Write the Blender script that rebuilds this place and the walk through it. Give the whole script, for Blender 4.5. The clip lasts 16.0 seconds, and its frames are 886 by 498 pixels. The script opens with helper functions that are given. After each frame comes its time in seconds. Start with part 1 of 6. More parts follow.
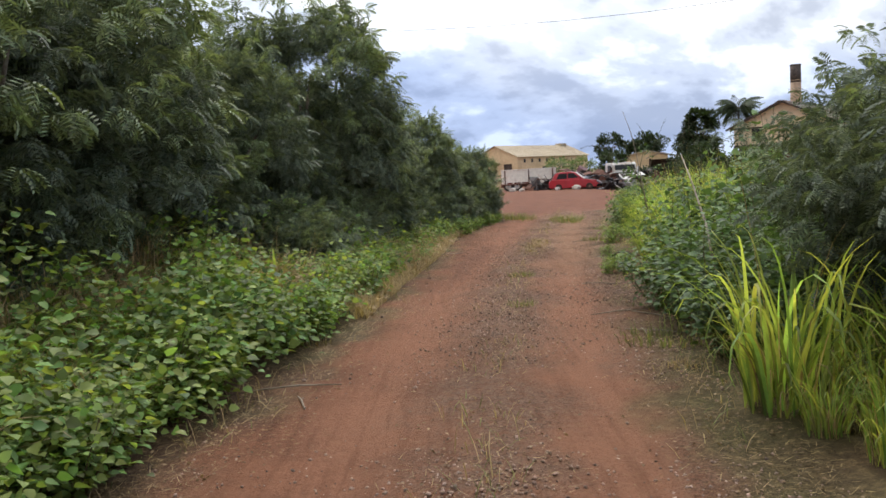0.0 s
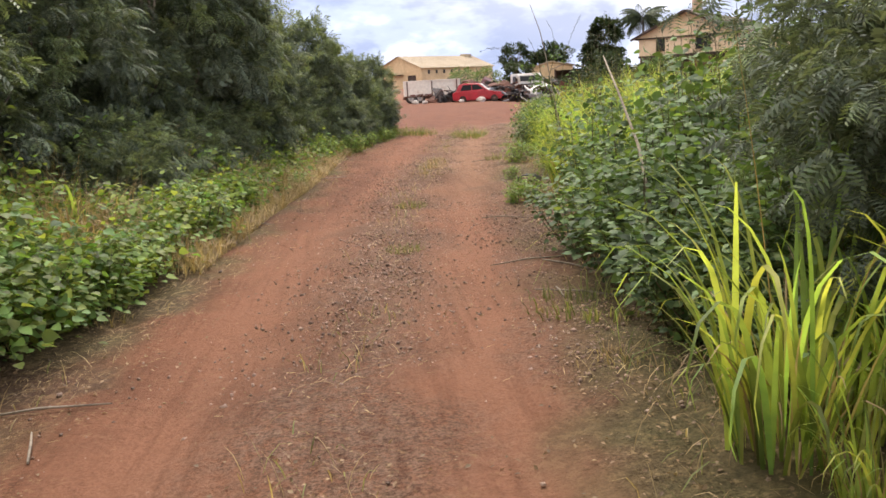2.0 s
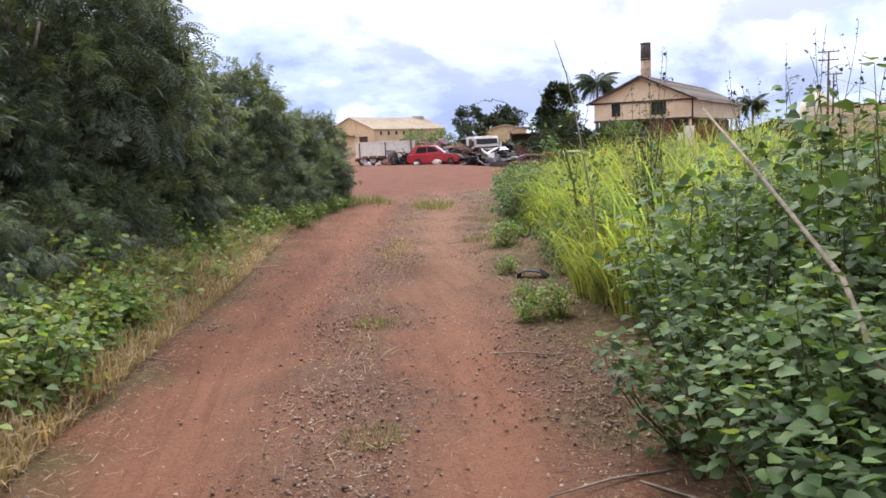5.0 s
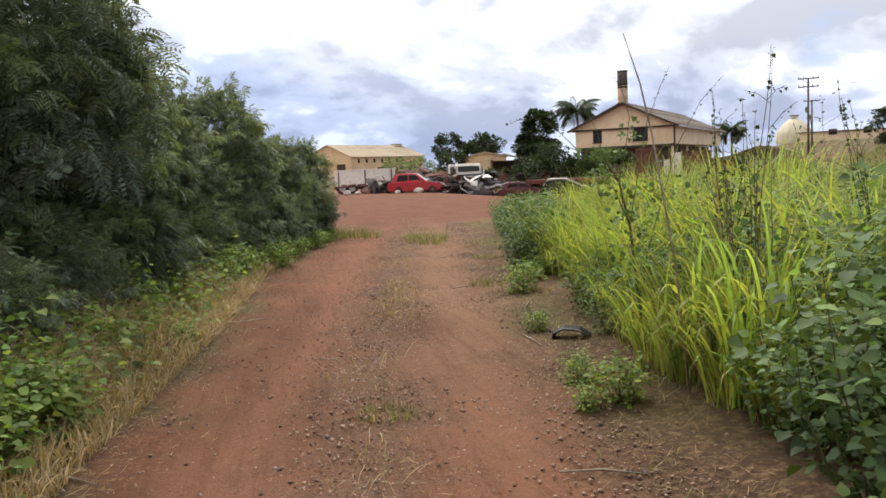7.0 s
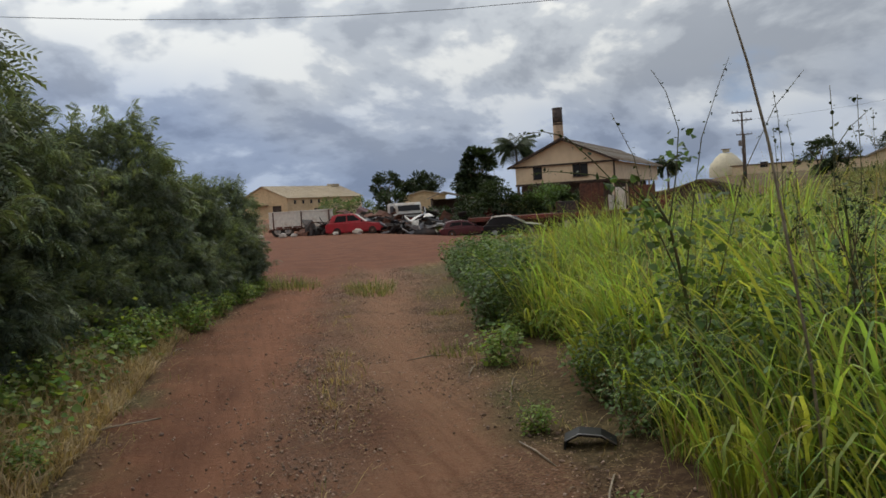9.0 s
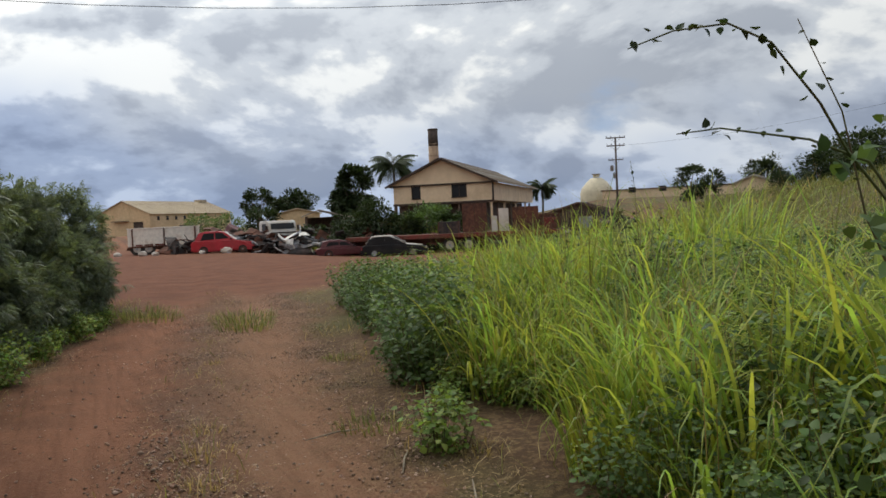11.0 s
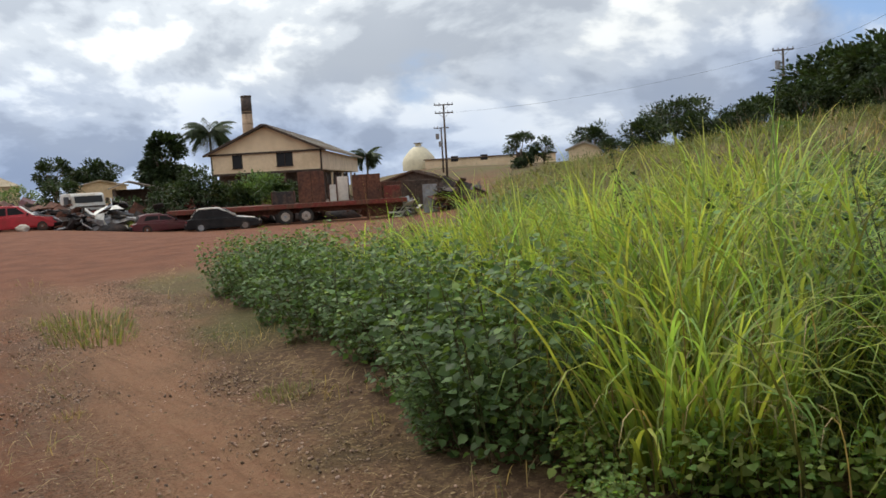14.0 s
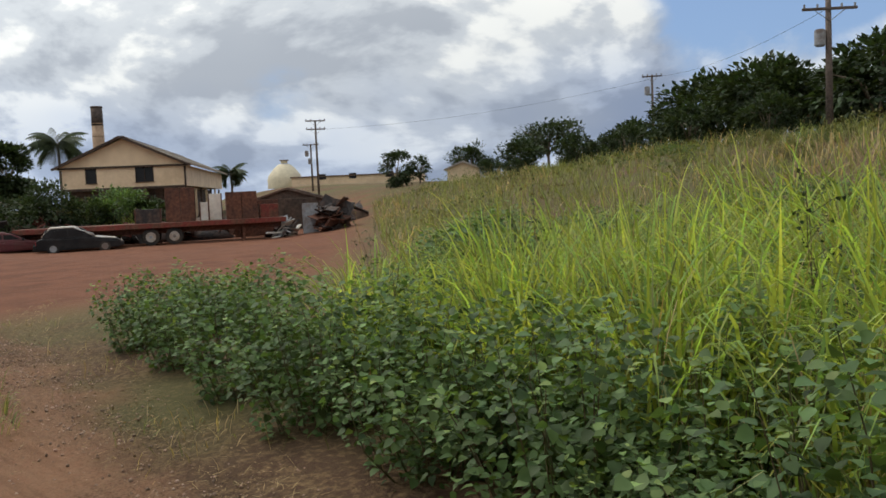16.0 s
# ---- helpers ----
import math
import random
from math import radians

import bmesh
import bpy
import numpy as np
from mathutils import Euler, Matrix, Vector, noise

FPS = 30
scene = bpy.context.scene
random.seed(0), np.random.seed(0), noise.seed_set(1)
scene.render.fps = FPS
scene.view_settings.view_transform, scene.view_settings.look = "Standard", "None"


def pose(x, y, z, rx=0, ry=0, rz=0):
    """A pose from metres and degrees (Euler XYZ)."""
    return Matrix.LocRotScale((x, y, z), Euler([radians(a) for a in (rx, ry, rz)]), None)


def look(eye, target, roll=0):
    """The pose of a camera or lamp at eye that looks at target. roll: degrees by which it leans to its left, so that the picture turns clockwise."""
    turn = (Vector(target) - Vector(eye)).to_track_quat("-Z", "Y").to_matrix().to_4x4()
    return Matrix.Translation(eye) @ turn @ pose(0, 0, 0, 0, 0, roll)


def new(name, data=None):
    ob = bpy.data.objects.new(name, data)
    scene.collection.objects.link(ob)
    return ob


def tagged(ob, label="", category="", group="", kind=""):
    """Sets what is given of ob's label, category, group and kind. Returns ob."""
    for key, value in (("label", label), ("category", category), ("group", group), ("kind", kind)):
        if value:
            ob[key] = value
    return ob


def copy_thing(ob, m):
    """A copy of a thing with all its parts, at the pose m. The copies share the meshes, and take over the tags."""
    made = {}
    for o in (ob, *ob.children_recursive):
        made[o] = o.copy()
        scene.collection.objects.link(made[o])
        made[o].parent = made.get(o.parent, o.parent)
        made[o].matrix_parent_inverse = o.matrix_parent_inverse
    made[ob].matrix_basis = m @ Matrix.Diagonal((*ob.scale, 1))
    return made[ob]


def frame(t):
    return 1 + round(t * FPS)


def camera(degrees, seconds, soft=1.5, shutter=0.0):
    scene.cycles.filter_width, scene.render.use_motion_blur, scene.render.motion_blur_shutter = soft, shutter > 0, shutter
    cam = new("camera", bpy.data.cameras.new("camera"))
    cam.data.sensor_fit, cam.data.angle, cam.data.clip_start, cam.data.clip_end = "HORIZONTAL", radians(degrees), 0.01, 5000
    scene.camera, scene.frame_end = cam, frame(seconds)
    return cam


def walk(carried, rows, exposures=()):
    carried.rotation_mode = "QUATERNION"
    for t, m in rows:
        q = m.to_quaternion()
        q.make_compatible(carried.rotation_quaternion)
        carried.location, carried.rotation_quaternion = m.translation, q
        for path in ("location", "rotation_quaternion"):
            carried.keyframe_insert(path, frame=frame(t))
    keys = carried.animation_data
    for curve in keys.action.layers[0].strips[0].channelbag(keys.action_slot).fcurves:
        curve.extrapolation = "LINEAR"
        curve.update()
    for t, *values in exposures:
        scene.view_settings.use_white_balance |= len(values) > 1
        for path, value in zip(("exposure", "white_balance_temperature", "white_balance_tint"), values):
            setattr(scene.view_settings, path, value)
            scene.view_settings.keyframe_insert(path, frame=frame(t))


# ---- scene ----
cam = camera(55.5, 16.0, soft=1.6)
# seconds, x, y, z, pitch, lean, yaw
PATH = [
    (0.0, 0.300, -0.300, 1.533, -4.91, 3.15, 0.82),
    (0.5, 0.425, 0.175, 1.526, -5.53, 4.33, -3.26),
    (1.0, 0.490, 0.712, 1.491, -6.27, 3.31, -4.31),
    (1.5, 0.610, 1.282, 1.485, -8.46, 3.09, -5.25),
    (2.0, 0.695, 1.854, 1.474, -11.13, 3.24, -5.55),
    (2.5, 0.733, 2.463, 1.491, -13.11, 3.34, -5.01),
    (3.0, 0.817, 3.021, 1.505, -12.18, 2.49, -3.48),
    (3.5, 0.800, 3.628, 1.523, -9.67, 2.85, -4.41),
    (4.0, 0.812, 4.258, 1.507, -7.36, 2.40, -8.36),
    (6.5, 0.649, 6.372, 1.524, -7.02, 2.37, -9.38),
    (7.0, 0.674, 6.962, 1.545, -5.41, 2.55, -10.48),
    (7.5, 0.748, 7.614, 1.540, -4.03, 1.79, -11.72),
    (8.0, 0.801, 8.140, 1.562, -3.90, 2.54, -13.14),
    (10.5, 1.241, 11.056, 1.572, -1.39, 2.98, -19.43),
    (11.0, 1.296, 11.735, 1.538, -2.12, 2.68, -23.38),
    (11.5, 1.269, 12.368, 1.497, -5.23, 3.86, -26.74),
    (12.0, 1.261, 12.976, 1.488, -7.77, 4.19, -28.55),
    (12.5, 1.276, 13.603, 1.475, -7.75, 3.58, -30.95),
    (13.0, 1.357, 14.184, 1.460, -6.82, 4.02, -34.40),
    (13.5, 1.395, 14.858, 1.466, -5.87, 4.51, -35.20),
    (14.0, 1.423, 15.441, 1.467, -4.75, 3.30, -36.07),
    (14.5, 1.455, 16.094, 1.481, -4.55, 2.73, -36.49),
    (15.0, 1.547, 16.717, 1.486, -5.57, 3.65, -41.24),
    (15.5, 1.734, 17.387, 1.543, -4.68, 3.19, -44.94),
    (16.0, 1.838, 18.058, 1.552, -3.94, 2.56, -45.51),
]
EXPOSURES = [(0.0, 0.25, 6400, 10), (1.0, 0.08, 6500, 10), (1.5, 0.15, 6500, 12), (2.0, 0.75, 6900, 16), (2.5, 1.08, 6300, 20), (3.5, 1.18, 5900, 21), (4.0, 0.95, 6000, 20), (4.2, 0.9, 6000, 20), (6.3, 0.36, 6700, 13), (7.0, 0.36, 6800, 12), (8.0, -0.27, 6600, 9), (10.3, -0.72, 6600, 6), (11.0, -0.4, 6600, 7), (11.5, -0.4, 6600, 7), (12.0, 0.42, 6600, 10), (13.0, 0.55, 6700, 10), (13.5, 0.12, 6600, 8), (14.0, -0.07, 6600, 6), (15.0, -0.43, 6700, 6), (16.0, -0.25, 6700, 6)]
walk(cam, [(t, pose(x, y, z, 90 + pitch, lean, yaw)) for t, x, y, z, pitch, lean, yaw in PATH], EXPOSURES)

# ---------------------------------------------------------------- sky and sun
SUN_AZIMUTH, SUN_HEIGHT = radians(-8), radians(52)      # clockwise from +y, above the horizon
sun = new("sun", bpy.data.lights.new("sun", "SUN"))
sun.data.energy, sun.data.angle, sun.data.color = 1.7, radians(14), (1.0, 0.95, 0.87)
toward = Vector((math.sin(SUN_AZIMUTH) * math.cos(SUN_HEIGHT), math.cos(SUN_AZIMUTH) * math.cos(SUN_HEIGHT), math.sin(SUN_HEIGHT)))
sun.matrix_world = look(toward * 300, (0, 0, 0))


def sky_world():
    world = bpy.data.worlds.new("cloudy_sky")
    scene.world = world
    world.use_nodes = True
    tr = world.node_tree
    tr.nodes.clear()
    out, bg = tr.nodes.new("ShaderNodeOutputWorld"), tr.nodes.new("ShaderNodeBackground")
    sky = tr.nodes.new("ShaderNodeTexSky")
    sky.sky_type, sky.sun_disc = "NISHITA", False
    sky.sun_elevation, sky.sun_rotation = SUN_HEIGHT, SUN_AZIMUTH
    sky.dust_density, sky.air_density, sky.ozone_density = 0.4, 1.0, 2.0
    co = tr.nodes.new("ShaderNodeTexCoord")
    sep = tr.nodes.new("ShaderNodeSeparateXYZ")
    tr.links.new(co.outputs["Generated"], sep.inputs[0])

    def m(op, a, b=None, clamp=False):
        n = tr.nodes.new("ShaderNodeMath")
        n.operation, n.use_clamp = op, clamp
        for i, v in enumerate((a, b)):
            if v is None:
                continue
            if isinstance(v, (int, float)):
                n.inputs[i].default_value = v
            else:
                tr.links.new(v, n.inputs[i])
        return n.outputs[0]

    # heaped clouds: noise round the sky, a little flattened
    com = tr.nodes.new("ShaderNodeCombineXYZ")
    tr.links.new(sep.outputs["X"], com.inputs[0])
    tr.links.new(sep.outputs["Y"], com.inputs[1])
    tr.links.new(m("MULTIPLY", sep.outputs["Z"], 1.9), com.inputs[2])

    def clouds(offset, scale, detail, rough, distort):
        shift = tr.nodes.new("ShaderNodeVectorMath")
        shift.operation = "ADD"
        tr.links.new(com.outputs[0], shift.inputs[0])
        shift.inputs[1].default_value = offset
        n = tr.nodes.new("ShaderNodeTexNoise")
        n.inputs["Scale"].default_value, n.inputs["Detail"].default_value = scale, detail
        n.inputs["Roughness"].default_value, n.inputs["Distortion"].default_value = rough, distort
        tr.links.new(shift.outputs[0], n.inputs["Vector"])
        return n.outputs[0]

    def ramp(value, stops):
        r = tr.nodes.new("ShaderNodeValToRGB")
        r.color_ramp.interpolation = "EASE"
        while len(r.color_ramp.elements) < len(stops):
            r.color_ramp.elements.new(0.5)
        for e, (p, c) in zip(r.color_ramp.elements, stops):
            e.position, e.color = p, (*c, 1)
        tr.links.new(value, r.inputs[0])
        return r.outputs[0]

    def puffs(offset, scale):
        """Round heads of cumulus: distances to scattered centres, bent a little by noise."""
        shift = tr.nodes.new("ShaderNodeVectorMath")
        shift.operation = "ADD"
        tr.links.new(com.outputs[0], shift.inputs[0])
        shift.inputs[1].default_value = offset
        warp = tr.nodes.new("ShaderNodeTexNoise")
        warp.inputs["Scale"].default_value, warp.inputs["Detail"].default_value = 5.0, 5
        tr.links.new(shift.outputs[0], warp.inputs["Vector"])
        bend = tr.nodes.new("ShaderNodeVectorMath")
        bend.operation = "MULTIPLY_ADD"
        tr.links.new(warp.outputs["Color"], bend.inputs[0])
        bend.inputs[1].default_value = (0.16, 0.16, 0.16)
        tr.links.new(shift.outputs[0], bend.inputs[2])
        n = tr.nodes.new("ShaderNodeTexVoronoi")
        n.feature = "SMOOTH_F1"
        n.inputs["Scale"].default_value, n.inputs["Smoothness"].default_value = scale, 0.35
        n.inputs["Detail"].default_value, n.inputs["Roughness"].default_value = 3.0, 0.5
        tr.links.new(bend.outputs[0], n.inputs["Vector"])
        return n.outputs["Distance"]

    near_sun = (3.1, 7.72, 0.055)                               # the same clouds a little nearer to the sun
    here = clouds((3.1, 7.7, 0), 2.7, 9, 0.55, 0.25)
    lit = clouds(near_sun, 2.7, 9, 0.55, 0.25)
    heads = m("MULTIPLY", m("SUBTRACT", puffs(near_sun, 6.5), puffs((3.1, 7.7, 0), 6.5)), 0.5)
    relief = m("ADD", m("ADD", m("MULTIPLY", m("SUBTRACT", here, lit), 5.2), heads), 0.52, True)
    body = ramp(relief, [(0.10, (0.55, 0.59, 0.67)), (0.45, (0.76, 0.80, 0.87)), (0.78, (1.16, 1.16, 1.15))])
    low = ramp(m("ADD", sep.outputs["Z"], m("MULTIPLY", m("SUBTRACT", clouds((1.0, 4.0, 2), 2.0, 4, 0.5, 0.1), 0.5), 0.35)), [(0.03, (0.55, 0.64, 0.84)), (0.16, (0.92, 0.94, 0.98)), (0.3, (1.12, 1.12, 1.12))])
    big = low
    mul = tr.nodes.new("ShaderNodeMix")
    mul.data_type, mul.blend_type = "RGBA", "MULTIPLY"
    mul.inputs["Factor"].default_value = 1.0
    tr.links.new(body, mul.inputs["A"])
    tr.links.new(big, mul.inputs["B"])
    # the layer glows where the sun stands behind it
    dot = tr.nodes.new("ShaderNodeVectorMath")
    dot.operation = "DOT_PRODUCT"
    tr.links.new(co.outputs["Generated"], dot.inputs[0])
    dot.inputs[1].default_value = toward
    glow = m("ADD", m("MULTIPLY", m("POWER", m("MAXIMUM", dot.outputs["Value"], 0.0), 5.0), 1.1), 0.95)
    white = tr.nodes.new("ShaderNodeVectorMath")
    white.operation = "SCALE"
    tr.links.new(mul.outputs["Result"], white.inputs[0])
    tr.links.new(glow, white.inputs["Scale"])
    blue = tr.nodes.new("ShaderNodeVectorMath")
    blue.operation = "SCALE"
    tr.links.new(sky.outputs[0], blue.inputs[0])
    blue.inputs["Scale"].default_value = 0.1
    haze = tr.nodes.new("ShaderNodeMix")
    haze.data_type = "RGBA"
    haze.inputs["Factor"].default_value = 0.65
    haze.inputs["B"].default_value = (0.36, 0.55, 0.98, 1)
    tr.links.new(blue.outputs[0], haze.inputs["A"])
    thin = m("MULTIPLY", m("MULTIPLY", m("MAXIMUM", m("SUBTRACT", sep.outputs["X"], 0.70), 0.0), 2.4), m("MAXIMUM", m("SUBTRACT", m("MULTIPLY", sep.outputs["Z"], 5.0), 0.35), 0.0))     # the cover breaks up eastwards
    cover = ramp(m("SUBTRACT", here, thin), [(0.22, (0, 0, 0)), (0.36, (1, 1, 1))])
    mix = tr.nodes.new("ShaderNodeMix")
    mix.data_type = "RGBA"
    tr.links.new(cover, mix.inputs["Factor"])
    tr.links.new(haze.outputs["Result"], mix.inputs["A"])
    tr.links.new(white.outputs[0], mix.inputs["B"])
    tr.links.new(mix.outputs["Result"], bg.inputs["Color"])
    bg.inputs["Strength"].default_value = 1.0
    tr.links.new(bg.outputs[0], out.inputs[0])


sky_world()


# ---------------------------------------------------------------- materials
def material(name, color, rough=0.8, metal=0.0, vary=0.25, scale=6.0, bump=0.2, bump_scale=40.0, second=None, amount=0.5,
             patch=2.0, translucent=0.0, islands=0.0, spread=0.0, spec=0.3):
    """Base colour with large patches towards a second colour, fine grain, relief, and, for leaves, light let through."""
    mat = bpy.data.materials.new(name)
    mat.use_nodes = True
    tr = mat.node_tree
    bsdf, out = tr.nodes["Principled BSDF"], tr.nodes["Material Output"]
    co = tr.nodes.new("ShaderNodeTexCoord")
    fine = tr.nodes.new("ShaderNodeTexNoise")
    fine.inputs["Scale"].default_value, fine.inputs["Detail"].default_value = scale, 6
    large = tr.nodes.new("ShaderNodeTexNoise")
    large.inputs["Scale"].default_value, large.inputs["Detail"].default_value = patch, 5
    large.inputs["Roughness"].default_value = 0.65
    for n in (fine, large):
        tr.links.new(co.outputs["Object"], n.inputs["Vector"])
    ramp = tr.nodes.new("ShaderNodeValToRGB")
    ramp.color_ramp.elements[0].position, ramp.color_ramp.elements[1].position = 0.62 - amount * 0.35, 0.72 - amount * 0.2
    tr.links.new(large.outputs[0], ramp.inputs[0])
    mix = tr.nodes.new("ShaderNodeMix")
    mix.data_type = "RGBA"
    mix.inputs["A"].default_value = (*color, 1)
    mix.inputs["B"].default_value = (*(second or [c * 0.7 for c in color]), 1)
    tr.links.new(ramp.outputs[0], mix.inputs["Factor"])
    hsv = tr.nodes.new("ShaderNodeHueSaturation")
    tr.links.new(mix.outputs["Result"], hsv.inputs["Color"])
    val = tr.nodes.new("ShaderNodeMapRange")
    val.inputs["From Min"].default_value, val.inputs["From Max"].default_value = 0.3, 0.7
    val.inputs["To Min"].default_value, val.inputs["To Max"].default_value = 1 - vary, 1 + vary
    tr.links.new(fine.outputs[0], val.inputs["Value"])
    value = val.outputs[0]
    if islands:
        geo = tr.nodes.new("ShaderNodeNewGeometry")
        each = tr.nodes.new("ShaderNodeMapRange")
        each.inputs["To Min"].default_value, each.inputs["To Max"].default_value = 1 - islands, 1 + islands
        tr.links.new(geo.outputs["Random Per Island"], each.inputs["Value"])
        both = tr.nodes.new("ShaderNodeMath")
        both.operation = "MULTIPLY"
        tr.links.new(value, both.inputs[0])
        tr.links.new(each.outputs[0], both.inputs[1])
        value = both.outputs[0]
        hue = tr.nodes.new("ShaderNodeMapRange")
        hue.inputs["To Min"].default_value, hue.inputs["To Max"].default_value = 0.5 - spread, 0.5 + spread * 0.6
        wob = tr.nodes.new("ShaderNodeMath")
        wob.operation = "FRACT"
        seven = tr.nodes.new("ShaderNodeMath")
        seven.operation = "MULTIPLY"
        seven.inputs[1].default_value = 7.31
        tr.links.new(geo.outputs["Random Per Island"], seven.inputs[0])
        tr.links.new(seven.outputs[0], wob.inputs[0])
        tr.links.new(wob.outputs[0], hue.inputs["Value"])
        tr.links.new(hue.outputs[0], hsv.inputs["Hue"])
    tr.links.new(value, hsv.inputs["Value"])
    tr.links.new(hsv.outputs[0], bsdf.inputs["Base Color"])
    bsdf.inputs["Roughness"].default_value, bsdf.inputs["Metallic"].default_value = rough, metal
    bsdf.inputs["Specular IOR Level"].default_value = spec
    if bump:
        tex = tr.nodes.new("ShaderNodeTexNoise")
        tex.inputs["Scale"].default_value, tex.inputs["Detail"].default_value = bump_scale, 4
        tr.links.new(co.outputs["Object"], tex.inputs["Vector"])
        b = tr.nodes.new("ShaderNodeBump")
        b.inputs["Strength"].default_value, b.inputs["Distance"].default_value = bump, 0.02
        tr.links.new(tex.outputs[0], b.inputs["Height"])
        tr.links.new(b.outputs[0], bsdf.inputs["Normal"])
    if translucent:
        trans, mixer = tr.nodes.new("ShaderNodeBsdfTranslucent"), tr.nodes.new("ShaderNodeMixShader")
        warm = tr.nodes.new("ShaderNodeMix")
        warm.data_type, warm.blend_type = "RGBA", "MULTIPLY"
        warm.inputs["Factor"].default_value = 1.0
        warm.inputs["B"].default_value = (1.5, 1.45, 0.6, 1)
        tr.links.new(hsv.outputs[0], warm.inputs["A"])
        tr.links.new(warm.outputs["Result"], trans.inputs["Color"])
        mixer.inputs[0].default_value = translucent
        tr.links.new(bsdf.outputs[0], mixer.inputs[1])
        tr.links.new(trans.outputs[0], mixer.inputs[2])
        tr.links.new(mixer.outputs[0], out.inputs[0])
    return mat


def leafy(name, color, second, translucent=0.35, islands=0.45, spread=0.03, rough=0.55, amount=0.5, patch=0.9):
    return material(name, color, rough, vary=0.15, scale=9, bump=0, second=second, amount=amount, patch=patch,
                    translucent=translucent, islands=islands, spread=spread, spec=0.22)


KOA_LEAF = leafy("koa_leaf", (0.135, 0.165, 0.115), (0.097, 0.124, 0.090), 0.26)
# paler copy of the koa leaf: the thicket's highlights as colour
KOA_LIT_TIP = leafy("koa_lit_tip", (0.195, 0.245, 0.14), (0.145, 0.19, 0.11), 0.28)
WEED_LEAF = leafy("weed_leaf", (0.20, 0.29, 0.085), (0.115, 0.185, 0.055), 0.42, 0.6, 0.05)
SHRUB_LEAF = leafy("shrub_leaf", (0.105, 0.170, 0.062), (0.060, 0.104, 0.040), 0.30, 0.5, 0.02)
SHRUB_TIP = leafy("shrub_tip", (0.19, 0.28, 0.095), (0.14, 0.21, 0.07), 0.35, 0.4, 0.03)
GRASS_GREEN = leafy("grass_green", (0.30, 0.385, 0.105), (0.15, 0.225, 0.07), 0.48, 0.55, 0.05)
GRASS_DULL = leafy("grass_dull", (0.185, 0.205, 0.085), (0.135, 0.150, 0.062), 0.4, 0.5, 0.035)
STRAW = leafy("straw", (0.42, 0.32, 0.18), (0.30, 0.22, 0.12), 0.3, 0.4, 0.015)
DRY_LEAF = leafy("dry_leaf", (0.25, 0.17, 0.095), (0.17, 0.11, 0.065), 0.15, 0.5, 0.01)
SEED = leafy("seed_head", (0.30, 0.22, 0.11), (0.22, 0.15, 0.08), 0.3, 0.4, 0.01)
FAR_LEAF = leafy("far_tree_leaf", (0.040, 0.062, 0.026), (0.026, 0.042, 0.020), 0.2, 0.5, 0.03, patch=0.3)
HILL_LEAF = leafy("hill_tree_leaf", (0.105, 0.125, 0.050), (0.15, 0.125, 0.060), 0.3, 0.5, 0.04, patch=0.25)
PALE_LEAF = leafy("pale_bush_leaf", (0.16, 0.22, 0.10), (0.10, 0.15, 0.06), 0.3, 0.4, 0.03, patch=0.4)
PALM_LEAF = leafy("palm_leaf", (0.055, 0.075, 0.040), (0.04, 0.055, 0.03), 0.2, 0.4, 0.02)
BARK = material("bark", (0.12, 0.09, 0.065), 0.9, vary=0.35, scale=14, bump=0.6, bump_scale=30, second=(0.22, 0.18, 0.14))
STEM = material("weed_stem", (0.11, 0.085, 0.045), 0.8, vary=0.3, scale=20, bump=0.2, second=(0.09, 0.11, 0.04))
DEAD_WOOD = material("dead_wood", (0.30, 0.25, 0.19), 0.9, vary=0.3, scale=25, bump=0.5, second=(0.2, 0.16, 0.12))
STONE = material("stone", (0.30, 0.20, 0.145), 0.9, vary=0.3, scale=40, bump=0.4, islands=0.6, spread=0.01, second=(0.33, 0.24, 0.19))
PALE_ROCK = material("pale_rock", (0.55, 0.5, 0.45), 0.9, vary=0.2, scale=8, bump=0.5, second=(0.4, 0.33, 0.27))
CREAM = material("cream_plaster", (0.68, 0.50, 0.30), 0.85, vary=0.1, scale=3, bump=0.15, second=(0.58, 0.41, 0.24), patch=0.5)
BEIGE = material("beige_boards", (0.74, 0.57, 0.39), 0.85, vary=0.05, scale=4, bump=0.2, second=(0.64, 0.48, 0.32), patch=0.6)
BEIGE_TRIM = material("beige_gable", (0.78, 0.60, 0.41), 0.85, vary=0.05, scale=4, bump=0.15, second=(0.68, 0.51, 0.34), patch=0.5)
ROOF_TAN = material("tan_roof_sheet", (0.46, 0.37, 0.25), 0.6, vary=0.12, scale=5, bump=0.1, second=(0.36, 0.28, 0.19), patch=0.4)
ROOF_DARK = material("rusty_roof_sheet", (0.10, 0.07, 0.055), 0.7, vary=0.3, scale=4, bump=0.2, second=(0.17, 0.10, 0.07), patch=0.7)
ROOF_GREY = material("grey_roof_sheet", (0.36, 0.33, 0.29), 0.55, vary=0.15, scale=5, bump=0.1, second=(0.25, 0.19, 0.15), patch=0.5)
DARK_TRIM = material("dark_trim", (0.045, 0.03, 0.024), 0.7, vary=0.3, second=(0.08, 0.05, 0.035))
# brown wood, darkened in colour for the shade under the house
SHADOW_WOOD = material("shaded_brown_boards", (0.075, 0.055, 0.045), 0.9, vary=0.35, scale=5, bump=0.3, second=(0.12, 0.08, 0.06), patch=0.8)
GLASS = material("dark_glass", (0.018, 0.018, 0.02), 0.3, vary=0.1, bump=0, spec=0.25)
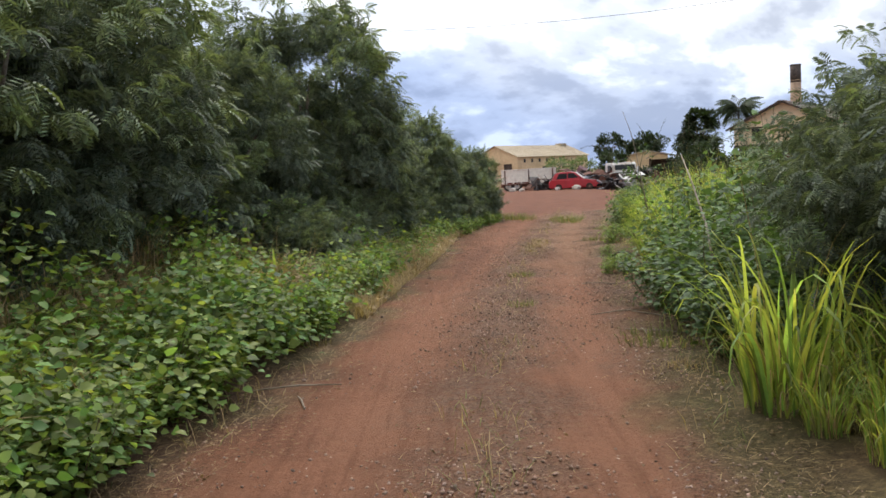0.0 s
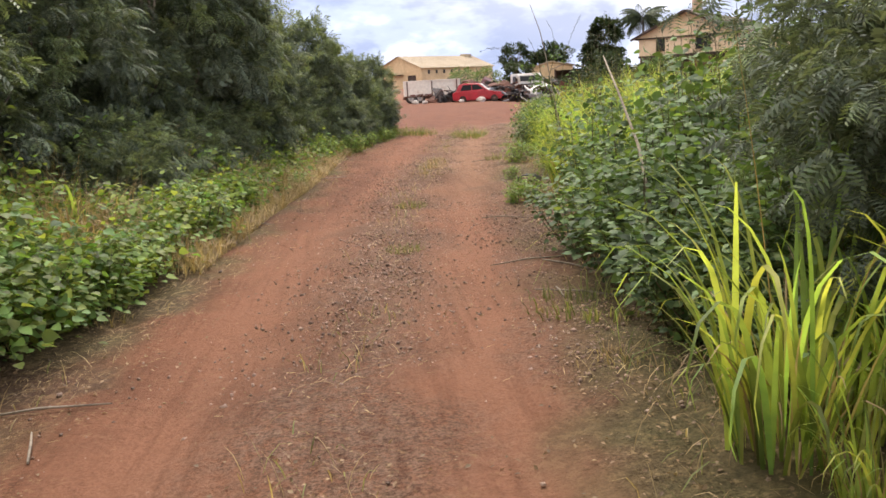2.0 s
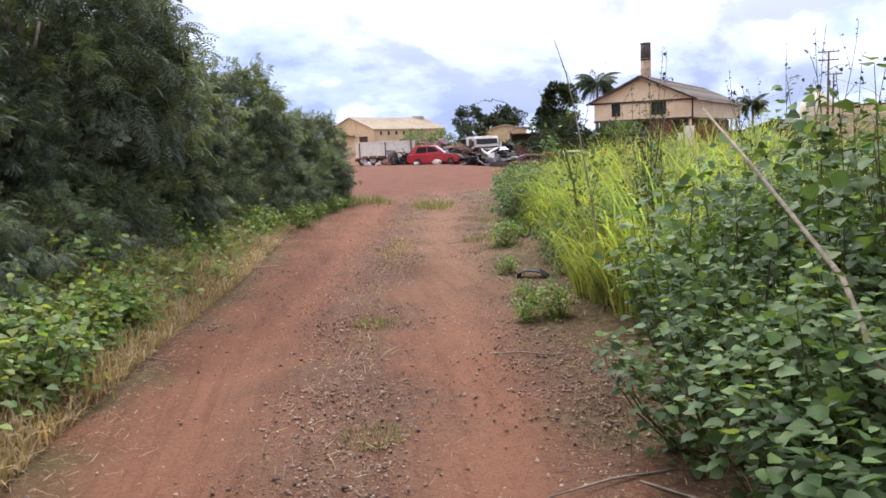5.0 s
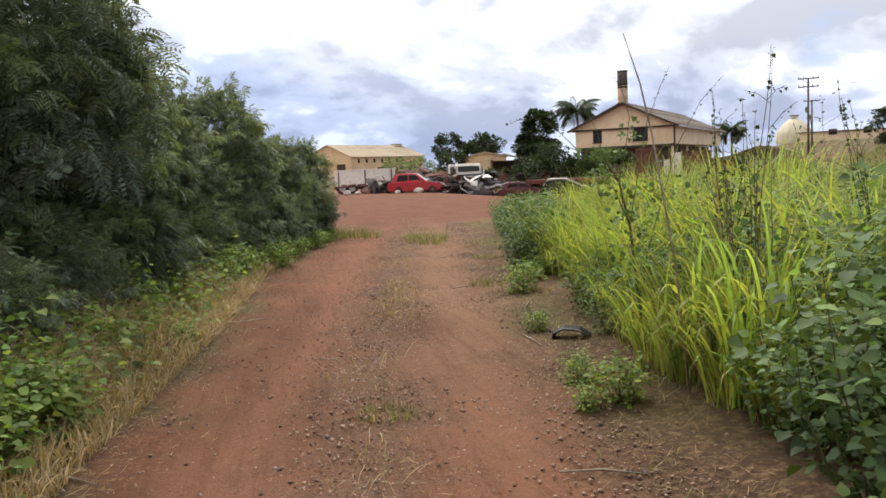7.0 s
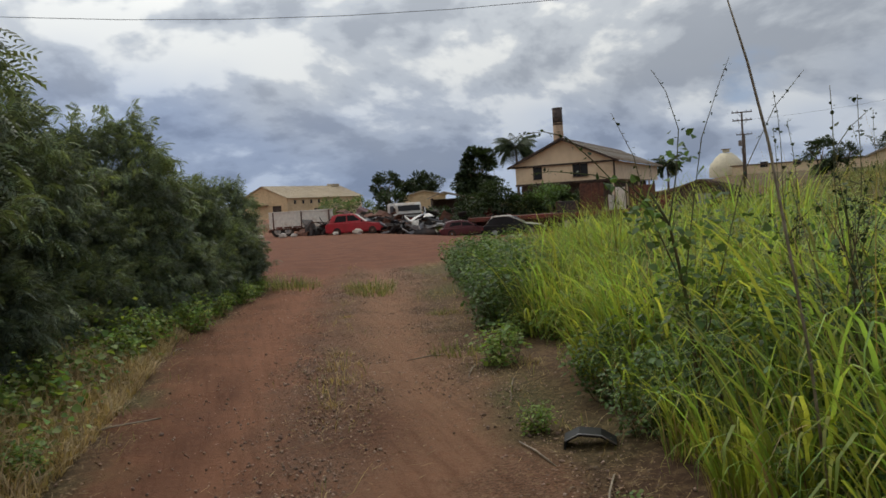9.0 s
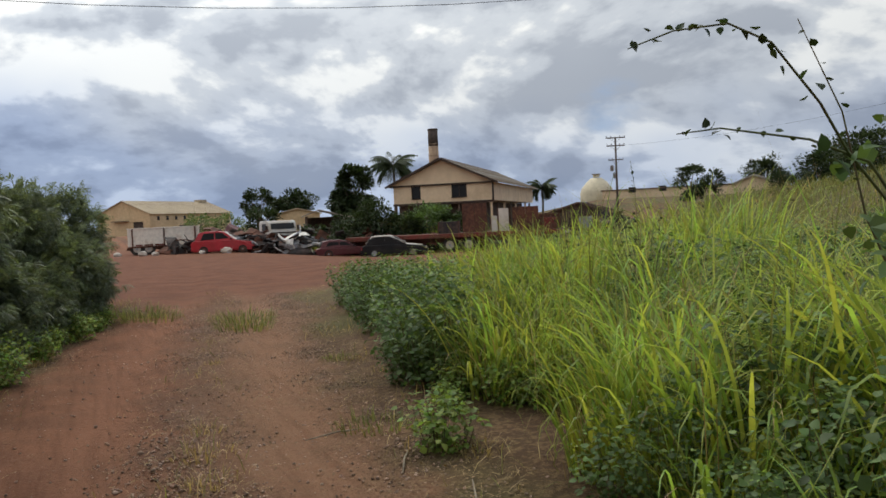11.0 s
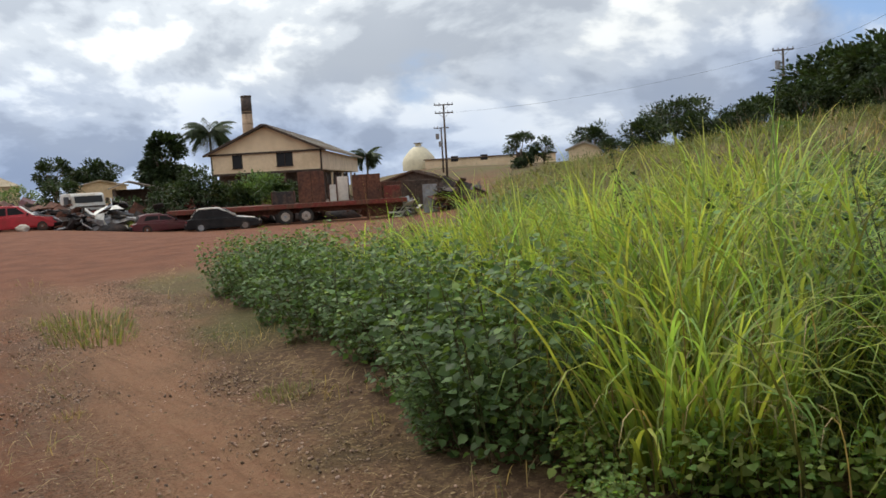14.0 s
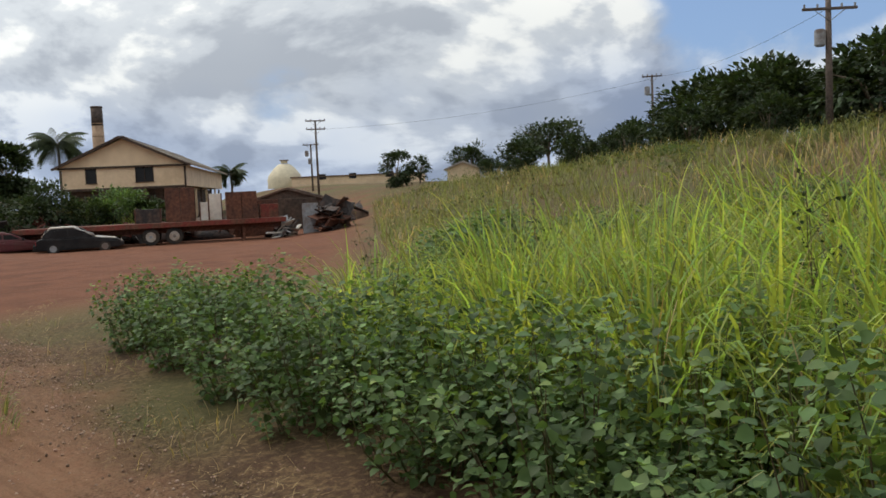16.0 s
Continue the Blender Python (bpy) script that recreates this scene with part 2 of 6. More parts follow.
RUST = material("rusty_steel", (0.13, 0.055, 0.035), 0.85, vary=0.35, scale=7, bump=0.3, second=(0.08, 0.04, 0.03), patch=1.3)
RUST_RED = material("rusty_red_paint", (0.17, 0.035, 0.026), 0.7, vary=0.3, scale=7, bump=0.2, second=(0.12, 0.055, 0.035), patch=1.5)
RED_PAINT = material("faded_red_paint", (0.42, 0.018, 0.03), 0.38, vary=0.12, scale=5, bump=0.03, second=(0.33, 0.02, 0.025), patch=1.2, spec=0.5)
MAROON = material("maroon_paint", (0.09, 0.012, 0.018), 0.5, vary=0.2, scale=5, bump=0.03, second=(0.09, 0.02, 0.02), patch=1.5, spec=0.5)
BLACK_PAINT = material("black_paint", (0.010, 0.010, 0.012), 0.6, vary=0.2, scale=5, bump=0.03, second=(0.022, 0.02, 0.02), patch=1.5, spec=0.25)
WHITE_PAINT = material("dirty_white_paint", (0.62, 0.60, 0.56), 0.5, vary=0.12, scale=5, bump=0.05, second=(0.45, 0.36, 0.28), patch=1.2)
CREAM_METAL = material("chalky_cream_metal", (0.76, 0.70, 0.62), 0.6, vary=0.12, scale=5, bump=0.08, second=(0.52, 0.36, 0.26), patch=0.9, amount=0.2)
GREY_METAL = material("grey_metal", (0.30, 0.31, 0.33), 0.5, 0.3, vary=0.2, scale=6, bump=0.1, second=(0.2, 0.16, 0.14), patch=1.2)
RUBBER = material("tyre_rubber", (0.025, 0.024, 0.024), 0.85, vary=0.25, scale=20, bump=0.2, second=(0.06, 0.045, 0.035))
RIM = material("chalky_rim", (0.40, 0.36, 0.32), 0.5, vary=0.2, scale=12, bump=0.1, second=(0.3, 0.22, 0.17))
DARK_JUNK = material("sooty_metal", (0.035, 0.03, 0.03), 0.7, vary=0.4, scale=6, bump=0.3, second=(0.08, 0.05, 0.04), patch=1.6)
POLE_WOOD = material("pole_wood", (0.13, 0.10, 0.085), 0.9, vary=0.3, scale=12, bump=0.3, second=(0.09, 0.07, 0.06))
CABLE = material("black_cable", (0.02, 0.02, 0.022), 0.6, vary=0.1, bump=0)
STACK_LOW = material("tan_stack", (0.36, 0.25, 0.17), 0.85, vary=0.15, scale=2, bump=0.2, second=(0.27, 0.18, 0.12), patch=0.4)
STACK_TOP = material("sooty_stack", (0.075, 0.06, 0.055), 0.9, vary=0.25, scale=2, bump=0.2, second=(0.12, 0.085, 0.07), patch=0.5)
DOME_PAINT = material("pale_dome", (0.62, 0.55, 0.40), 0.7, vary=0.08, scale=2, bump=0.05, second=(0.52, 0.45, 0.33), patch=0.3)


# ---------------------------------------------------------------- shape helpers
def smooth(v):
    v = np.clip(v, 0.0, 1.0)
    return v * v * (3 - 2 * v)


def np_mesh(name, verts, faces):
    """A mesh out of arrays of points and of faces with equal corner counts."""
    me = bpy.data.meshes.new(name)
    verts, faces = np.asarray(verts, np.float32).reshape(-1, 3), np.asarray(faces, np.int32)
    n, k = faces.shape
    me.vertices.add(len(verts))
    me.vertices.foreach_set("co", verts.ravel())
    me.loops.add(n * k)
    me.loops.foreach_set("vertex_index", faces.ravel())
    me.polygons.add(n)
    me.polygons.foreach_set("loop_start", np.arange(0, n * k, k, dtype=np.int32))
    me.update(calc_edges=True)
    return me


def mesh_part(name, me, mat, parent, label=""):
    me.materials.append(mat)
    ob = new(name, me)
    ob.parent = parent
    return tagged(ob, label)


def part(name, bm, mat, parent, label=""):
    me = bpy.data.meshes.new(name)
    bmesh.ops.recalc_face_normals(bm, faces=bm.faces)
    bm.to_mesh(me)
    bm.free()
    return mesh_part(name, me, mat, parent, label)


def thing(name, label, category, m, group="", kind=""):
    ob = tagged(new(name), label, category, group, kind)
    ob.matrix_world = m
    return ob


def box(sx, sy, sz, m=Matrix(), bevel=0.0):
    bm = bmesh.new()
    bmesh.ops.create_cube(bm, size=1.0)
    bmesh.ops.scale(bm, vec=(sx, sy, sz), verts=bm.verts)
    if bevel:
        bmesh.ops.bevel(bm, geom=bm.edges[:], offset=bevel, segments=2, affect="EDGES", profile=0.6)
    bmesh.ops.transform(bm, matrix=m, verts=bm.verts)
    return bm


def join(*many):
    bm = bmesh.new()
    for other in many:
        me = bpy.data.meshes.new("piece")
        other.to_mesh(me)
        other.free()
        bm.from_mesh(me)
        bpy.data.meshes.remove(me)
    return bm


def tube(points, radii, sides=6, cap=True):
    """A round bar along points, with a radius at each."""
    bm = bmesh.new()
    pts = [Vector(p) for p in points]
    rings = []
    for i, p in enumerate(pts):
        along = (pts[min(i + 1, len(pts) - 1)] - pts[max(i - 1, 0)]).normalized()
        side = along.cross(Vector((0.31, 0.17, 0.93))).normalized()
        other = along.cross(side)
        r = radii[i] if not isinstance(radii, (int, float)) else radii
        rings.append([bm.verts.new(p + (side * math.cos(a) + other * math.sin(a)) * r) for a in (2 * math.pi * k / sides for k in range(sides))])
    for a, b in zip(rings, rings[1:]):
        for k in range(sides):
            f = bm.faces.new((a[k], a[(k + 1) % sides], b[(k + 1) % sides], b[k]))
            f.smooth = True
    if cap:
        bm.faces.new(rings[0][::-1])
        bm.faces.new(rings[-1])
    return bm


def disc(radius, depth, m=Matrix(), sides=20, bevel=0.0):
    bm = bmesh.new()
    bmesh.ops.create_cone(bm, cap_ends=True, segments=sides, radius1=radius, radius2=radius, depth=depth)
    if bevel:
        bmesh.ops.bevel(bm, geom=[e for e in bm.edges if len([f for f in e.link_faces if len(f.verts) > 4]) == 1], offset=bevel, segments=2, affect="EDGES")
    bmesh.ops.transform(bm, matrix=m, verts=bm.verts)
    return bm


def slab(outline, width, bevel=0.0, narrow=0.0, above=1e9, m=Matrix()):
    """A side outline of (x, z) pulled to a width along y; what lies above a height is drawn in by narrow."""
    bm = bmesh.new()
    sides = [[bm.verts.new((x, y, z)) for x, z in outline] for y in (-width / 2, width / 2)]
    for v in bm.verts:
        if v.co.z > above:
            v.co.y *= 1 - narrow
    bm.faces.new(sides[0])
    bm.faces.new(sides[1][::-1])
    n = len(outline)
    for k in range(n):
        bm.faces.new((sides[0][k], sides[1][k], sides[1][(k + 1) % n], sides[0][(k + 1) % n]))
    bmesh.ops.recalc_face_normals(bm, faces=bm.faces)
    if bevel:
        bmesh.ops.bevel(bm, geom=bm.edges[:], offset=bevel, segments=2, affect="EDGES", profile=0.6)
    bmesh.ops.transform(bm, matrix=m, verts=bm.verts)
    return bm


RNG = np.random.default_rng(11)


def spins(normal, spin):
    """Turns that take z to each normal, after a spin about z."""
    z = normal / np.linalg.norm(normal, axis=1, keepdims=True)
    ref = np.where(np.abs(z[:, 2:3]) > 0.95, np.array([[1.0, 0, 0]]), np.array([[0.0, 0, 1]]))
    x = np.cross(ref, z)
    x /= np.linalg.norm(x, axis=1, keepdims=True)
    y = np.cross(z, x)
    c, s = np.cos(spin)[:, None], np.sin(spin)[:, None]
    return np.stack([x * c + y * s, -x * s + y * c, z], axis=2)


def scatter(tv, tf, at, turn, size):
    """Copies of a small shape, joined: places, turns and sizes."""
    tv, tf = np.asarray(tv, float), np.asarray(tf, int)
    v = np.einsum("nij,kj->nki", turn, tv) * np.asarray(size)[:, None, None] + at[:, None, :]
    f = tf[None] + (np.arange(len(at)) * len(tv))[:, None, None]
    return v.reshape(-1, 3), f.reshape(-1, tf.shape[1])


def stack(*pairs):
    vs, fs, n = [], [], 0
    for v, f in pairs:
        vs.append(v)
        fs.append(f + n)
        n += len(v)
    return np.concatenate(vs), np.concatenate(fs)


# a heart-shaped leaf, folded a little along its rib: it lies in xy, its tip along y
BROAD_V = [(0, 0, 0), (-0.42, 0.22, 0.10), (-0.38, 0.58, 0.07), (0, 1.0, -0.12), (0.38, 0.58, 0.07), (0.42, 0.22, 0.10), (0, 0.5, 0.0)]
BROAD_F = [(0, 6, 1), (1, 6, 2), (2, 6, 3), (3, 6, 4), (4, 6, 5), (5, 6, 0)]
# a plain pointed leaf for far crowns
POINT_V = [(0, 0, 0), (-0.32, 0.45, 0.1), (0, 1, -0.1), (0.32, 0.45, 0.1)]
POINT_F = [(0, 2, 1), (0, 3, 2)]


def feather(pairs=9, droop=0.9, wide=0.32):
    """A pinnate leaf: leaflets in pairs along a rib that hangs towards its tip."""
    v, f = [], []
    for i in range(pairs):
        s = (i + 1.0) / (pairs + 0.6)
        y, z = math.sin(s * droop) / droop, -(1 - math.cos(s * droop)) / droop
        reach = wide * (0.65 + 0.5 * math.sin(math.pi * min(s, 0.85)))
        for side in (-1, 1):
            n = len(v)
            v += [(0, y, z), (side * reach * 0.5, y + reach * 0.16 - 0.030, z - 0.03), (side * reach, y + reach * 0.42, z - 0.10), (side * reach * 0.5, y + reach * 0.30 + 0.028, z - 0.01)]
            f += [(n, n + 1, n + 2, n + 3)] if side > 0 else [(n, n + 3, n + 2, n + 1)]
    return v, f


def spray(leaves=5):
    """A bunch of pinnate leaves that fan out from one twig's end."""
    v, f = [], []
    lv, lf = feather(6, 0.9, 0.36)
    for k in range(leaves):
        turn = Euler((-0.35 + 0.5 * ((k * 7) % 3 - 1), 0.3 * ((k * 5) % 3 - 1), (k - (leaves - 1) / 2) * 0.62)).to_matrix()
        n = len(v)
        v += [tuple(turn @ Vector(p) * (0.8 + 0.1 * (k % 3))) for p in lv]
        f += [tuple(i + n for i in q) for q in lf]
    return v, f


def blades(at, azimuth, length, width, lean, curl, seg=5, fold=2.3):
    """Grass blades that rise, lean out and bend over: arrays in, one mesh's arrays out."""
    n = len(at)
    s = np.linspace(0, 1, seg + 1)
    tilt = lean[:, None] + curl[:, None] * s[None] ** fold
    step = (length / seg)[:, None]
    out = np.cumsum(np.sin(tilt) * step, 1) - np.sin(tilt[:, :1]) * step
    up = np.cumsum(np.cos(tilt) * step, 1) - np.cos(tilt[:, :1]) * step
    ca, sa = np.cos(azimuth)[:, None], np.sin(azimuth)[:, None]
    mid = np.stack([at[:, :1] + out * ca, at[:, 1:2] + out * sa, at[:, 2:3] + up], 2)
    w = width[:, None] * (0.55 + 0.45 * np.minimum(s * 4, 1)) * np.maximum(1 - s ** 2.2, 0.03)[None]
    side = np.stack([-sa * w, ca * w, np.zeros_like(w) + w * 0.25], 2) * 0.5
    v = np.stack([mid - side, mid + side], 2).reshape(n, -1, 3)
    k = np.arange(seg) * 2
    f = np.stack([k, k + 1, k + 3, k + 2], 1)
    f = f[None] + (np.arange(n) * (seg + 1) * 2)[:, None, None]
    return v.reshape(-1, 3), f.reshape(-1, 4)


def outward(n, flat=1.0):
    d = RNG.normal(size=(n, 3))
    d[:, 2] *= flat
    return d / np.linalg.norm(d, axis=1, keepdims=True)


# ---------------------------------------------------------------- the lie of the land
TRACK_Y = np.array([-10, 4, 8, 12, 16, 21, 25, 30, 36, 45.0])
TRACK_LEFT = np.array([-2.2, -1.5, -1.0, -0.65, -0.2, 0.15, 1.0, 2.1, 2.0, -6.0])
TRACK_RIGHT = np.array([1.0, 1.75, 2.2, 2.75, 3.2, 3.9, 4.8, 5.7, 8.5, 16.0])
TRACK_MID = np.array([-0.5, 0.35, 0.65, 1.05, 1.65, 2.4, 3.05, 3.9, 4.9, 6.0])


def land(x, y):
    """Height of the ground: a level track, a yard that dips, a bank that climbs beside it."""
    x, y = np.asarray(x, float), np.asarray(y, float)
    z = -0.65 * smooth((x - 9) / 9) * smooth((y - 38) / 18)
    z = z + 1.0 * smooth((y - 80) / 60) + 3.2 * smooth((x - 14.5 - 0.45 * (y - 28)) / 25) * smooth((220 - y) / 80) * smooth((y + 60) / 60)
    mid = np.interp(y, TRACK_Y, TRACK_MID)
    near = smooth((44 - y) / 8)
    for off, deep in ((-0.82, 0.045), (0.78, 0.035)):
        z = z - near * deep * np.exp(-((x - mid - off) / 0.28) ** 2)
    z = z + near * 0.05 * smooth((x - np.interp(y, TRACK_Y, TRACK_RIGHT)) / 0.7)
    z = z + near * 0.06 * smooth((np.interp(y, TRACK_Y, TRACK_LEFT) - x) / 0.7)
    return z


def rise(x, y):
    return float(land(x, y))


# ---------------------------------------------------------------- ground
def steps(breaks):
    """Coordinates with a step of their own in each stretch."""
    out = []
    for a, b, d in breaks:
        out += list(np.arange(a, b - 1e-6, d))
    return np.array(out + [breaks[-1][1]])


def build_ground():
    xs = steps([(-2000, -200, 600), (-200, -20, 30), (-20, -4, 1.0), (-4, 7, 0.11), (7, 40, 1.2), (40, 120, 5), (120, 2000, 470)])
    ys = steps([(-2000, -200, 600), (-200, -12, 20), (-12, -1, 0.8), (-1, 30, 0.14), (30, 50, 0.6), (50, 120, 3), (120, 300, 18), (300, 3000, 450)])
    x, y = np.meshgrid(xs, ys)
    z = land(x, y)
    rough = np.array([noise.fractal(Vector((a * 1.3, b * 1.3, 0.5)), 0.6, 2.0, 4) * float(smooth((34 - b) / 6)) if -6 < a < 9 and -3 < b < 34 else 0.0 for a, b in zip(x.ravel(), y.ravel())]).reshape(x.shape)
    z = z + 0.016 * rough
    nx, ny = len(xs), len(ys)
    i = (np.arange(ny - 1)[:, None] * nx + np.arange(nx - 1)[None]).ravel()
    me = np_mesh("ground", np.stack([x, y, z], 2), np.stack([i, i + 1, i + 1 + nx, i + nx], 1))
    me.polygons.foreach_set("use_smooth", np.ones(len(me.polygons), bool))
    left, right, mid = (np.interp(y, TRACK_Y, a) for a in (TRACK_LEFT, TRACK_RIGHT, TRACK_MID))
    wob = 0.35 * rough
    on_track = smooth((x - left + wob) / 0.5) * smooth((right - x + wob) / 0.5)
    yard = smooth((y - 28.5) / 4) * smooth((x + 14) / 6) * smooth((10.5 + 0.85 * (np.maximum(y, 27) - 27) - x) / 3) * smooth((92 - y) / 20)
    bare = np.maximum(on_track, yard)
    rut = np.exp(-((x - mid + 0.82 + wob * 0.3) / 0.34) ** 2) + np.exp(-((x - mid - 0.78 + wob * 0.3) / 0.36) ** 2)
    gravel = np.exp(-((x - mid - 0.05 + wob) / 0.42) ** 2) + 0.8 * np.exp(-((x - mid - 1.35 + wob) / 0.3) ** 2)
    pale = smooth((y - 10.5) / 6) * smooth((x - mid + 0.3) / 0.8) * smooth((38 - y) / 8)
    # darker, churned soil in the wheel lines
    damp = np.exp(-((x - 1.80) / 0.42) ** 2 - ((y - 15.5) / 1.1) ** 2) + 0.8 * np.exp(-((x - mid + 0.95) / 0.2) ** 2) * smooth((y - 11) / 2) * smooth((19 - y) / 2)
    damp = damp * (0.6 + 0.8 * np.clip(rough + 0.5, 0, 1))
    strip = smooth((left + 0.75 - x + wob) / 0.5) + 0.4 * smooth((x - right + 0.55 + wob) / 0.5)
    for name, a in (("damp", damp), ("yard", yard), ("strip", strip * (1 - yard)), ("bare", bare), ("rut", rut * (1 - yard)), ("gravel", gravel * (1 - yard)), ("pale", pale)):
        at = me.attributes.new(name, "FLOAT", "POINT")
        at.data.foreach_set("value", np.asarray(a, np.float32).ravel())
    mat = bpy.data.materials.new("red_earth")
    mat.use_nodes = True
    tr = mat.node_tree
    bsdf = tr.nodes["Principled BSDF"]
    co = tr.nodes.new("ShaderNodeTexCoord")

    def tex(scale, detail=6, rough=0.6):
        n = tr.nodes.new("ShaderNodeTexNoise")
        n.inputs["Scale"].default_value, n.inputs["Detail"].default_value, n.inputs["Roughness"].default_value = scale, detail, rough
        tr.links.new(co.outputs["Object"], n.inputs["Vector"])
        return n.outputs[0]

    def level(value, low, high, a=0.0, b=1.0):
        n = tr.nodes.new("ShaderNodeMapRange")
        n.interpolation_type = "SMOOTHSTEP"
        for k, v in zip(("From Min", "From Max", "To Min", "To Max"), (low, high, a, b)):
            n.inputs[k].default_value = v
        tr.links.new(value, n.inputs["Value"])
        return n.outputs[0]

    def times(a, b, op="MULTIPLY"):
        n = tr.nodes.new("ShaderNodeMath")
        n.operation = op
        for k, v in enumerate((a, b)):
            if isinstance(v, (int, float)):
                n.inputs[k].default_value = v
            else:
                tr.links.new(v, n.inputs[k])
        return n.outputs[0]

    def over(under, color, factor, blend="MIX"):
        n = tr.nodes.new("ShaderNodeMix")
        n.data_type, n.blend_type = "RGBA", blend
        for key, v in (("A", under), ("B", color)):
            if isinstance(v, tuple):
                n.inputs[key].default_value = (*v, 1)
            else:
                tr.links.new(v, n.inputs[key])
        tr.links.new(factor, n.inputs["Factor"])
        return n.outputs["Result"]

    def mask(name):
        n = tr.nodes.new("ShaderNodeAttribute")
        n.attribute_name = name
        return n.outputs["Fac"]

    patch, fine, grit, large = tex(1.1), tex(14, 8, 0.7), tex(60, 4, 0.75), tex(0.18, 4)
    soil = over((0.240, 0.108, 0.060), (0.155, 0.068, 0.039), level(patch, 0.40, 0.60))
    soil = over(soil, (0.27, 0.135, 0.080), times(level(large, 0.45, 0.6), 0.5))
    soil = over(soil, (0.285, 0.133, 0.078), times(mask("rut"), level(fine, 0.3, 0.6, 0.5, 0.9)))
    soil = over(soil, (0.215, 0.135, 0.093), times(mask("gravel"), level(fine, 0.38, 0.58, 0.2, 0.9)))
    soil = over(soil, (0.275, 0.158, 0.094), times(mask("pale"), level(fine, 0.3, 0.6, 0.35, 0.8)))
    soil = over(soil, (0.105, 0.046, 0.028), times(mask("damp"), level(fine, 0.35, 0.6, 0.35, 0.85)))
    soil = over(soil, over((0.20, 0.084, 0.050), (0.145, 0.060, 0.037), level(patch, 0.40, 0.62)), times(mask("yard"), 0.85))
    litter = over((0.11, 0.065, 0.042), (0.21, 0.135, 0.075), level(fine, 0.46, 0.6))
    litter = over(litter, (0.10, 0.115, 0.04), times(level(large, 0.4, 0.6), 0.6))
    color = over(litter, soil, mask("bare"))
    # dry litter strewn over the bare earth, thickest along the edges and the middle
    thick = times(times(mask("strip"), 0.9), times(mask("gravel"), 0.35), "ADD")
    straw = times(level(tex(22, 5, 0.75), 0.53, 0.66), times(level(patch, 0.40, 0.56, 0.05, 0.9), level(thick, 0.0, 0.9, 0.2, 1.0)))
    color = over(color, (0.40, 0.275, 0.14), straw)
    # stones and crumbs lie thick on the gravel strips, thin on the rolled wheel lines
    loose = level(times(mask("gravel"), times(mask("strip"), 0.5), "ADD"), 0.1, 0.8, 0.35, 1.0)
    color = over(color, (0.50, 0.48, 0.47), times(level(grit, 0.45, 0.60, 0.0, 0.9), loose), "MULTIPLY")
    color = over(color, (0.60, 0.57, 0.54), times(level(tex(26, 6, 0.75), 0.50, 0.62, 0.0, 0.85), loose), "MULTIPLY")
    color = over(color, (1.35, 1.3, 1.25), times(level(tex(38, 5, 0.8), 0.58, 0.66, 0.0, 0.8), loose), "MULTIPLY")
    # faint wheel streaks along the track
    lay = tr.nodes.new("ShaderNodeMapping")
    lay.inputs["Rotation"].default_value = (0, 0, radians(9))
    lay.inputs["Scale"].default_value = (8.0, 0.5, 1)
    tr.links.new(co.outputs["Object"], lay.inputs["Vector"])
    streak = tr.nodes.new("ShaderNodeTexNoise")
    streak.inputs["Scale"].default_value, streak.inputs["Detail"].default_value, streak.inputs["Roughness"].default_value = 1.3, 6, 0.65
    tr.links.new(lay.outputs[0], streak.inputs["Vector"])
    color = over(color, (0.60, 0.54, 0.50), times(level(streak.outputs[0], 0.46, 0.66, 0.0, 0.5), times(mask("bare"), times(mask("yard"), -0.8), "ADD")), "MULTIPLY")
    tr.links.new(color, bsdf.inputs["Base Color"])
    bsdf.inputs["Roughness"].default_value, bsdf.inputs["Specular IOR Level"].default_value = 0.95, 0.15
    high = times(times(fine, 0.6), times(grit, 0.4), "ADD")
    b = tr.nodes.new("ShaderNodeBump")
    b.inputs["Strength"].default_value, b.inputs["Distance"].default_value = 1.0, 0.04
    tr.links.new(high, b.inputs["Height"])
    tr.links.new(b.outputs[0], bsdf.inputs["Normal"])
    me.materials.append(mat)
    tagged(new("ground", me), "rutted red-brown dirt track with gravel, straw litter and weedy edges", "ground", kind="structure")


build_ground()


# ---------------------------------------------------------------- plants
def limb_paths(rng, count, height, spread, base=0.12):
    """Bent stems that fan out from one root."""
    paths = []
    for k in range(count):
        a = rng.uniform(0, 2 * math.pi)
        r, h = spread * rng.uniform(0.35, 1.0), height * rng.uniform(0.7, 1.0)
        pts = []
        for s in np.linspace(0, 1, 7):
            pts.append(Vector((math.cos(a) * (base + r * s ** 1.5) + rng.normal() * 0.05 * s, math.sin(a) * (base + r * s ** 1.5) + rng.normal() * 0.05 * s, h * s - 0.08)))
        paths.append(pts)
    return paths


def crown_points(rng, clumps, per, rx, rz, mid, size, hang=0.35):
    """Leaf places on many small clumps spread through a crown, and the way each leaf grows."""
    at, way = [], []
    for k in range(clumps):
        d = rng.normal(size=3)
        d /= np.linalg.norm(d)
        r = rng.uniform(0.45, 1.0) ** 0.5
        c = np.array([d[0] * rx * r, d[1] * rx * r, mid + d[2] * rz * r])
        u = rng.normal(size=(per, 3))
        u /= np.linalg.norm(u, axis=1, keepdims=True)
        s = size * rng.uniform(0.6, 1.3)
        at.append(c + u * (s * rng.uniform(0.35, 1.0, (per, 1))) * np.array([1, 1, 0.75]))
        w = u * 0.7 + d * 0.6 + rng.normal(size=(per, 3)) * 0.3
        w[:, 2] -= hang
        way.append(w)
    return np.concatenate(at), np.concatenate(way)


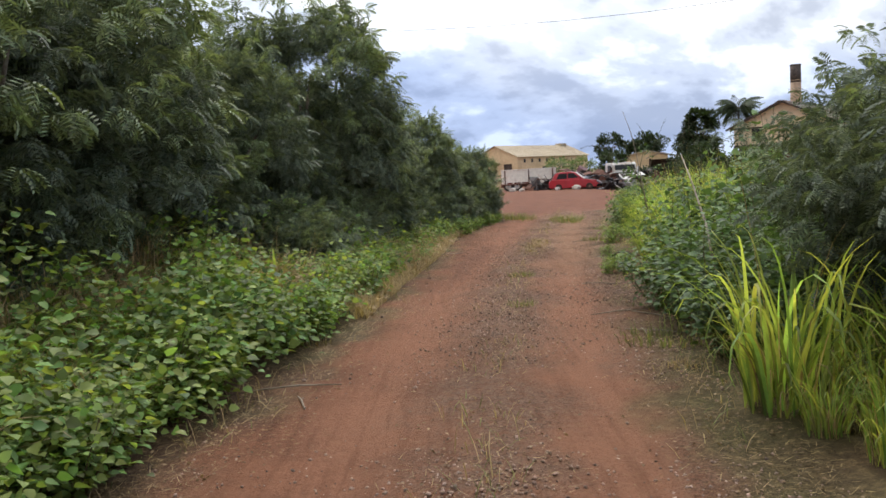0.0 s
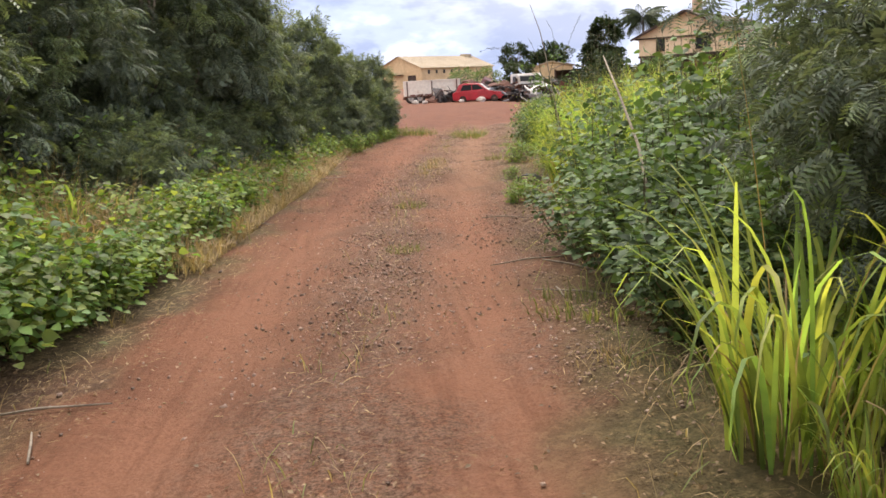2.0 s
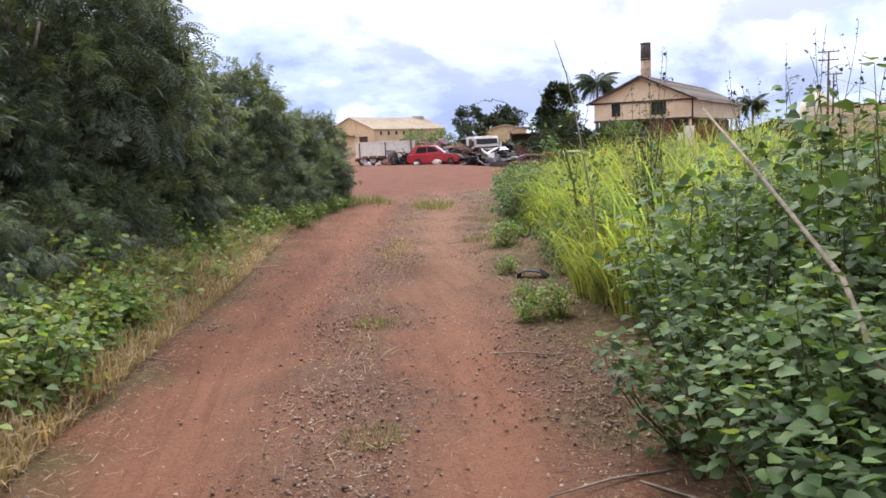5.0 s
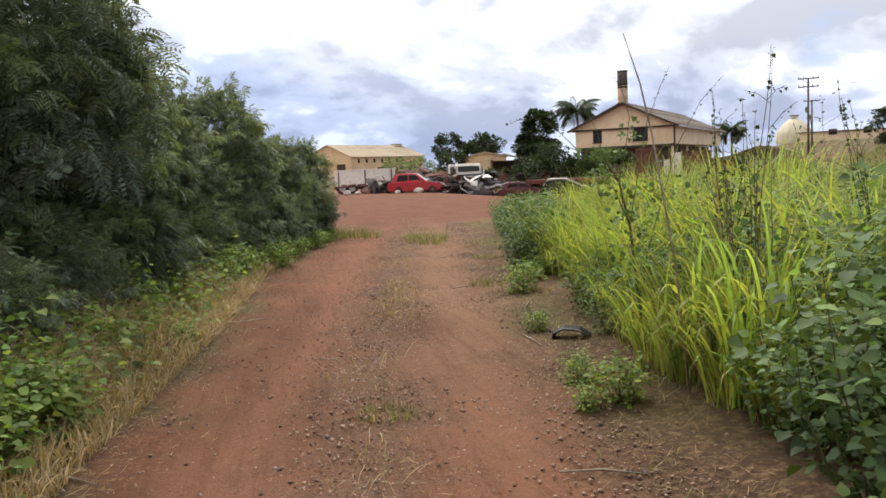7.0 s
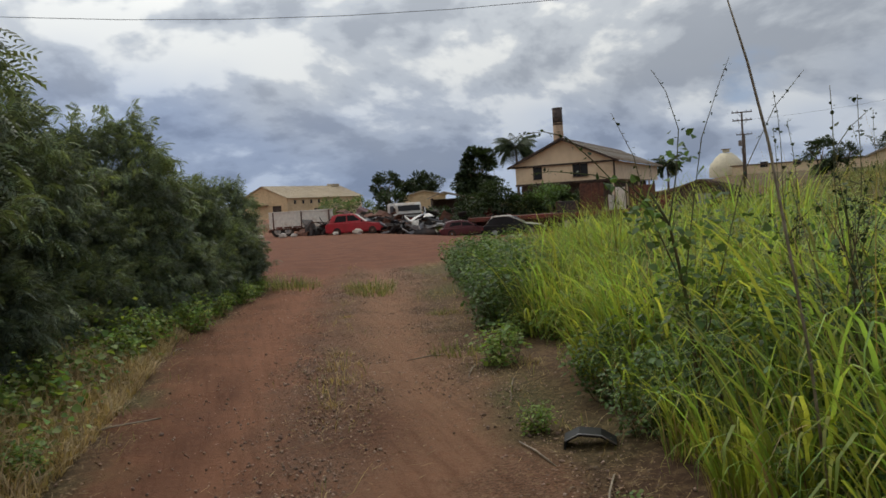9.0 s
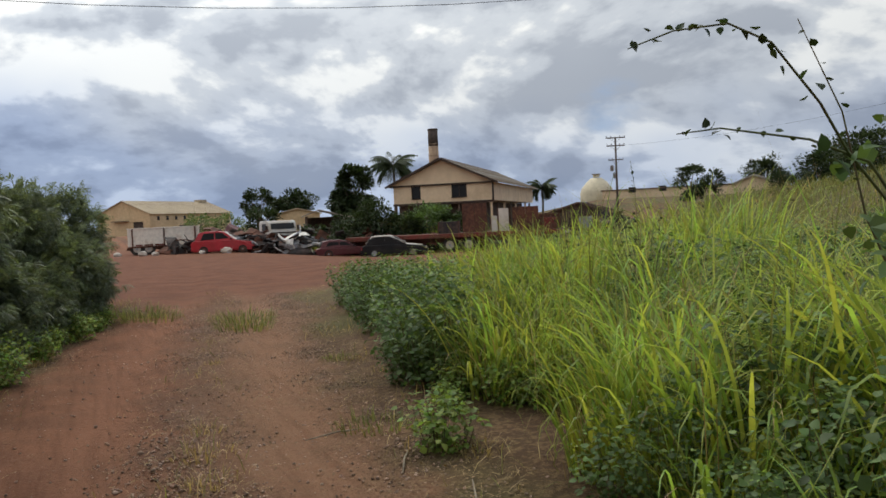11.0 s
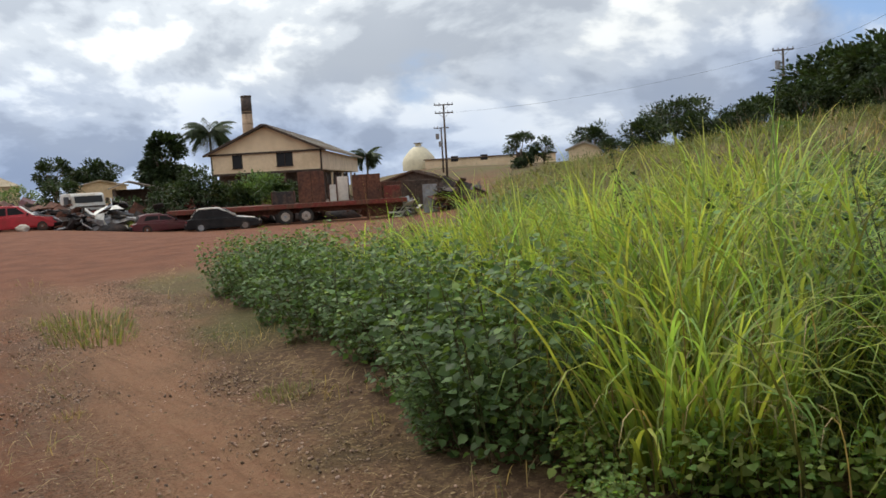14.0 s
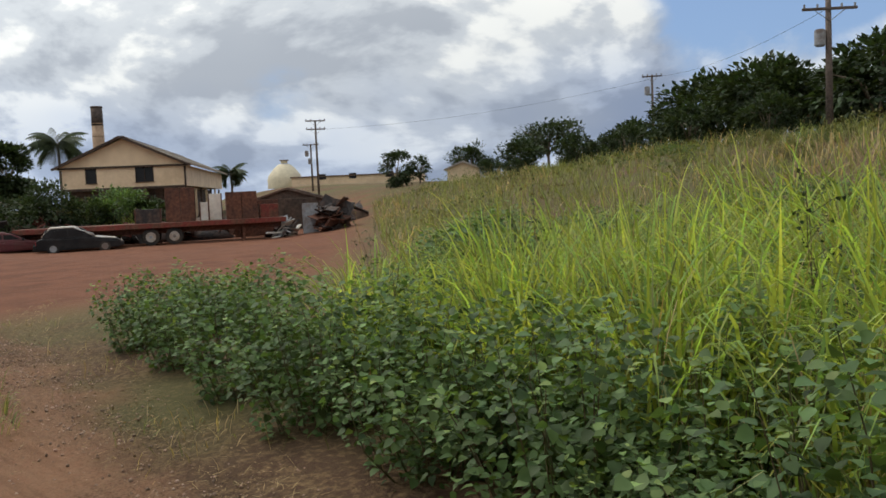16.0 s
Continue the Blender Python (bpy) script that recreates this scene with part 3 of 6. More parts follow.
def along(way, rng):
    """Turns that lay a leaf's length (its y) along a way, with its upper face up."""
    y = way / np.linalg.norm(way, axis=1, keepdims=True)
    up = np.array([[0, 0, 1.0]]) + rng.normal(size=y.shape) * 0.35
    x = np.cross(y, up)
    x /= np.linalg.norm(x, axis=1, keepdims=True) + 1e-9
    return np.stack([x, y, np.cross(x, y)], 2)


def koa_tree(seed, height, fine=1.0, pale=1.0, reach=1.75, low=0.3):
    rng = np.random.default_rng(seed)
    root = thing("koa_tree", "dense dark green feathery-leaved thicket tree beside the track", "tree", Matrix(), "thicket along the track")
    for k, pts in enumerate(limb_paths(rng, 6, height * 0.85, reach * 0.86)):
        part("trunk" if k == 0 else "limb", tube(pts, [0.055 * (1 - 0.8 * s) + 0.008 for s in np.linspace(0, 1, 7)], 6), BARK, root)
    v, f = spray(5)
    many = 1 / fine ** 1.6
    # the outer sprays carry highlights in their paler leaf colour
    for name, mat, clumps, per, far, small in (("crown", KOA_LEAF, 92, int(15 * many), 1.0, 0.24 * fine), ("pale_foliage", KOA_LIT_TIP, 70, int(5 * many * pale), 1.12, 0.25 * fine)):
        at, way = crown_points(rng, clumps, per, reach * far, height * 0.40 * far, height * 0.58, 0.52, 0.25)
        keep = at[:, 2] > low
        at, way = at[keep], way[keep]
        me = np_mesh(name, *scatter(v, f, at, along(way, rng), rng.uniform(0.75, 1.35, len(at)) * small))
        mesh_part(name, me, mat, root, "hanging leaf sprays with highlights in their paler colour" if name != "crown" else "")
    return root


HEDGE_Y = np.array([-6, 5, 10, 14.5, 20, 25, 29, 33.0])
# where the green foot of the thicket meets the bare verge
FOOT_Y = np.array([10.5, 11.5, 12.7, 15, 16.8, 19.8, 22, 24.6, 26.5, 31])
FOOT_X = np.array([-1.4, -1.25, -1.0, -0.87, -0.65, -0.05, 0.45, 1.25, 1.65, 2.05])
HEDGE_X = np.array([-4.2, -3.7, -2.9, -2.0, -0.8, 0.3, 1.2, 1.8])


def build_thicket():
    rng = np.random.default_rng(5)
    models = [koa_tree(s, h) for s, h in ((1, 4.6), (2, 4.2), (3, 4.9), (4, 4.4))]
    spots = []
    for y in np.arange(-5, 30.6, 1.75):
        tall = np.interp(y, [-6, 5, 10, 13, 16.5, 20, 24, 29, 31], [1.06, 0.95, 0.84, 0.83, 0.81, 0.73, 0.61, 0.45, 0.40])
        spots.append((np.interp(y, HEDGE_Y, HEDGE_X) - 1.25 * tall + rng.uniform(-0.25, 0.25), y, tall * rng.uniform(0.85, 1.14)))
    for y in np.arange(-4, 33, 2.3):
        tall = np.interp(y, [-6, 5, 10, 16.5, 20, 24, 29, 33], [1.2, 1.08, 0.95, 0.88, 0.78, 0.64, 0.48, 0.44])
        spots.append((np.interp(y, HEDGE_Y, HEDGE_X) - 3.6 * tall + rng.uniform(-0.4, 0.4), y, tall * rng.uniform(0.9, 1.1)))
    for i, (x, y, s) in enumerate(spots):
        m = pose(x, y, rise(x, y), 0, 0, rng.uniform(0, 360)) @ Matrix.Diagonal((s, s, s * rng.uniform(0.92, 1.06), 1))
        if i < len(models):
            models[i].matrix_world = m
        else:
            copy_thing(models[i % len(models)], m)
    # low bushes that bring the thicket down to the verge
    low = [koa_tree(sd, 1.75, 0.75, 0.8, 0.85, 0.02) for sd in (6, 7)]
    for ob in low:
        tagged(ob, "low feathery dark green bush at the thicket's foot", "bush", "low bushes along the thicket")
    first = set()
    for k, y in enumerate(np.arange(11.2, 31, 0.85)):
        back = 0.95 if k % 2 else 0.62
        x = np.interp(y, FOOT_Y, FOOT_X) - back + rng.uniform(-0.12, 0.12)
        s = np.interp(y, [11, 14, 20, 25, 31], [0.72, 0.85, 0.95, 1.0, 0.8]) * rng.uniform(0.82, 1.12) * (1.12 if k % 2 else 0.78)
        m = pose(x, y, rise(x, y) - 0.05, 0, 0, rng.uniform(0, 360)) @ Matrix.Diagonal((s, s, s, 1))
        if k % 2 in first:
            copy_thing(low[k % 2], m)
        else:
            low[k % 2].matrix_world = m
            first.add(k % 2)


build_thicket()


def shrub(seed, height, radius, leaf, label, tips=True, name="shrub", mat=SHRUB_LEAF, fill=1.0):
    """A bushy weed of many upright stems, each set with broad leaves."""
    rng = np.random.default_rng(seed)
    root = thing(name, label, "shrub", Matrix(), "shrubs beside the track")
    at, way, tip_at, tip_way, stems = [], [], [], [], []
    for k in range(int(40 * radius + 12)):
        a, r = rng.uniform(0, 2 * math.pi), radius * math.sqrt(rng.uniform(0.02, 1))
        h = height * (1 - 0.45 * (r / radius) ** 2) * rng.uniform(0.75, 1.08)
        foot = Vector((math.cos(a) * r * 0.55, math.sin(a) * r * 0.55, -0.05))
        head = Vector((math.cos(a) * r * 1.1, math.sin(a) * r * 1.1, h))
        bend = Vector((rng.normal() * 0.06, rng.normal() * 0.06, 0))
        pts = [foot.lerp(head, s) + bend * math.sin(s * math.pi) for s in (0, 0.35, 0.7, 1)]
        if k % 2 == 0:
            stems.append(tube(pts, [0.007, 0.006, 0.004, 0.002], 4, False))
        count = int((50 * h / height + 14) * fill)
        s = rng.uniform(0.0, 1.0, count) ** 0.85
        p = np.array(foot)[None] * (1 - s[:, None]) + np.array(head)[None] * s[:, None]
        d = rng.normal(size=(count, 3)) * np.array([1, 1, 0.25])
        d /= np.linalg.norm(d, axis=1, keepdims=True)
        p = p + d * rng.uniform(0.02, 0.16, (count, 1))
        d[:, 2] += rng.uniform(-0.45, 0.25, count)
        at.append(p)
        way.append(d)
        if tips:
            tip_at.append(np.array(head)[None] + rng.normal(size=(4, 3)) * 0.05)
            d = rng.normal(size=(4, 3))
            d[:, 2] = np.abs(d[:, 2]) * 0.4
            tip_way.append(d)
    at, way = np.concatenate(at), np.concatenate(way)
    mesh_part("foliage", np_mesh("foliage", *scatter(BROAD_V, BROAD_F, at, along(way, rng), rng.uniform(0.6, 1.25, len(at)) * leaf)), mat, root)
    if tips:
        at, way = np.concatenate(tip_at), np.concatenate(tip_way)
        mesh_part("young_foliage", np_mesh("young_foliage", *scatter(BROAD_V, BROAD_F, at, along(way, rng), rng.uniform(0.5, 1.0, len(at)) * leaf)), SHRUB_TIP, root, "pale young leaves")
    part("stem_frame", join(*stems), STEM, root)
    return root


def place(model, spots, rng):
    """The model at the first spot and copies of it at the others: x, y and size."""
    for i, (x, y, s) in enumerate(spots):
        m = pose(x, y, rise(x, y), 0, 0, rng.uniform(0, 360)) @ Matrix.Diagonal((s, s, s * rng.uniform(0.93, 1.07), 1))
        if i:
            copy_thing(model, m)
        else:
            model.matrix_world = m


def build_shrubs():
    rng = np.random.default_rng(8)
    dark = shrub(21, 1.25, 0.75, 0.066, "dark green broad-leaved shrub at the track's edge")
    place(dark, [(4.25, 18.75, 0.85), (4.6, 20.0, 0.92), (5.0, 21.3, 0.92), (5.15, 22.5, 0.92), (5.35, 23.8, 0.9), (5.6, 25.2, 0.86), (5.8, 26.5, 0.8), (5.9, 22.6, 0.95), (6.2, 24.6, 0.9), (3.15, 9.6, 1.2), (3.4, 10.9, 0.7), (3.5, 12.0, 0.6), (3.55, 14.0, 0.55), (4.75, 14.6, 0.7),
                 (7.3, 23.6, 0.8), (5.3, 20.7, 0.9), (5.3, 15.9, 0.95), (4.9, 13.7, 1.05), (5.5, 12.5, 1.05), (4.3, 12.1, 1.1), (3.95, 13.1, 0.95), (4.05, 11.2, 1.0), (4.5, 14.8, 0.95), (3.75, 14.9, 0.6), (4.0, 14.0, 0.75), (5.6, 17.5, 0.9), (4.45, 10.9, 1.0), (6.6, 14.2, 1.1), (4.3, 19.5, 0.6), (4.1, 19.1, 0.5)], rng)
    wide = shrub(22, 1.15, 0.9, 0.068, "spreading grey-green shrub with pale young leaves")
    place(wide, [(5.5, 19.9, 0.9), (6.4, 26.9, 0.85), (2.75, 7.0, 1.2), (2.8, 7.8, 1.0), (2.75, 8.7, 0.85), (6.2, 21.2, 0.95), (3.55, 10.4, 0.6), (7.0, 26.9, 0.8), (10.5, 19.5, 0.9), (3.75, 12.9, 0.6), (5.5, 15.4, 0.8), (6.7, 16.8, 0.85), (8.3, 14.6, 0.9), (5.1, 11.8, 0.9), (6.9, 13.0, 1.0), (2.75, 5.9, 0.9), (2.65, 6.4, 0.8), (2.6, 5.3, 0.6), (3.2, 4.6, 0.8), (3.3, 3.9, 0.85),
                 (7.6, 18.2, 0.95), (8.6, 16.6, 1.0), (6.9, 19.0, 0.9), (9.4, 23.5, 0.9)], rng)
    for y in np.arange(-2, 31, 1.15):
        x = np.interp(y, HEDGE_Y, HEDGE_X) - rng.uniform(0.5, 1.9) + 0.5 * smooth((y - 21) / 4)
        k = np.interp(y, [0, 18, 24, 30], [1.15, 0.95, 0.8, 0.7]) * rng.uniform(0.8, 1.15)
        under = copy_thing(dark, pose(x, y, rise(x, y), 0, 0, rng.uniform(0, 360)) @ Matrix.Diagonal((k, k, k, 1)))
        tagged(under, "dark green undergrowth shrub at the thicket's foot", "shrub", "undergrowth below the thicket")
    tall = shrub(23, 2.0, 0.95, 0.09, "tall leafy green shrub among the grass", tips=False)
    place(tall, [(3.8, 8.4, 1.0), (4.4, 10.6, 0.95), (4.7, 7.2, 1.1), (3.3, 5.6, 0.85), (5.6, 9.6, 1.05)], rng)
    feathery = koa_tree(31, 2.4, 0.55, 0.3)
    tagged(feathery, "low feathery green thicket tree beside tall grass", "tree", "thicket trees on the grassy side")
    place(feathery, [(4.2, 5.2, 0.98), (4.6, 3.4, 1.05), (5.8, 6.3, 1.12), (6.4, 4.4, 1.15), (5.9, 8.2, 0.9)], rng)
    small = shrub(24, 0.5, 0.27, 0.06, "small bright green weed in the dirt", name="weed", mat=WEED_LEAF, fill=0.45)
    tagged(small, category="weed", group="weeds in the dirt")
    place(small, [(3.42, 16.85, 0.8), (2.72, 12.0, 0.8), (-0.95, 12.6, 1.0), (3.85, 17.7, 0.6), (-0.35, 14.9, 0.7), (-1.1, 13.4, 0.8), (4.55, 17.3, 0.9), (4.75, 16.95, 0.95), (4.9, 16.6, 0.85), (4.35, 17.6, 1.0), (4.15, 18.1, 0.9), (2.45, 11.9, 0.5), (2.62, 12.5, 0.6), (2.9, 14.5, 0.5)], rng)

    return dark


field_shrub = build_shrubs()


def build_verge_weeds():
    """The low weeds between the track and the thicket."""
    rng = np.random.default_rng(14)
    n = 5200
    y = rng.uniform(-2, 26, n * 2)
    edge, back = np.interp(y, TRACK_Y, TRACK_LEFT) - 0.1, np.interp(y, HEDGE_Y, HEDGE_X) - 1.3
    u = rng.uniform(0, 1, len(y))
    x = edge + (back - edge) * u
    lump = np.array([noise.noise(Vector((a * 0.9, b * 0.9, 3))) for a, b in zip(x, y)])
    green = (u < 0.45 + 0.4 * lump) & (rng.uniform(size=len(y)) < np.interp(y, [0, 8, 11, 13, 20], [1, 1, 0.7, 0.25, 0.12])) & (lump > -0.22)
    tall = (0.36 + 0.75 * np.clip(u * 1.5, 0, 1)) * (1 + 1.1 * lump) * rng.uniform(0.6, 1.3, len(y)) * np.interp(y, [0, 8, 14, 26], [1.0, 1.0, 0.8, 0.6])
    at, way = [], []
    for k in np.flatnonzero(green):
        count = 13
        h = tall[k] * rng.uniform(0.25, 1.05, count)
        d = rng.normal(size=(count, 3)) * np.array([1, 1, 0.2])
        at.append(np.stack([x[k] + d[:, 0] * 0.10, y[k] + d[:, 1] * 0.10, h + land(x[k], y[k])], 1))
        d[:, 2] -= rng.uniform(-0.1, 0.5, count)
        way.append(d)
    at, way = np.concatenate(at), np.concatenate(way)
    me = np_mesh("verge_weeds", *scatter(BROAD_V, BROAD_F, at, along(way, rng), rng.uniform(0.035, 0.095, len(at))))
    mesh_part("verge_weeds", me, WEED_LEAF, None, "low bright green broad-leaved weeds between track and thicket")["kind"] = "stuff"
    # dry and dull grass behind and between them
    n = 46000
    y = np.where(rng.uniform(size=n) < 0.42, rng.uniform(9, 24, n), rng.uniform(-1, 22, n))
    edge, back = np.interp(y, TRACK_Y, TRACK_LEFT), np.interp(y, HEDGE_Y, HEDGE_X) - 1.2
    u = np.where(y < 9, rng.uniform(0.15, 1, n), rng.uniform(0, 1, n) ** 1.3)
    x = edge + 0.15 + (back - edge) * u
    lump = np.array([noise.noise(Vector((a * 0.8, b * 0.8, 9))) for a, b in zip(x, y)])
    size = (0.22 + 1.15 * u) * (1 + 0.5 * lump) * np.interp(y, [0, 12, 22, 31], [1, 0.9, 0.7, 0.45])
    at = np.stack([x, y, land(x, y) - 0.02], 1)
    dry = lump + rng.normal(size=n) * 0.2 > np.interp(y, [0, 9, 12, 24, 31], [-0.12, -0.25, -0.6, -0.5, 0.0]) - 0.3 * (u < 0.3)
    for name, mat, pick, text in (("dry_verge_grass", STRAW, dry, "straw-coloured dry grass along the thicket's foot"),
                                  ("verge_grass", GRASS_DULL, ~dry, "dull green grass along the thicket's foot")):
        k = int(pick.sum())
        me = np_mesh(name, *blades(at[pick], rng.uniform(0, 6.28, k), size[pick] * rng.uniform(0.5, 1.4, k), rng.uniform(0.007, 0.015, k), rng.uniform(0.02, 0.5, k), rng.uniform(0.2, 2.2, k), 5))
        tagged(mesh_part(name, me, mat, None, text), category="grass", kind="stuff")


def build_weed_clumps():
    """Knee-high leafy weeds that heap up along the near verge."""
    rng = np.random.default_rng(15)
    model = shrub(26, 0.62, 0.42, 0.064, "knee-high bright green leafy weed on the verge", tips=False, name="leafy_weed", mat=WEED_LEAF, fill=0.85)
    tagged(model, category="weed", group="leafy weeds on the verge")
    spots = []
    for y in np.arange(0.5, 12.5, 0.42):
        edge = np.interp(y, TRACK_Y, TRACK_LEFT)
        spots.append((edge - rng.uniform(0.3, 0.6), y, rng.uniform(0.62, 1.05)))
        if rng.uniform() < 0.25:
            spots.append((edge - rng.uniform(0.7, 1.2), y + rng.uniform(-0.2, 0.2), rng.uniform(0.8, 1.15)))
    for y in np.arange(12.5, 27, 0.9):
        spots.append((np.interp(y, FOOT_Y, FOOT_X) - rng.uniform(-0.05, 0.3), y, rng.uniform(0.45, 0.95)))
    place(model, spots, rng)


build_weed_clumps()
build_verge_weeds()
tagged(bpy.data.objects["verge_weeds"], category="weeds")


def grass_clump(seed, count, height, spread, green=0.8, name="grass_clump", label="clump of tall bright green arching grass", stalks=5):
    rng = np.random.default_rng(seed)
    root = thing(name, label, "grass", Matrix(), "grass clumps beside the track")

    def made(n, part_name, mat, low, high, wide, bend, text=""):
        r = spread * np.sqrt(rng.uniform(0, 1, n))
        a = rng.uniform(0, 2 * math.pi, n)
        at = np.stack([np.cos(a) * r, np.sin(a) * r, np.full(n, -0.04)], 1)
        me = np_mesh(part_name, *blades(at, a + rng.normal(size=n) * 0.6, height * rng.uniform(low, high, n), wide * rng.uniform(0.6, 1.2, n),
                                        rng.uniform(0.02, 0.38, n), bend * rng.uniform(0.15, 1.7, n), 9, 3.2))
        mesh_part(part_name, me, mat, root, text)

    made(int(count * green), "green_foliage", GRASS_GREEN if height > 0.5 else GRASS_DULL, 0.45, 1.15, 0.030 if height > 0.5 else 0.009, 2.3)
    made(int(count * (1 - green)) + 8, "dry_foliage", STRAW, 0.25, 0.85, 0.014, 2.8, "dry straw-coloured blades")
    if stalks:
        made(stalks, "seed_head", SEED, 1.0, 1.3, 0.008, 0.6, "thin seeding stalks")
    return root


def build_grass():
    rng = np.random.default_rng(17)
    big = grass_clump(41, 150, 1.5, 0.30)
    place(big, [(2.28, 4.75, 0.95), (4.4, 17.95, 0.9), (4.6, 17.75, 0.85), (5.15, 18.9, 0.85), (4.95, 18.5, 0.8), (4.3, 15.6, 0.95), (5.7, 18.8, 1.1), (4.95, 17.75, 0.8), (5.3, 18.3, 0.9), (4.05, 15.25, 0.9), (3.95, 15.7, 0.75), (4.25, 15.9, 0.9), (4.6, 16.1, 0.95), (3.45, 12.4, 0.95), (3.65, 11.7, 1.0), (3.35, 11.6, 0.8), (6.3, 18.4, 1.15), (2.95, 4.6, 0.85), (3.75, 12.2, 1.1), (4.3, 13.0, 1.2), (5.0, 14.6, 1.2), (5.25, 16.9, 0.85), (4.75, 14.1, 1.2), (4.3, 14.9, 1.1), (4.9, 12.4, 1.25), (5.6, 13.6, 1.25), (6.0, 11.9, 1.3), (5.9, 15.2, 1.2), (7.0, 22.4, 0.95), (6.4, 21.4, 1.05), (6.1, 19.5, 1.05), (6.7, 20.5, 1.1), (6.3, 23.3, 0.95), (7.8, 21.0, 1.05), (8.6, 22.8, 1.0), (9.5, 20.6, 1.1), (8.8, 18.8, 1.1), (10.6, 22.0, 1.1), (11.5, 19.6, 1.15), (7.4, 19.6, 1.05), (12.5, 23.0, 1.1), (9.8, 17.2, 1.1), (7.2, 17.2, 1.0), (11.8, 25.5, 1.1), (13.5, 21.0, 1.15)], rng)
    lush = grass_clump(46, 190, 1.55, 0.34, 0.9, label="lush clump of yellow-green grass with drooping blades", stalks=3)
    place(lush, [(6.82, 21.75, 1.00), (7.42, 21.40, 1.05), (7.15, 20.84, 1.05), (9.61, 21.49, 1.25), (10.25, 21.26, 1.30), (9.45, 20.53, 1.30), (7.04, 19.85, 1.10), (8.05, 19.97, 1.20), (8.32, 20.70, 1.15), (5.65, 18.81, 1.00), (7.54, 19.55, 1.20), (8.60, 19.69, 1.25), (7.94, 23.23, 1.00), (9.66, 23.44, 1.05), (11.02, 23.15, 1.10), (6.0, 20.6, 0.95), (5.9, 21.4, 0.9), (5.65, 20.2, 0.9), (6.4, 20.0, 1.0), (6.3, 21.9, 0.9), (6.6, 22.8, 0.9)], rng)
    thin = grass_clump(42, 120, 1.2, 0.26, 0.7, label="loose clump of green grass with dry blades")
    place(thin, [(2.85, 4.0, 0.8), (3.15, 3.5, 0.95), (2.65, 5.5, 0.6), (2.5, 3.6, 0.6), (3.35, 11.2, 0.9), (3.3, 12.2, 0.8), (3.5, 13.5, 0.85), (3.75, 14.6, 0.9), (5.15, 17.0, 0.9), (4.9, 16.2, 1.05), (3.3, 12.7, 0.9), (2.25, 4.2, 0.55), (2.75, 4.9, 0.85), (3.0, 5.3, 0.8), (2.6, 4.4, 0.7), (2.35, 3.7, 0.6), (2.7, 3.2, 0.8), (2.55, 4.05, 0.65), (2.95, 3.3, 0.9), (3.3, 4.3, 0.9), (4.1, 14.2, 0.9), (6.2, 17.6, 1.0), (5.9, 16.2, 1.1), (5.2, 13.2, 1.1), (5.0, 17.2, 0.6), (6.9, 18.9, 1.0)], rng)
    small = grass_clump(43, 190, 0.19, 0.34, 0.92, "grass_tuft", "small grass tuft growing in the dirt track", 0)
    tagged(small, group="tufts on the track")
    place(small, [(3.5, 24.7, 1.3), (3.72, 26.0, 1.25), (3.62, 25.3, 1.1), (2.06, 7.03, 0.9), (3.24, 17.7, 0.7), (2.2, 28.1, 1.4), (1.22, 12.2, 0.45), (2.3, 27.3, 1.3), (1.0, 9.4, 0.4), (3.9, 20.9, 0.5)], rng)
    dry = grass_clump(44, 70, 0.30, 0.3, 0.1, "dry_grass_tuft", "dry straw-coloured grass tuft on the track", 0)
    tagged(dry, group="tufts on the track")
    place(dry, [(2.0, 17.6, 0.8), (1.95, 16.9, 0.75), (2.1, 18.3, 0.7), (1.7, 16.0, 0.5), (-0.5, 14.6, 1.1), (0.0, 19.6, 1.3), (0.25, 20.7, 1.2), (-0.1, 18.4, 1.1), (0.7, 23.0, 1.2), (2.95, 12.4, 0.7), (3.6, 16.6, 0.8), (-1.15, 7.6, 0.8), (2.6, 21.5, 0.55), (-0.9, 10.6, 0.9), (1.95, 6.0, 0.6), (-2.3, 7.6, 2.2), (-2.7, 9.0, 2.3), (-1.9, 10.3, 2.0), (-3.0, 6.3, 2.2), (-1.4, 12.0, 1.9), (-1.05, 13.3, 1.8), (-1.8, 11.3, 2.2), (-3.1, 5.0, 2.2), (-0.75, 15.6, 1.7), (-1.6, 8.7, 1.6), (-0.5, 17.0, 1.6), (-1.3, 9.6, 1.9), (-1.75, 9.3, 2.3), (-1.25, 11.0, 2.1), (-2.1, 8.3, 2.4), (-0.8, 14.0, 1.9), (-1.0, 12.7, 2.1), (-0.35, 16.2, 1.6), (-2.4, 10.0, 2.4)], rng)
    straw = grass_clump(45, 420, 0.98, 0.36, 0.01, "dry_grass_clump", "tall tan clump of dry grass before the thicket", 2)
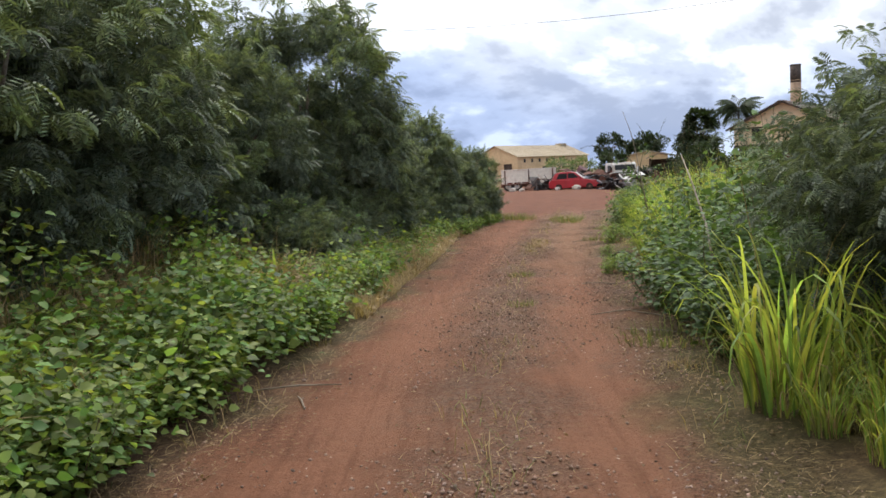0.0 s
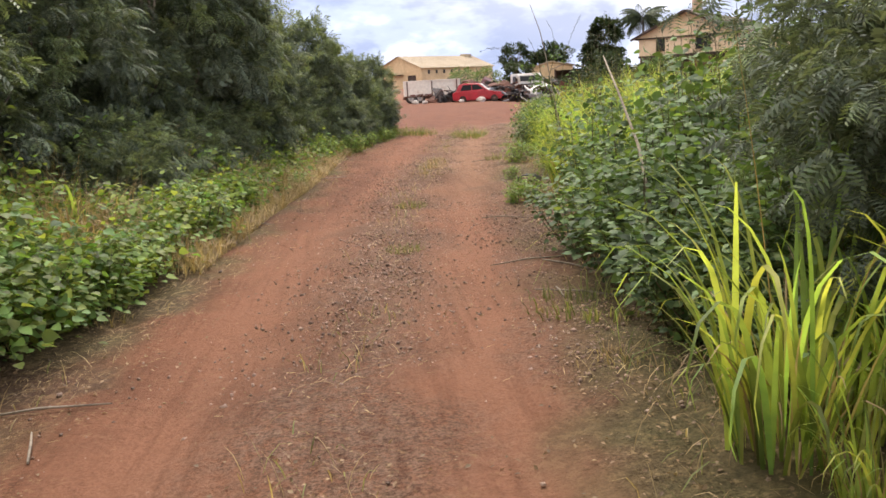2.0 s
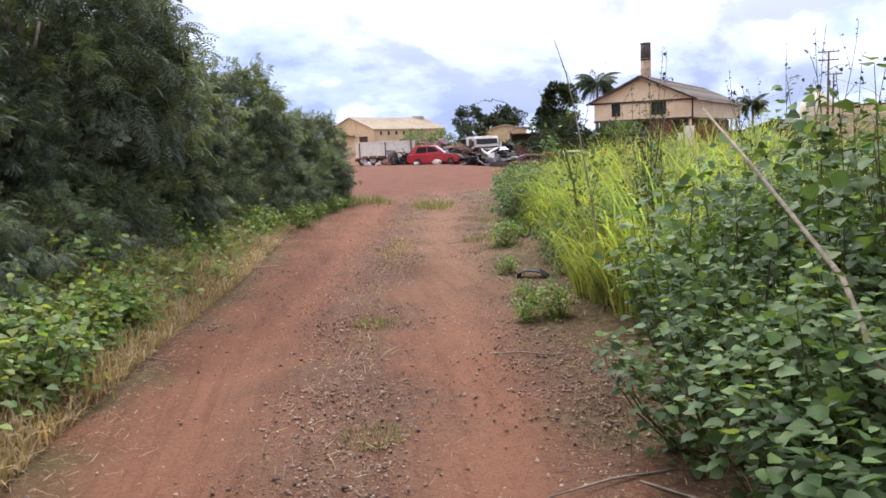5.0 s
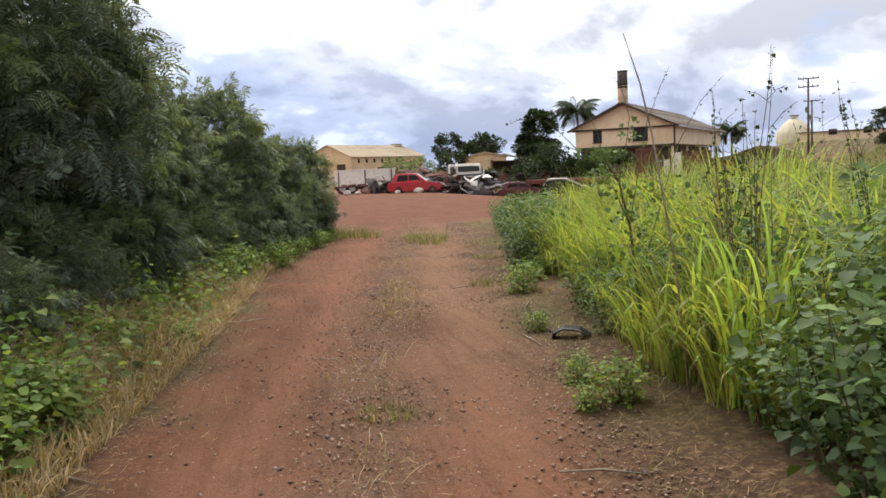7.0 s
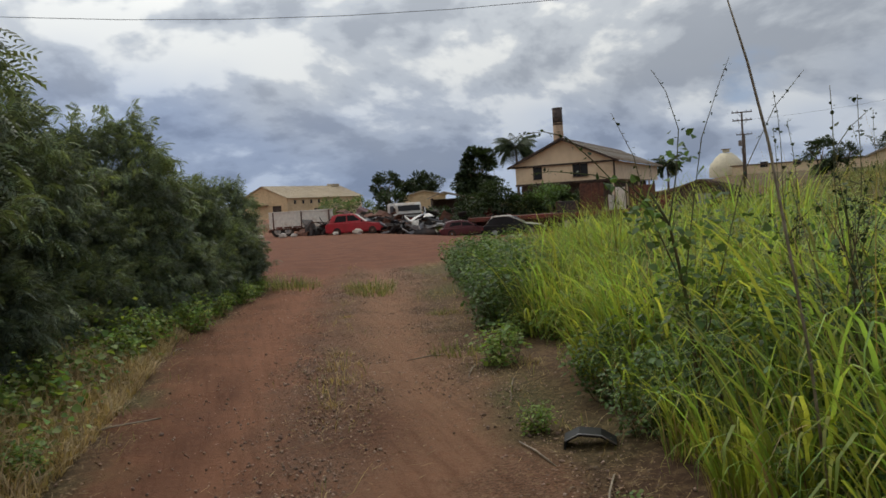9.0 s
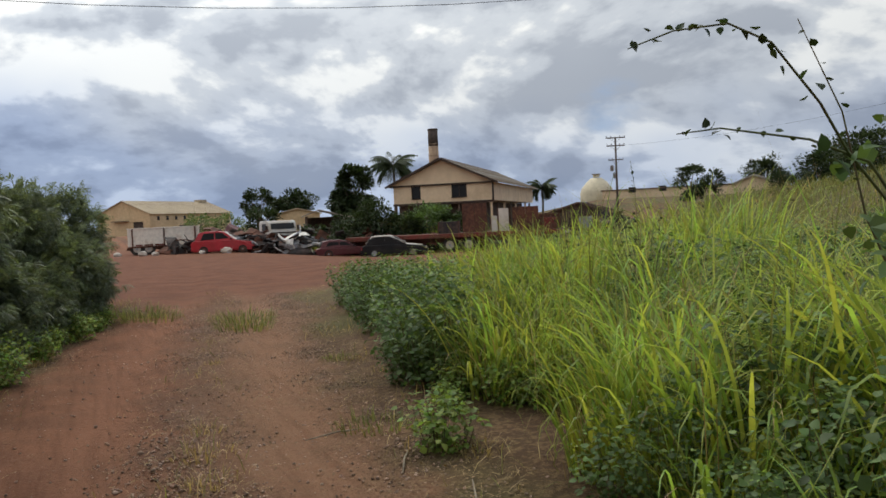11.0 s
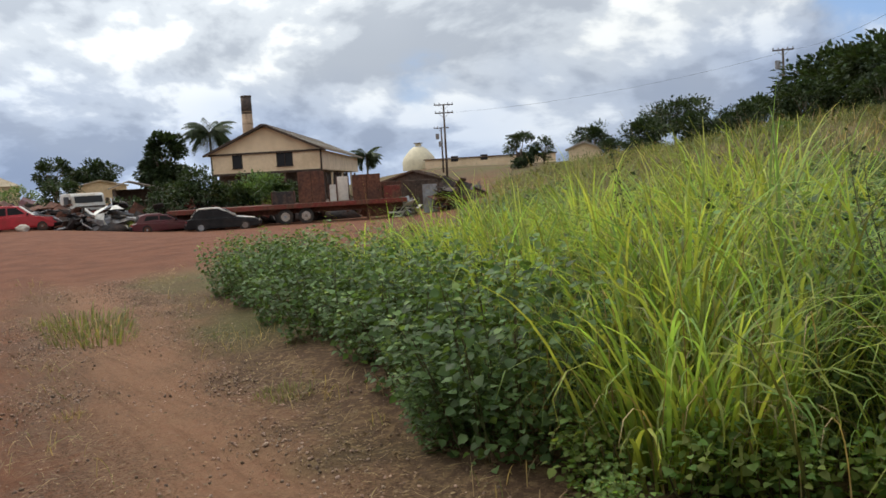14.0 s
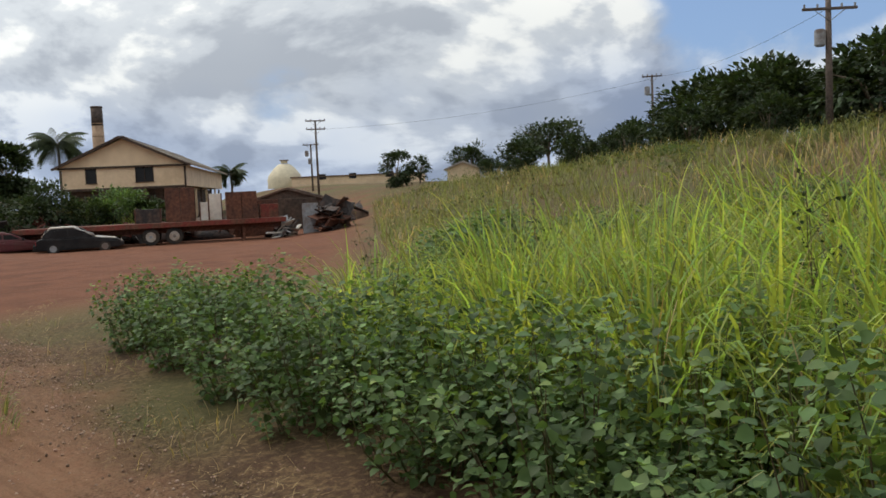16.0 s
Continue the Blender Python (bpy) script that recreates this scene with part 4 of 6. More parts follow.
    place(straw, [(-1.8, 9.2, 1.05), (-2.05, 9.6, 1.15), (-2.3, 10.3, 1.15), (-2.9, 9.2, 1.1), (-3.3, 8.2, 1.15), (-1.6, 10.2, 0.9), (-3.0, 7.3, 1.0), (-3.5, 6.2, 1.1), (-2.5, 9.8, 1.15), (-2.6, 8.4, 1.0), (-3.8, 7.4, 1.15), (-2.15, 9.1, 1.1), (-1.95, 9.9, 1.1), (-1.3, 12.6, 0.9), (-1.2, 13.6, 0.8), (-1.1, 14.6, 0.75), (-2.3, 11.2, 0.95), (-2.9, 12.2, 1.0), (-2.0, 12.4, 0.85), (-2.6, 13.2, 0.95), (-3.0, 10.4, 0.9), (-1.7, 10.6, 0.75), (-1.5, 14.3, 0.7), (-1.2, 15.4, 0.6), (-2.6, 8.9, 0.75), (-1.0, 16.8, 0.6), (-0.5, 18.6, 0.5)], rng)
    # the field beyond
    for name, mat, n, x0, x1, y0, y1, low, high, wide, text in (
            ("grass_field", GRASS_GREEN, 15000, 4.6, 17, 6, 31, 0.8, 1.5, 0.022, "tall bright green grass field on the open side"),
            ("dull_grass_field", GRASS_DULL, 15000, 4.4, 22, 4, 38, 0.7, 1.45, 0.018, "tall dull green grass field climbing the bank"),
            ("dry_grass_field", STRAW, 5500, 4.4, 24, 4, 40, 0.6, 1.5, 0.010, "dry stalks among the tall grass")):
        x, y = rng.uniform(x0, x1, n), rng.uniform(y0, y1, n)
        x = x0 + (x - x0) * rng.uniform(0.25, 1.0, n)
        # blades gather round the crowns of their tussocks
        cx, cy = np.round(x / 0.55) * 0.55, np.round(y / 0.55) * 0.55
        cx, cy = cx + 0.22 * np.sin(cx * 91.7 + cy * 37.1), cy + 0.22 * np.sin(cx * 17.3 + cy * 71.9)
        x, y = x + (cx - x) * 0.55, y + (cy - y) * 0.55
        edge = np.interp(y, TRACK_Y, TRACK_RIGHT) + 0.55 + 1.3 * smooth((y - 18) / 4) + np.maximum(y - 24, 0) * 0.75
        lump = np.array([noise.noise(Vector((a * 0.45, b * 0.45, 21))) for a, b in zip(x, y)])
        keep = (x > edge) & (lump + rng.normal(size=n) * 0.15 > (0.12 if name == "grass_field" else -0.15))
        x, y, lump = x[keep], y[keep], lump[keep]
        k = len(x)
        h = rng.uniform(low, high, k) * (0.85 + 0.75 * lump) * np.interp(y, [6, 16, 20, 30, 40], [1.3, 1.22, 1.0, 0.75, 0.6])
        me = np_mesh(name, *blades(np.stack([x, y, land(x, y) - 0.03], 1), rng.uniform(0, 6.28, k), h, wide * rng.uniform(0.6, 1.2, k), rng.uniform(0.0, 0.35, k), rng.uniform(0.3, 3.8, k), 8, 3.2))
        tagged(mesh_part(name, me, mat, None, text), category="grass", kind="stuff")
    # shrubs and thicker clumps in the gaps of the field
    count = 0
    while count < 46:
        x, y = rng.uniform(5.5, 21), rng.uniform(13, 33)
        edge = np.interp(y, TRACK_Y, TRACK_RIGHT) + 2.0 + 1.5 * smooth((y - 18) / 4) + max(y - 24, 0) * 0.8
        gap = noise.noise(Vector((x * 0.45, y * 0.45, 21)))
        if x < edge or gap > -0.05:
            continue
        k = rng.uniform(0.75, 1.2)
        ob = copy_thing(field_shrub, pose(x, y, rise(x, y), 0, 0, rng.uniform(0, 360)) @ Matrix.Diagonal((k * 1.3, k * 1.3, k, 1)))
        tagged(ob, "dark green leafy shrub standing in tall grass", "shrub", "shrubs in the grass field")
        count += 1
    # the bank's far grass
    n = 46000
    x, y = rng.uniform(9, 60, n), rng.uniform(0, 66, n)
    keep = x > 10 + np.maximum(y - 27, 0) * 0.85
    x, y = x[keep], y[keep]
    lump = np.array([noise.fractal(Vector((a * 0.16, b * 0.16, 2)), 0.7, 2.0, 4) for a, b in zip(x, y)])
    k = len(x)
    at = np.stack([x, y, land(x, y) - 0.05], 1)
    tone = lump + rng.normal(size=k) * 0.16
    for name, mat, pick, text in (("bank_grass", GRASS_DULL, (tone < 0.42) & ((tone > -0.55) | (x < 24)), "rank dull green grass on the bank"), ("dry_bank_grass", STRAW, tone >= 0.42, "dry tan grass on the bank"),
                                  ("bank_brush", HILL_LEAF, (tone <= -0.55) & (x >= 24), "low dark brush on the bank")):
        q = int(pick.sum())
        if mat is HILL_LEAF:
            p = np.repeat(at[pick], 6, 0) + rng.normal(size=(q * 6, 3)) * np.array([0.3, 0.3, 0.25]) + np.array([0, 0, 0.5])
            me = np_mesh(name, *scatter(POINT_V, POINT_F, p, along(rng.normal(size=p.shape), rng), rng.uniform(0.08, 0.2, len(p))))
        else:
            me = np_mesh(name, *blades(at[pick], rng.uniform(0, 6.28, q), rng.uniform(0.35, 1.1, q) * (1 + 0.5 * np.clip(lump[pick], -0.5, 0.6)), rng.uniform(0.02, 0.045, q), rng.uniform(0, 0.5, q), rng.uniform(0.2, 2.0, q), 3))
        tagged(mesh_part(name, me, mat, None, text), category="grass" if mat is not HILL_LEAF else "brush", kind="stuff")


build_grass()


# ---------------------------------------------------------------- trees and palms in the distance
def far_tree(label, height, radius, low, leaves, leaf, seed, mat=FAR_LEAF, flat=0.8, name="tree", group="", clumps=26, fine=0.33):
    """Trunk, forking limbs and a crown of many leaf clumps between low and height."""
    rng = np.random.default_rng(seed)
    root = thing(name, label, "tree" if name == "tree" else "bush", Matrix(), group)
    part("trunk", tube([(0, 0, -0.3), (0.05, 0.03, low * 0.6), (0.02, -0.05, (low + height) * 0.5)], [0.05 * height ** 0.8, 0.04 * height ** 0.8, 0.02 * height ** 0.8], 8), BARK, root)
    mid, rz = (low + height) / 2, (height - low) / 2
    for k in range(6):
        a = k * 1.05 + rng.uniform(-0.3, 0.3)
        r = radius * rng.uniform(0.5, 0.85)
        part("limb", tube([(0, 0, low * 0.8), (math.cos(a) * r * 0.4, math.sin(a) * r * 0.4, mid), (math.cos(a) * r, math.sin(a) * r, mid + rz * rng.uniform(0.1, 0.5))],
                          [0.02 * height ** 0.8, 0.014 * height ** 0.8, 0.006 * height ** 0.8], 6), BARK, root)
    at, way = crown_points(rng, clumps, leaves // clumps, radius * 0.86, rz * flat, mid, radius * fine, 0.1)
    mesh_part("crown", np_mesh("crown", *scatter(POINT_V, POINT_F, at, along(way, rng), rng.uniform(0.6, 1.3, len(at)) * leaf)), mat, root)
    return root


def stand(ob, x, y, turn=0.0, s=1.0, drop=0.05):
    ob.matrix_world = pose(x, y, rise(x, y) - drop, 0, 0, turn) @ Matrix.Scale(s, 4)
    return ob


stand(far_tree("dense dark round tree beside the gabled house", 8.9, 2.9, 1.6, 7000, 0.46, 61, clumps=44, flat=0.9), 32.7, 112)
stand(far_tree("airy dark tree behind the wrecks", 6.6, 2.2, 1.6, 2400, 0.32, 62, fine=0.26, clumps=30), 21.4, 114.8)
stand(far_tree("low dark bush under the airy tree", 4.0, 2.4, 0.3, 1800, 0.36, 68, name="bush"), 20.6, 108)
stand(far_tree("wide flat-crowned dark tree in the distance", 6.9, 3.9, 3.0, 4200, 0.42, 63, flat=0.75), 33.3, 148)
stand(far_tree("round dark tree on the rise", 3.6, 1.8, 0.1, 3000, 0.24, 64, flat=0.95), 55.8, 77.1)
stand(far_tree("small dark bush on the rise", 2.8, 1.2, 0.3, 900, 0.24, 69, name="bush"), 57.6, 75.8)
for px, py, hh, rr, sd in ((12.4, 101, 3.2, 1.5, 65), (15.6, 100.5, 3.4, 1.4, 66), (14.0, 103, 2.9, 1.5, 67)):
    stand(far_tree("pale green bush in front of the cream warehouse", hh + 0.2, rr, 0.3, 900, 0.25, sd, PALE_LEAF, name="bush", group="pale bushes", fine=0.4), px, py)
for px, py, hh, rr, sd in ((20.2, 67.8, 3.0, 1.9, 71), (22.0, 67.3, 2.8, 1.6, 72), (18.6, 69.5, 2.4, 1.3, 73), (24.6, 69.0, 3.0, 1.6, 75), (26.8, 68.4, 2.6, 1.5, 76), (17.0, 71.5, 2.4, 1.2, 77)):
    stand(far_tree("leafy green bush grown over scrap metal", hh, rr, 0.2, 1500, 0.24, sd, HILL_LEAF if sd == 72 else FAR_LEAF, name="bush", group="bushes in the scrap yard"), px, py)
for px, py, hh, rr, sd in ((24.0, 66.5, 3.3, 1.9, 141), (20.1, 67.5, 3.7, 2.2, 142), (21.9, 66.1, 2.6, 1.6, 143), (25.7, 67.3, 2.6, 1.5, 144), (18.7, 67.1, 3.0, 1.8, 145)):
    stand(far_tree("green bush heaped over scrap before the house", hh, rr, 0.1, 3600, 0.2, sd, SHRUB_LEAF if sd == 141 else FAR_LEAF, 0.95, "bush", "bushes in the scrap yard", 30, 0.36), px, py)
grown = grass_clump(74, 300, 2.4, 1.0, 0.9, label="tall green grass growing through scrap metal", stalks=8)
place(grown, [(23.3, 66.2, 1.0), (24.4, 65.8, 0.9), (15.6, 65.0, 0.4)], np.random.default_rng(3))


def hill_trees():
    """The dark trees along the crest of the bank."""
    rng = np.random.default_rng(77)
    label = "dark spreading tree on the crest of the bank"
    models = [far_tree(label, 5.0, 3.4, 0.7, 3800, 0.34, 81, FAR_LEAF, group="trees on the crest", clumps=34),
              far_tree(label, 4.4, 3.0, 0.5, 3200, 0.34, 82, FAR_LEAF, group="trees on the crest", clumps=30),
              far_tree("dark umbrella-shaped tree on the crest of the bank", 5.6, 4.2, 2.4, 3000, 0.34, 83, FAR_LEAF, 0.6, group="trees on the crest", clumps=30)]
    spots = [(0, 58.0, 69.5, 0.62), (1, 62.5, 67.5, 0.85), (0, 65.5, 63.5, 0.85), (0, 64.0, 59.5, 0.8), (1, 59.5, 53.5, 0.95), (0, 57.5, 48.5, 1.08), (1, 55.0, 45.0, 1.18), (0, 53.5, 41.5, 1.05),
             (1, 50.5, 38.6, 1.1), (0, 49.5, 35.5, 1.05), (1, 47.5, 32.0, 1.05), (0, 47.0, 28.5, 1.12), (1, 46.0, 24.5, 1.15), (0, 45.5, 20.5, 1.2), (1, 60.5, 57.0, 0.8), (0, 53.0, 34.0, 1.2), (0, 52.0, 28.0, 1.2), (1, 47.0, 15.0, 1.3), (0, 49.0, 9.0, 1.3),
             (2, 70.0, 70.0, 0.9), (1, 52.0, 62.0, 0.42), (0, 50.0, 58.0, 0.42), (1, 46.5, 50.0, 0.5), (0, 44.5, 45.0, 0.5), (1, 42.0, 39.5, 0.48), (1, 40.0, 34.5, 0.42)]
    used = set()
    for k, x, y, s in spots:
        s = s * (1 + 0.38 * smooth((56 - y) / 14))
        m = pose(x, y, rise(x, y) - 0.1, 0, 0, rng.uniform(0, 360)) @ Matrix.Diagonal((s, s, s * rng.uniform(0.9, 1.15), 1))
        if k in used:
            copy_thing(models[k], m)
        else:
            models[k].matrix_world = m
            used.add(k)


hill_trees()


def bank_bushes():
    """The tangle of olive bushes that covers the upper bank."""
    rng = np.random.default_rng(78)
    label = "olive-green tangled bush on the grassy bank"
    models = [far_tree(label, 1.3, 1.6, 0.0, 3600, 0.09, 84, HILL_LEAF, 0.95, "bush", "brush on the bank", 26, 0.36),
              far_tree(label, 1.0, 1.3, 0.0, 3000, 0.085, 85, SHRUB_LEAF, 0.95, "bush", "brush on the bank", 24, 0.36)]
    used = set()
    for k in range(64):
        y = rng.uniform(18, 62)
        x = 25 + 0.62 * (y - 22) + rng.uniform(0, 1) ** 0.7 * 18
        s = rng.uniform(0.5, 0.85)
        i = int(rng.uniform() < 0.4)
        m = pose(x, y, rise(x, y) - 0.1, 0, 0, rng.uniform(0, 360)) @ Matrix.Diagonal((s * rng.uniform(1, 1.5), s, s * rng.uniform(0.75, 1.1), 1))
        if i in used:
            copy_thing(models[i], m)
        else:
            models[i].matrix_world = m
            used.add(i)


bank_bushes()


def palm(label, height, reach, seed):
    rng = np.random.default_rng(seed)
    root = thing("palm_tree", label, "palm", Matrix(), "palms by the house")
    part("trunk", tube([(0, 0, -0.2), (0.1, 0, height * 0.5), (0.05, 0.05, height)], [0.19, 0.14, 0.12], 10), BARK, root)
    for k in range(32):
        a = k * 2.4 + rng.uniform(-0.2, 0.2)
        lift = rng.uniform(-0.6, 1.4)
        size = reach * rng.uniform(0.85, 1.1)
        v, pts = [], []
        for i in range(15):
            s = (i + 1) / 15
            tilt = lift - 1.5 * s
            p = pts[-1] + Vector((math.cos(tilt), 0, math.sin(tilt))) * size / 15 if pts else Vector((0.1, 0, 0))
            pts.append(p)
        faces, n = [], 0
        for i, p in enumerate(pts[2:]):
            long = 1.0 * math.sin(math.pi * min(0.25 + i / 16, 0.95)) * reach / 2.4
            for side in (-1, 1):
                v += [p, p + Vector((0.24, side * 0.01, 0)), p + Vector((0.30, side * long * 0.75, -0.75 * long))]
                faces.append((n, n + 1, n + 2))
                n += 3
        turn = Matrix.Translation((0.05, 0.05, height)) @ Matrix.Rotation(a, 4, "Z")
        fr = mesh_part("frond", np_mesh("frond", np.array([tuple(turn @ q) for q in v]), faces), PALM_LEAF, root)
        part("rib", tube([turn @ q for q in pts[::4]], 0.02, 4), STEM, fr)
    return root


stand(palm("tall dark palm behind the gabled house", 8.4, 3.2, 91), 35.75, 105.6)
stand(palm("small palm behind the house's far end", 4.6, 2.4, 92), 63.0, 118)


# ---------------------------------------------------------------- buildings
def gable_roof(length, half, eave, peak, thick, over, ribs, mat, root, name="roof"):
    """Two sloping sheets with raised ribs; x across the gable, y along the ridge, from y = -over on."""
    for side in (-1, 1):
        slope = math.hypot(half, peak - eave)
        tilt = math.atan2(peak - eave, half)
        lay = Matrix.Translation((0, 0, peak)) @ Matrix.Diagonal((side, 1, 1, 1)) @ Matrix.Rotation(tilt, 4, "Y")
        sheet = part(name, box(slope, length + 2 * over, thick, lay @ Matrix.Translation((slope / 2, length / 2, thick / 2))), mat, root)
        first = None
        for k in range(ribs):
            y = -over + (k + 0.5) * (length + 2 * over) / ribs
            if first is None:
                first = rib = part("rib", box(slope, 0.06, 0.05, lay @ Matrix.Translation((slope / 2, 0, thick + 0.027))), mat, sheet)
            else:
                rib = new("rib", first.data)
                rib.parent = sheet
            rib.location = (0, y, 0)


def gabled_house():
    x0, y0 = 34.95, 89.4
    root = thing("house", "weathered beige two-storey gabled house with rusty roof", "house", pose(x0, y0, rise(x0, y0) - 0.1, 0, 0, -36.3))
    floor, eave, peak, half, long = 3.75, 5.6, 8.1, 5.1, 33.0
    # upper walls: front panels between windows, sides, back
    t = 0.18
    openings = [(-2.75, 0.95), (1.7, 1.55)]
    xs = [-half] + [v for c, w in openings for v in (c - w / 2, c + w / 2)] + [half]
    pieces = [box(b - a, t, eave - floor, Matrix.Translation(((a + b) / 2, t / 2, (eave + floor) / 2))) for a, b in zip(xs[::2], xs[1::2])]
    for c, w in openings:
        pieces.append(box(w, t, 0.45, Matrix.Translation((c, t / 2, floor + 0.225))))
    part("front_wall", join(*pieces), BEIGE, root)
    for side in (-1, 1):
        part("side_wall", box(t, long - 2 * t, eave - floor, Matrix.Translation((side * (half - t / 2), long / 2, (eave + floor) / 2))), BEIGE, root)
    part("back_wall", box(2 * half, t, eave - floor, Matrix.Translation((0, long - t / 2, (eave + floor) / 2))), BEIGE, root)
    part("gable", slab([(-half - 0.25, eave + 0.03), (half + 0.25, eave + 0.03), (0, peak - 0.12)], 0.2, m=Matrix.Translation((0, -0.02, 0))), BEIGE_TRIM, root, "plain beige boarded gable")
    part("eave_band", box(2 * half + 0.6, 0.12, 0.16, Matrix.Translation((0, -0.16, eave - 0.03))), DARK_TRIM, root, "dark wooden band")
    part("floor_beam", box(2 * half + 0.1, 0.16, 0.22, Matrix.Translation((0, -0.03, floor - 0.06))), DARK_TRIM, root)
    for c, w in openings:
        win = part("window", join(*[box(0.07, 0.1, 1.3, Matrix.Translation((c + dx, 0.05, floor + 1.1))) for dx in ((-w / 2 + 0.035, 0, w / 2 - 0.035) if w > 1.2 else (-w / 2 + 0.035, w / 2 - 0.035))]), DARK_TRIM, root, "dark-framed sash window")
        part("pane", box(w - 0.08, 0.02, 1.25, Matrix.Translation((c, 0.13, floor + 1.1))), GLASS, win)
        part("sill", box(w + 0.1, 0.2, 0.06, Matrix.Translation((c, -0.04, floor + 0.46))), DARK_TRIM, win)
    gable_roof(long, half + 0.65, eave - 0.1, peak, 0.10, 0.7, 40, ROOF_GREY, root)
    for side in (-1, 1):
        slope = math.atan2(peak - eave + 0.1, half + 0.55)
        bm = box(math.hypot(half + 0.65, peak - eave + 0.1), 0.14, 0.2, Matrix.Translation((math.hypot(half + 0.65, peak - eave + 0.1) / 2, -0.78, 0.02)))
        bmesh.ops.transform(bm, matrix=Matrix.Translation((0, 0, peak)) @ Matrix.Diagonal((side, 1, 1, 1)) @ Matrix.Rotation(slope, 4, "Y"), verts=bm.verts)
        part("barge_board", bm, DARK_TRIM, root)
        part("rusty_roof_edge", box(0.5, long + 1.2, 0.05, Matrix.Translation((side * 0.35, long / 2, peak + 0.02)) @ Matrix.Rotation(side * slope, 4, "Y")), ROOF_DARK, root)
    # the open lower storey: posts, boards set back; its shade is put into their dark brown
    part("lower_wall", box(2 * half - 1.0, 0.15, floor - 0.1, Matrix.Translation((-0.4, 1.6, floor / 2 - 0.05))), SHADOW_WOOD, root, "brown lower wall with shade in its colour")
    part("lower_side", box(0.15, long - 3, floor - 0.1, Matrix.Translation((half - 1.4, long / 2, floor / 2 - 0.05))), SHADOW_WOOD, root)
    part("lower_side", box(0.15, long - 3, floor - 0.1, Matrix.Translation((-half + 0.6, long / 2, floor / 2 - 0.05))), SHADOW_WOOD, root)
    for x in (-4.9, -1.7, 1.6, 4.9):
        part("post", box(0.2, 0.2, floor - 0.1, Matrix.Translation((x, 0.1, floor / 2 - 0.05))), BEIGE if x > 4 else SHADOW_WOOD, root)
    for k in range(7):
        part("post", box(0.2, 0.2, floor - 0.1, Matrix.Translation((4.88, 4.2 + k * 4.4, floor / 2 - 0.05))), BEIGE if k % 2 else SHADOW_WOOD, root)
    part("corner_board", box(0.16, 0.16, eave - floor, Matrix.Translation((half + 0.03, -0.03, (eave + floor) / 2))), DARK_TRIM, root)


gabled_house()


def warehouse():
    x0, y0 = 7.6, 150.0
    root = thing("warehouse", "long cream warehouse with a tan metal roof", "warehouse", pose(x0, y0, rise(x0, y0) - 0.1, 0, 0, -39))
    half, eave, peak, long, t = 4.7, 3.4, 5.45, 24.0, 0.25
    part("front_wall", join(box(6.4, t, eave, Matrix.Translation((-half + 3.2, t / 2, eave / 2))), box(1.2, t, eave, Matrix.Translation((half - 0.6, t / 2, eave / 2))), box(1.8, t, 1.2, Matrix.Translation((half - 2.1, t / 2, eave - 0.6)))), CREAM, root)
    part("gable", slab([(-half, eave), (half, eave), (0, peak - 0.05)], t, m=Matrix.Translation((0, t / 2, 0))), CREAM, root)
    for side in (-1, 1):
        part("side_wall", box(t, long - t, eave, Matrix.Translation((side * (half - t / 2), long / 2 + t / 2, eave / 2))), CREAM, root)
    part("back_wall", box(2 * half - 2 * t, t, eave, Matrix.Translation((0, long - t / 2, eave / 2))), CREAM, root)
    part("door", box(1.78, 0.08, 2.18, Matrix.Translation((half - 2.1, 0.18, 1.09))), SHADOW_WOOD, root, "brown loading door")
    part("canopy", box(2.6, 0.9, 0.1, Matrix.Translation((-half + 4.4, -0.45, 2.35))), DARK_TRIM, root)
    gable_roof(long, half + 0.35, eave - 0.15, peak, 0.08, 0.3, 30, ROOF_TAN, root)
    for k in range(6):
        win = part("window", box(0.06, 0.55, 0.62, Matrix.Translation((half + 0.02, 2.2 + k * 2.4, eave - 0.75))), DARK_TRIM, root)
        part("pane", box(0.02, 0.43, 0.5, Matrix.Translation((half + 0.055, 2.2 + k * 2.4, eave - 0.75))), GLASS, win)
    part("side_door", box(0.06, 2.4, 1.3, Matrix.Translation((half + 0.02, 9, 0.85))), SHADOW_WOOD, root)
    part("ridge_vent", box(1.2, 2.2, 0.5, Matrix.Translation((0, long - 2, peak + 0.15))), ROOF_TAN, root)


warehouse()


def low_hall(name, label, x, y, turn, wide, deep, high, wall, roof, peak=0.0, openings=()):
    """A plain low building: walls, roof, openings given by place, width and height."""
    root = thing(name, label, "building", pose(x, y, rise(x, y) - 0.15, 0, 0, turn))
    part("wall", box(wide, deep, high, Matrix.Translation((0, deep / 2, high / 2))), wall, root)
    if peak:
        half = wide / 2
        part("gable", slab([(-half, high), (half, high), (0, high + peak)], deep, m=Matrix.Translation((0, deep / 2, 0))), wall, root)
        gable_roof(deep, half + 0.25, high - 0.1, high + peak + 0.03, 0.08, 0.3, 10, roof, root)
    else:
        part("roof", box(wide + 0.5, deep + 0.5, 0.18, Matrix.Translation((0, deep / 2, high + 0.09))), roof, root)
    for ox, ow, oz, oh in openings:
        win = part("window", box(ow, 0.08, oh, Matrix.Translation((ox, -0.02, oz))), DARK_TRIM, root)
        part("pane", box(ow - 0.14, 0.02, oh - 0.14, Matrix.Translation((ox, -0.065, oz))), GLASS, win)
    return root


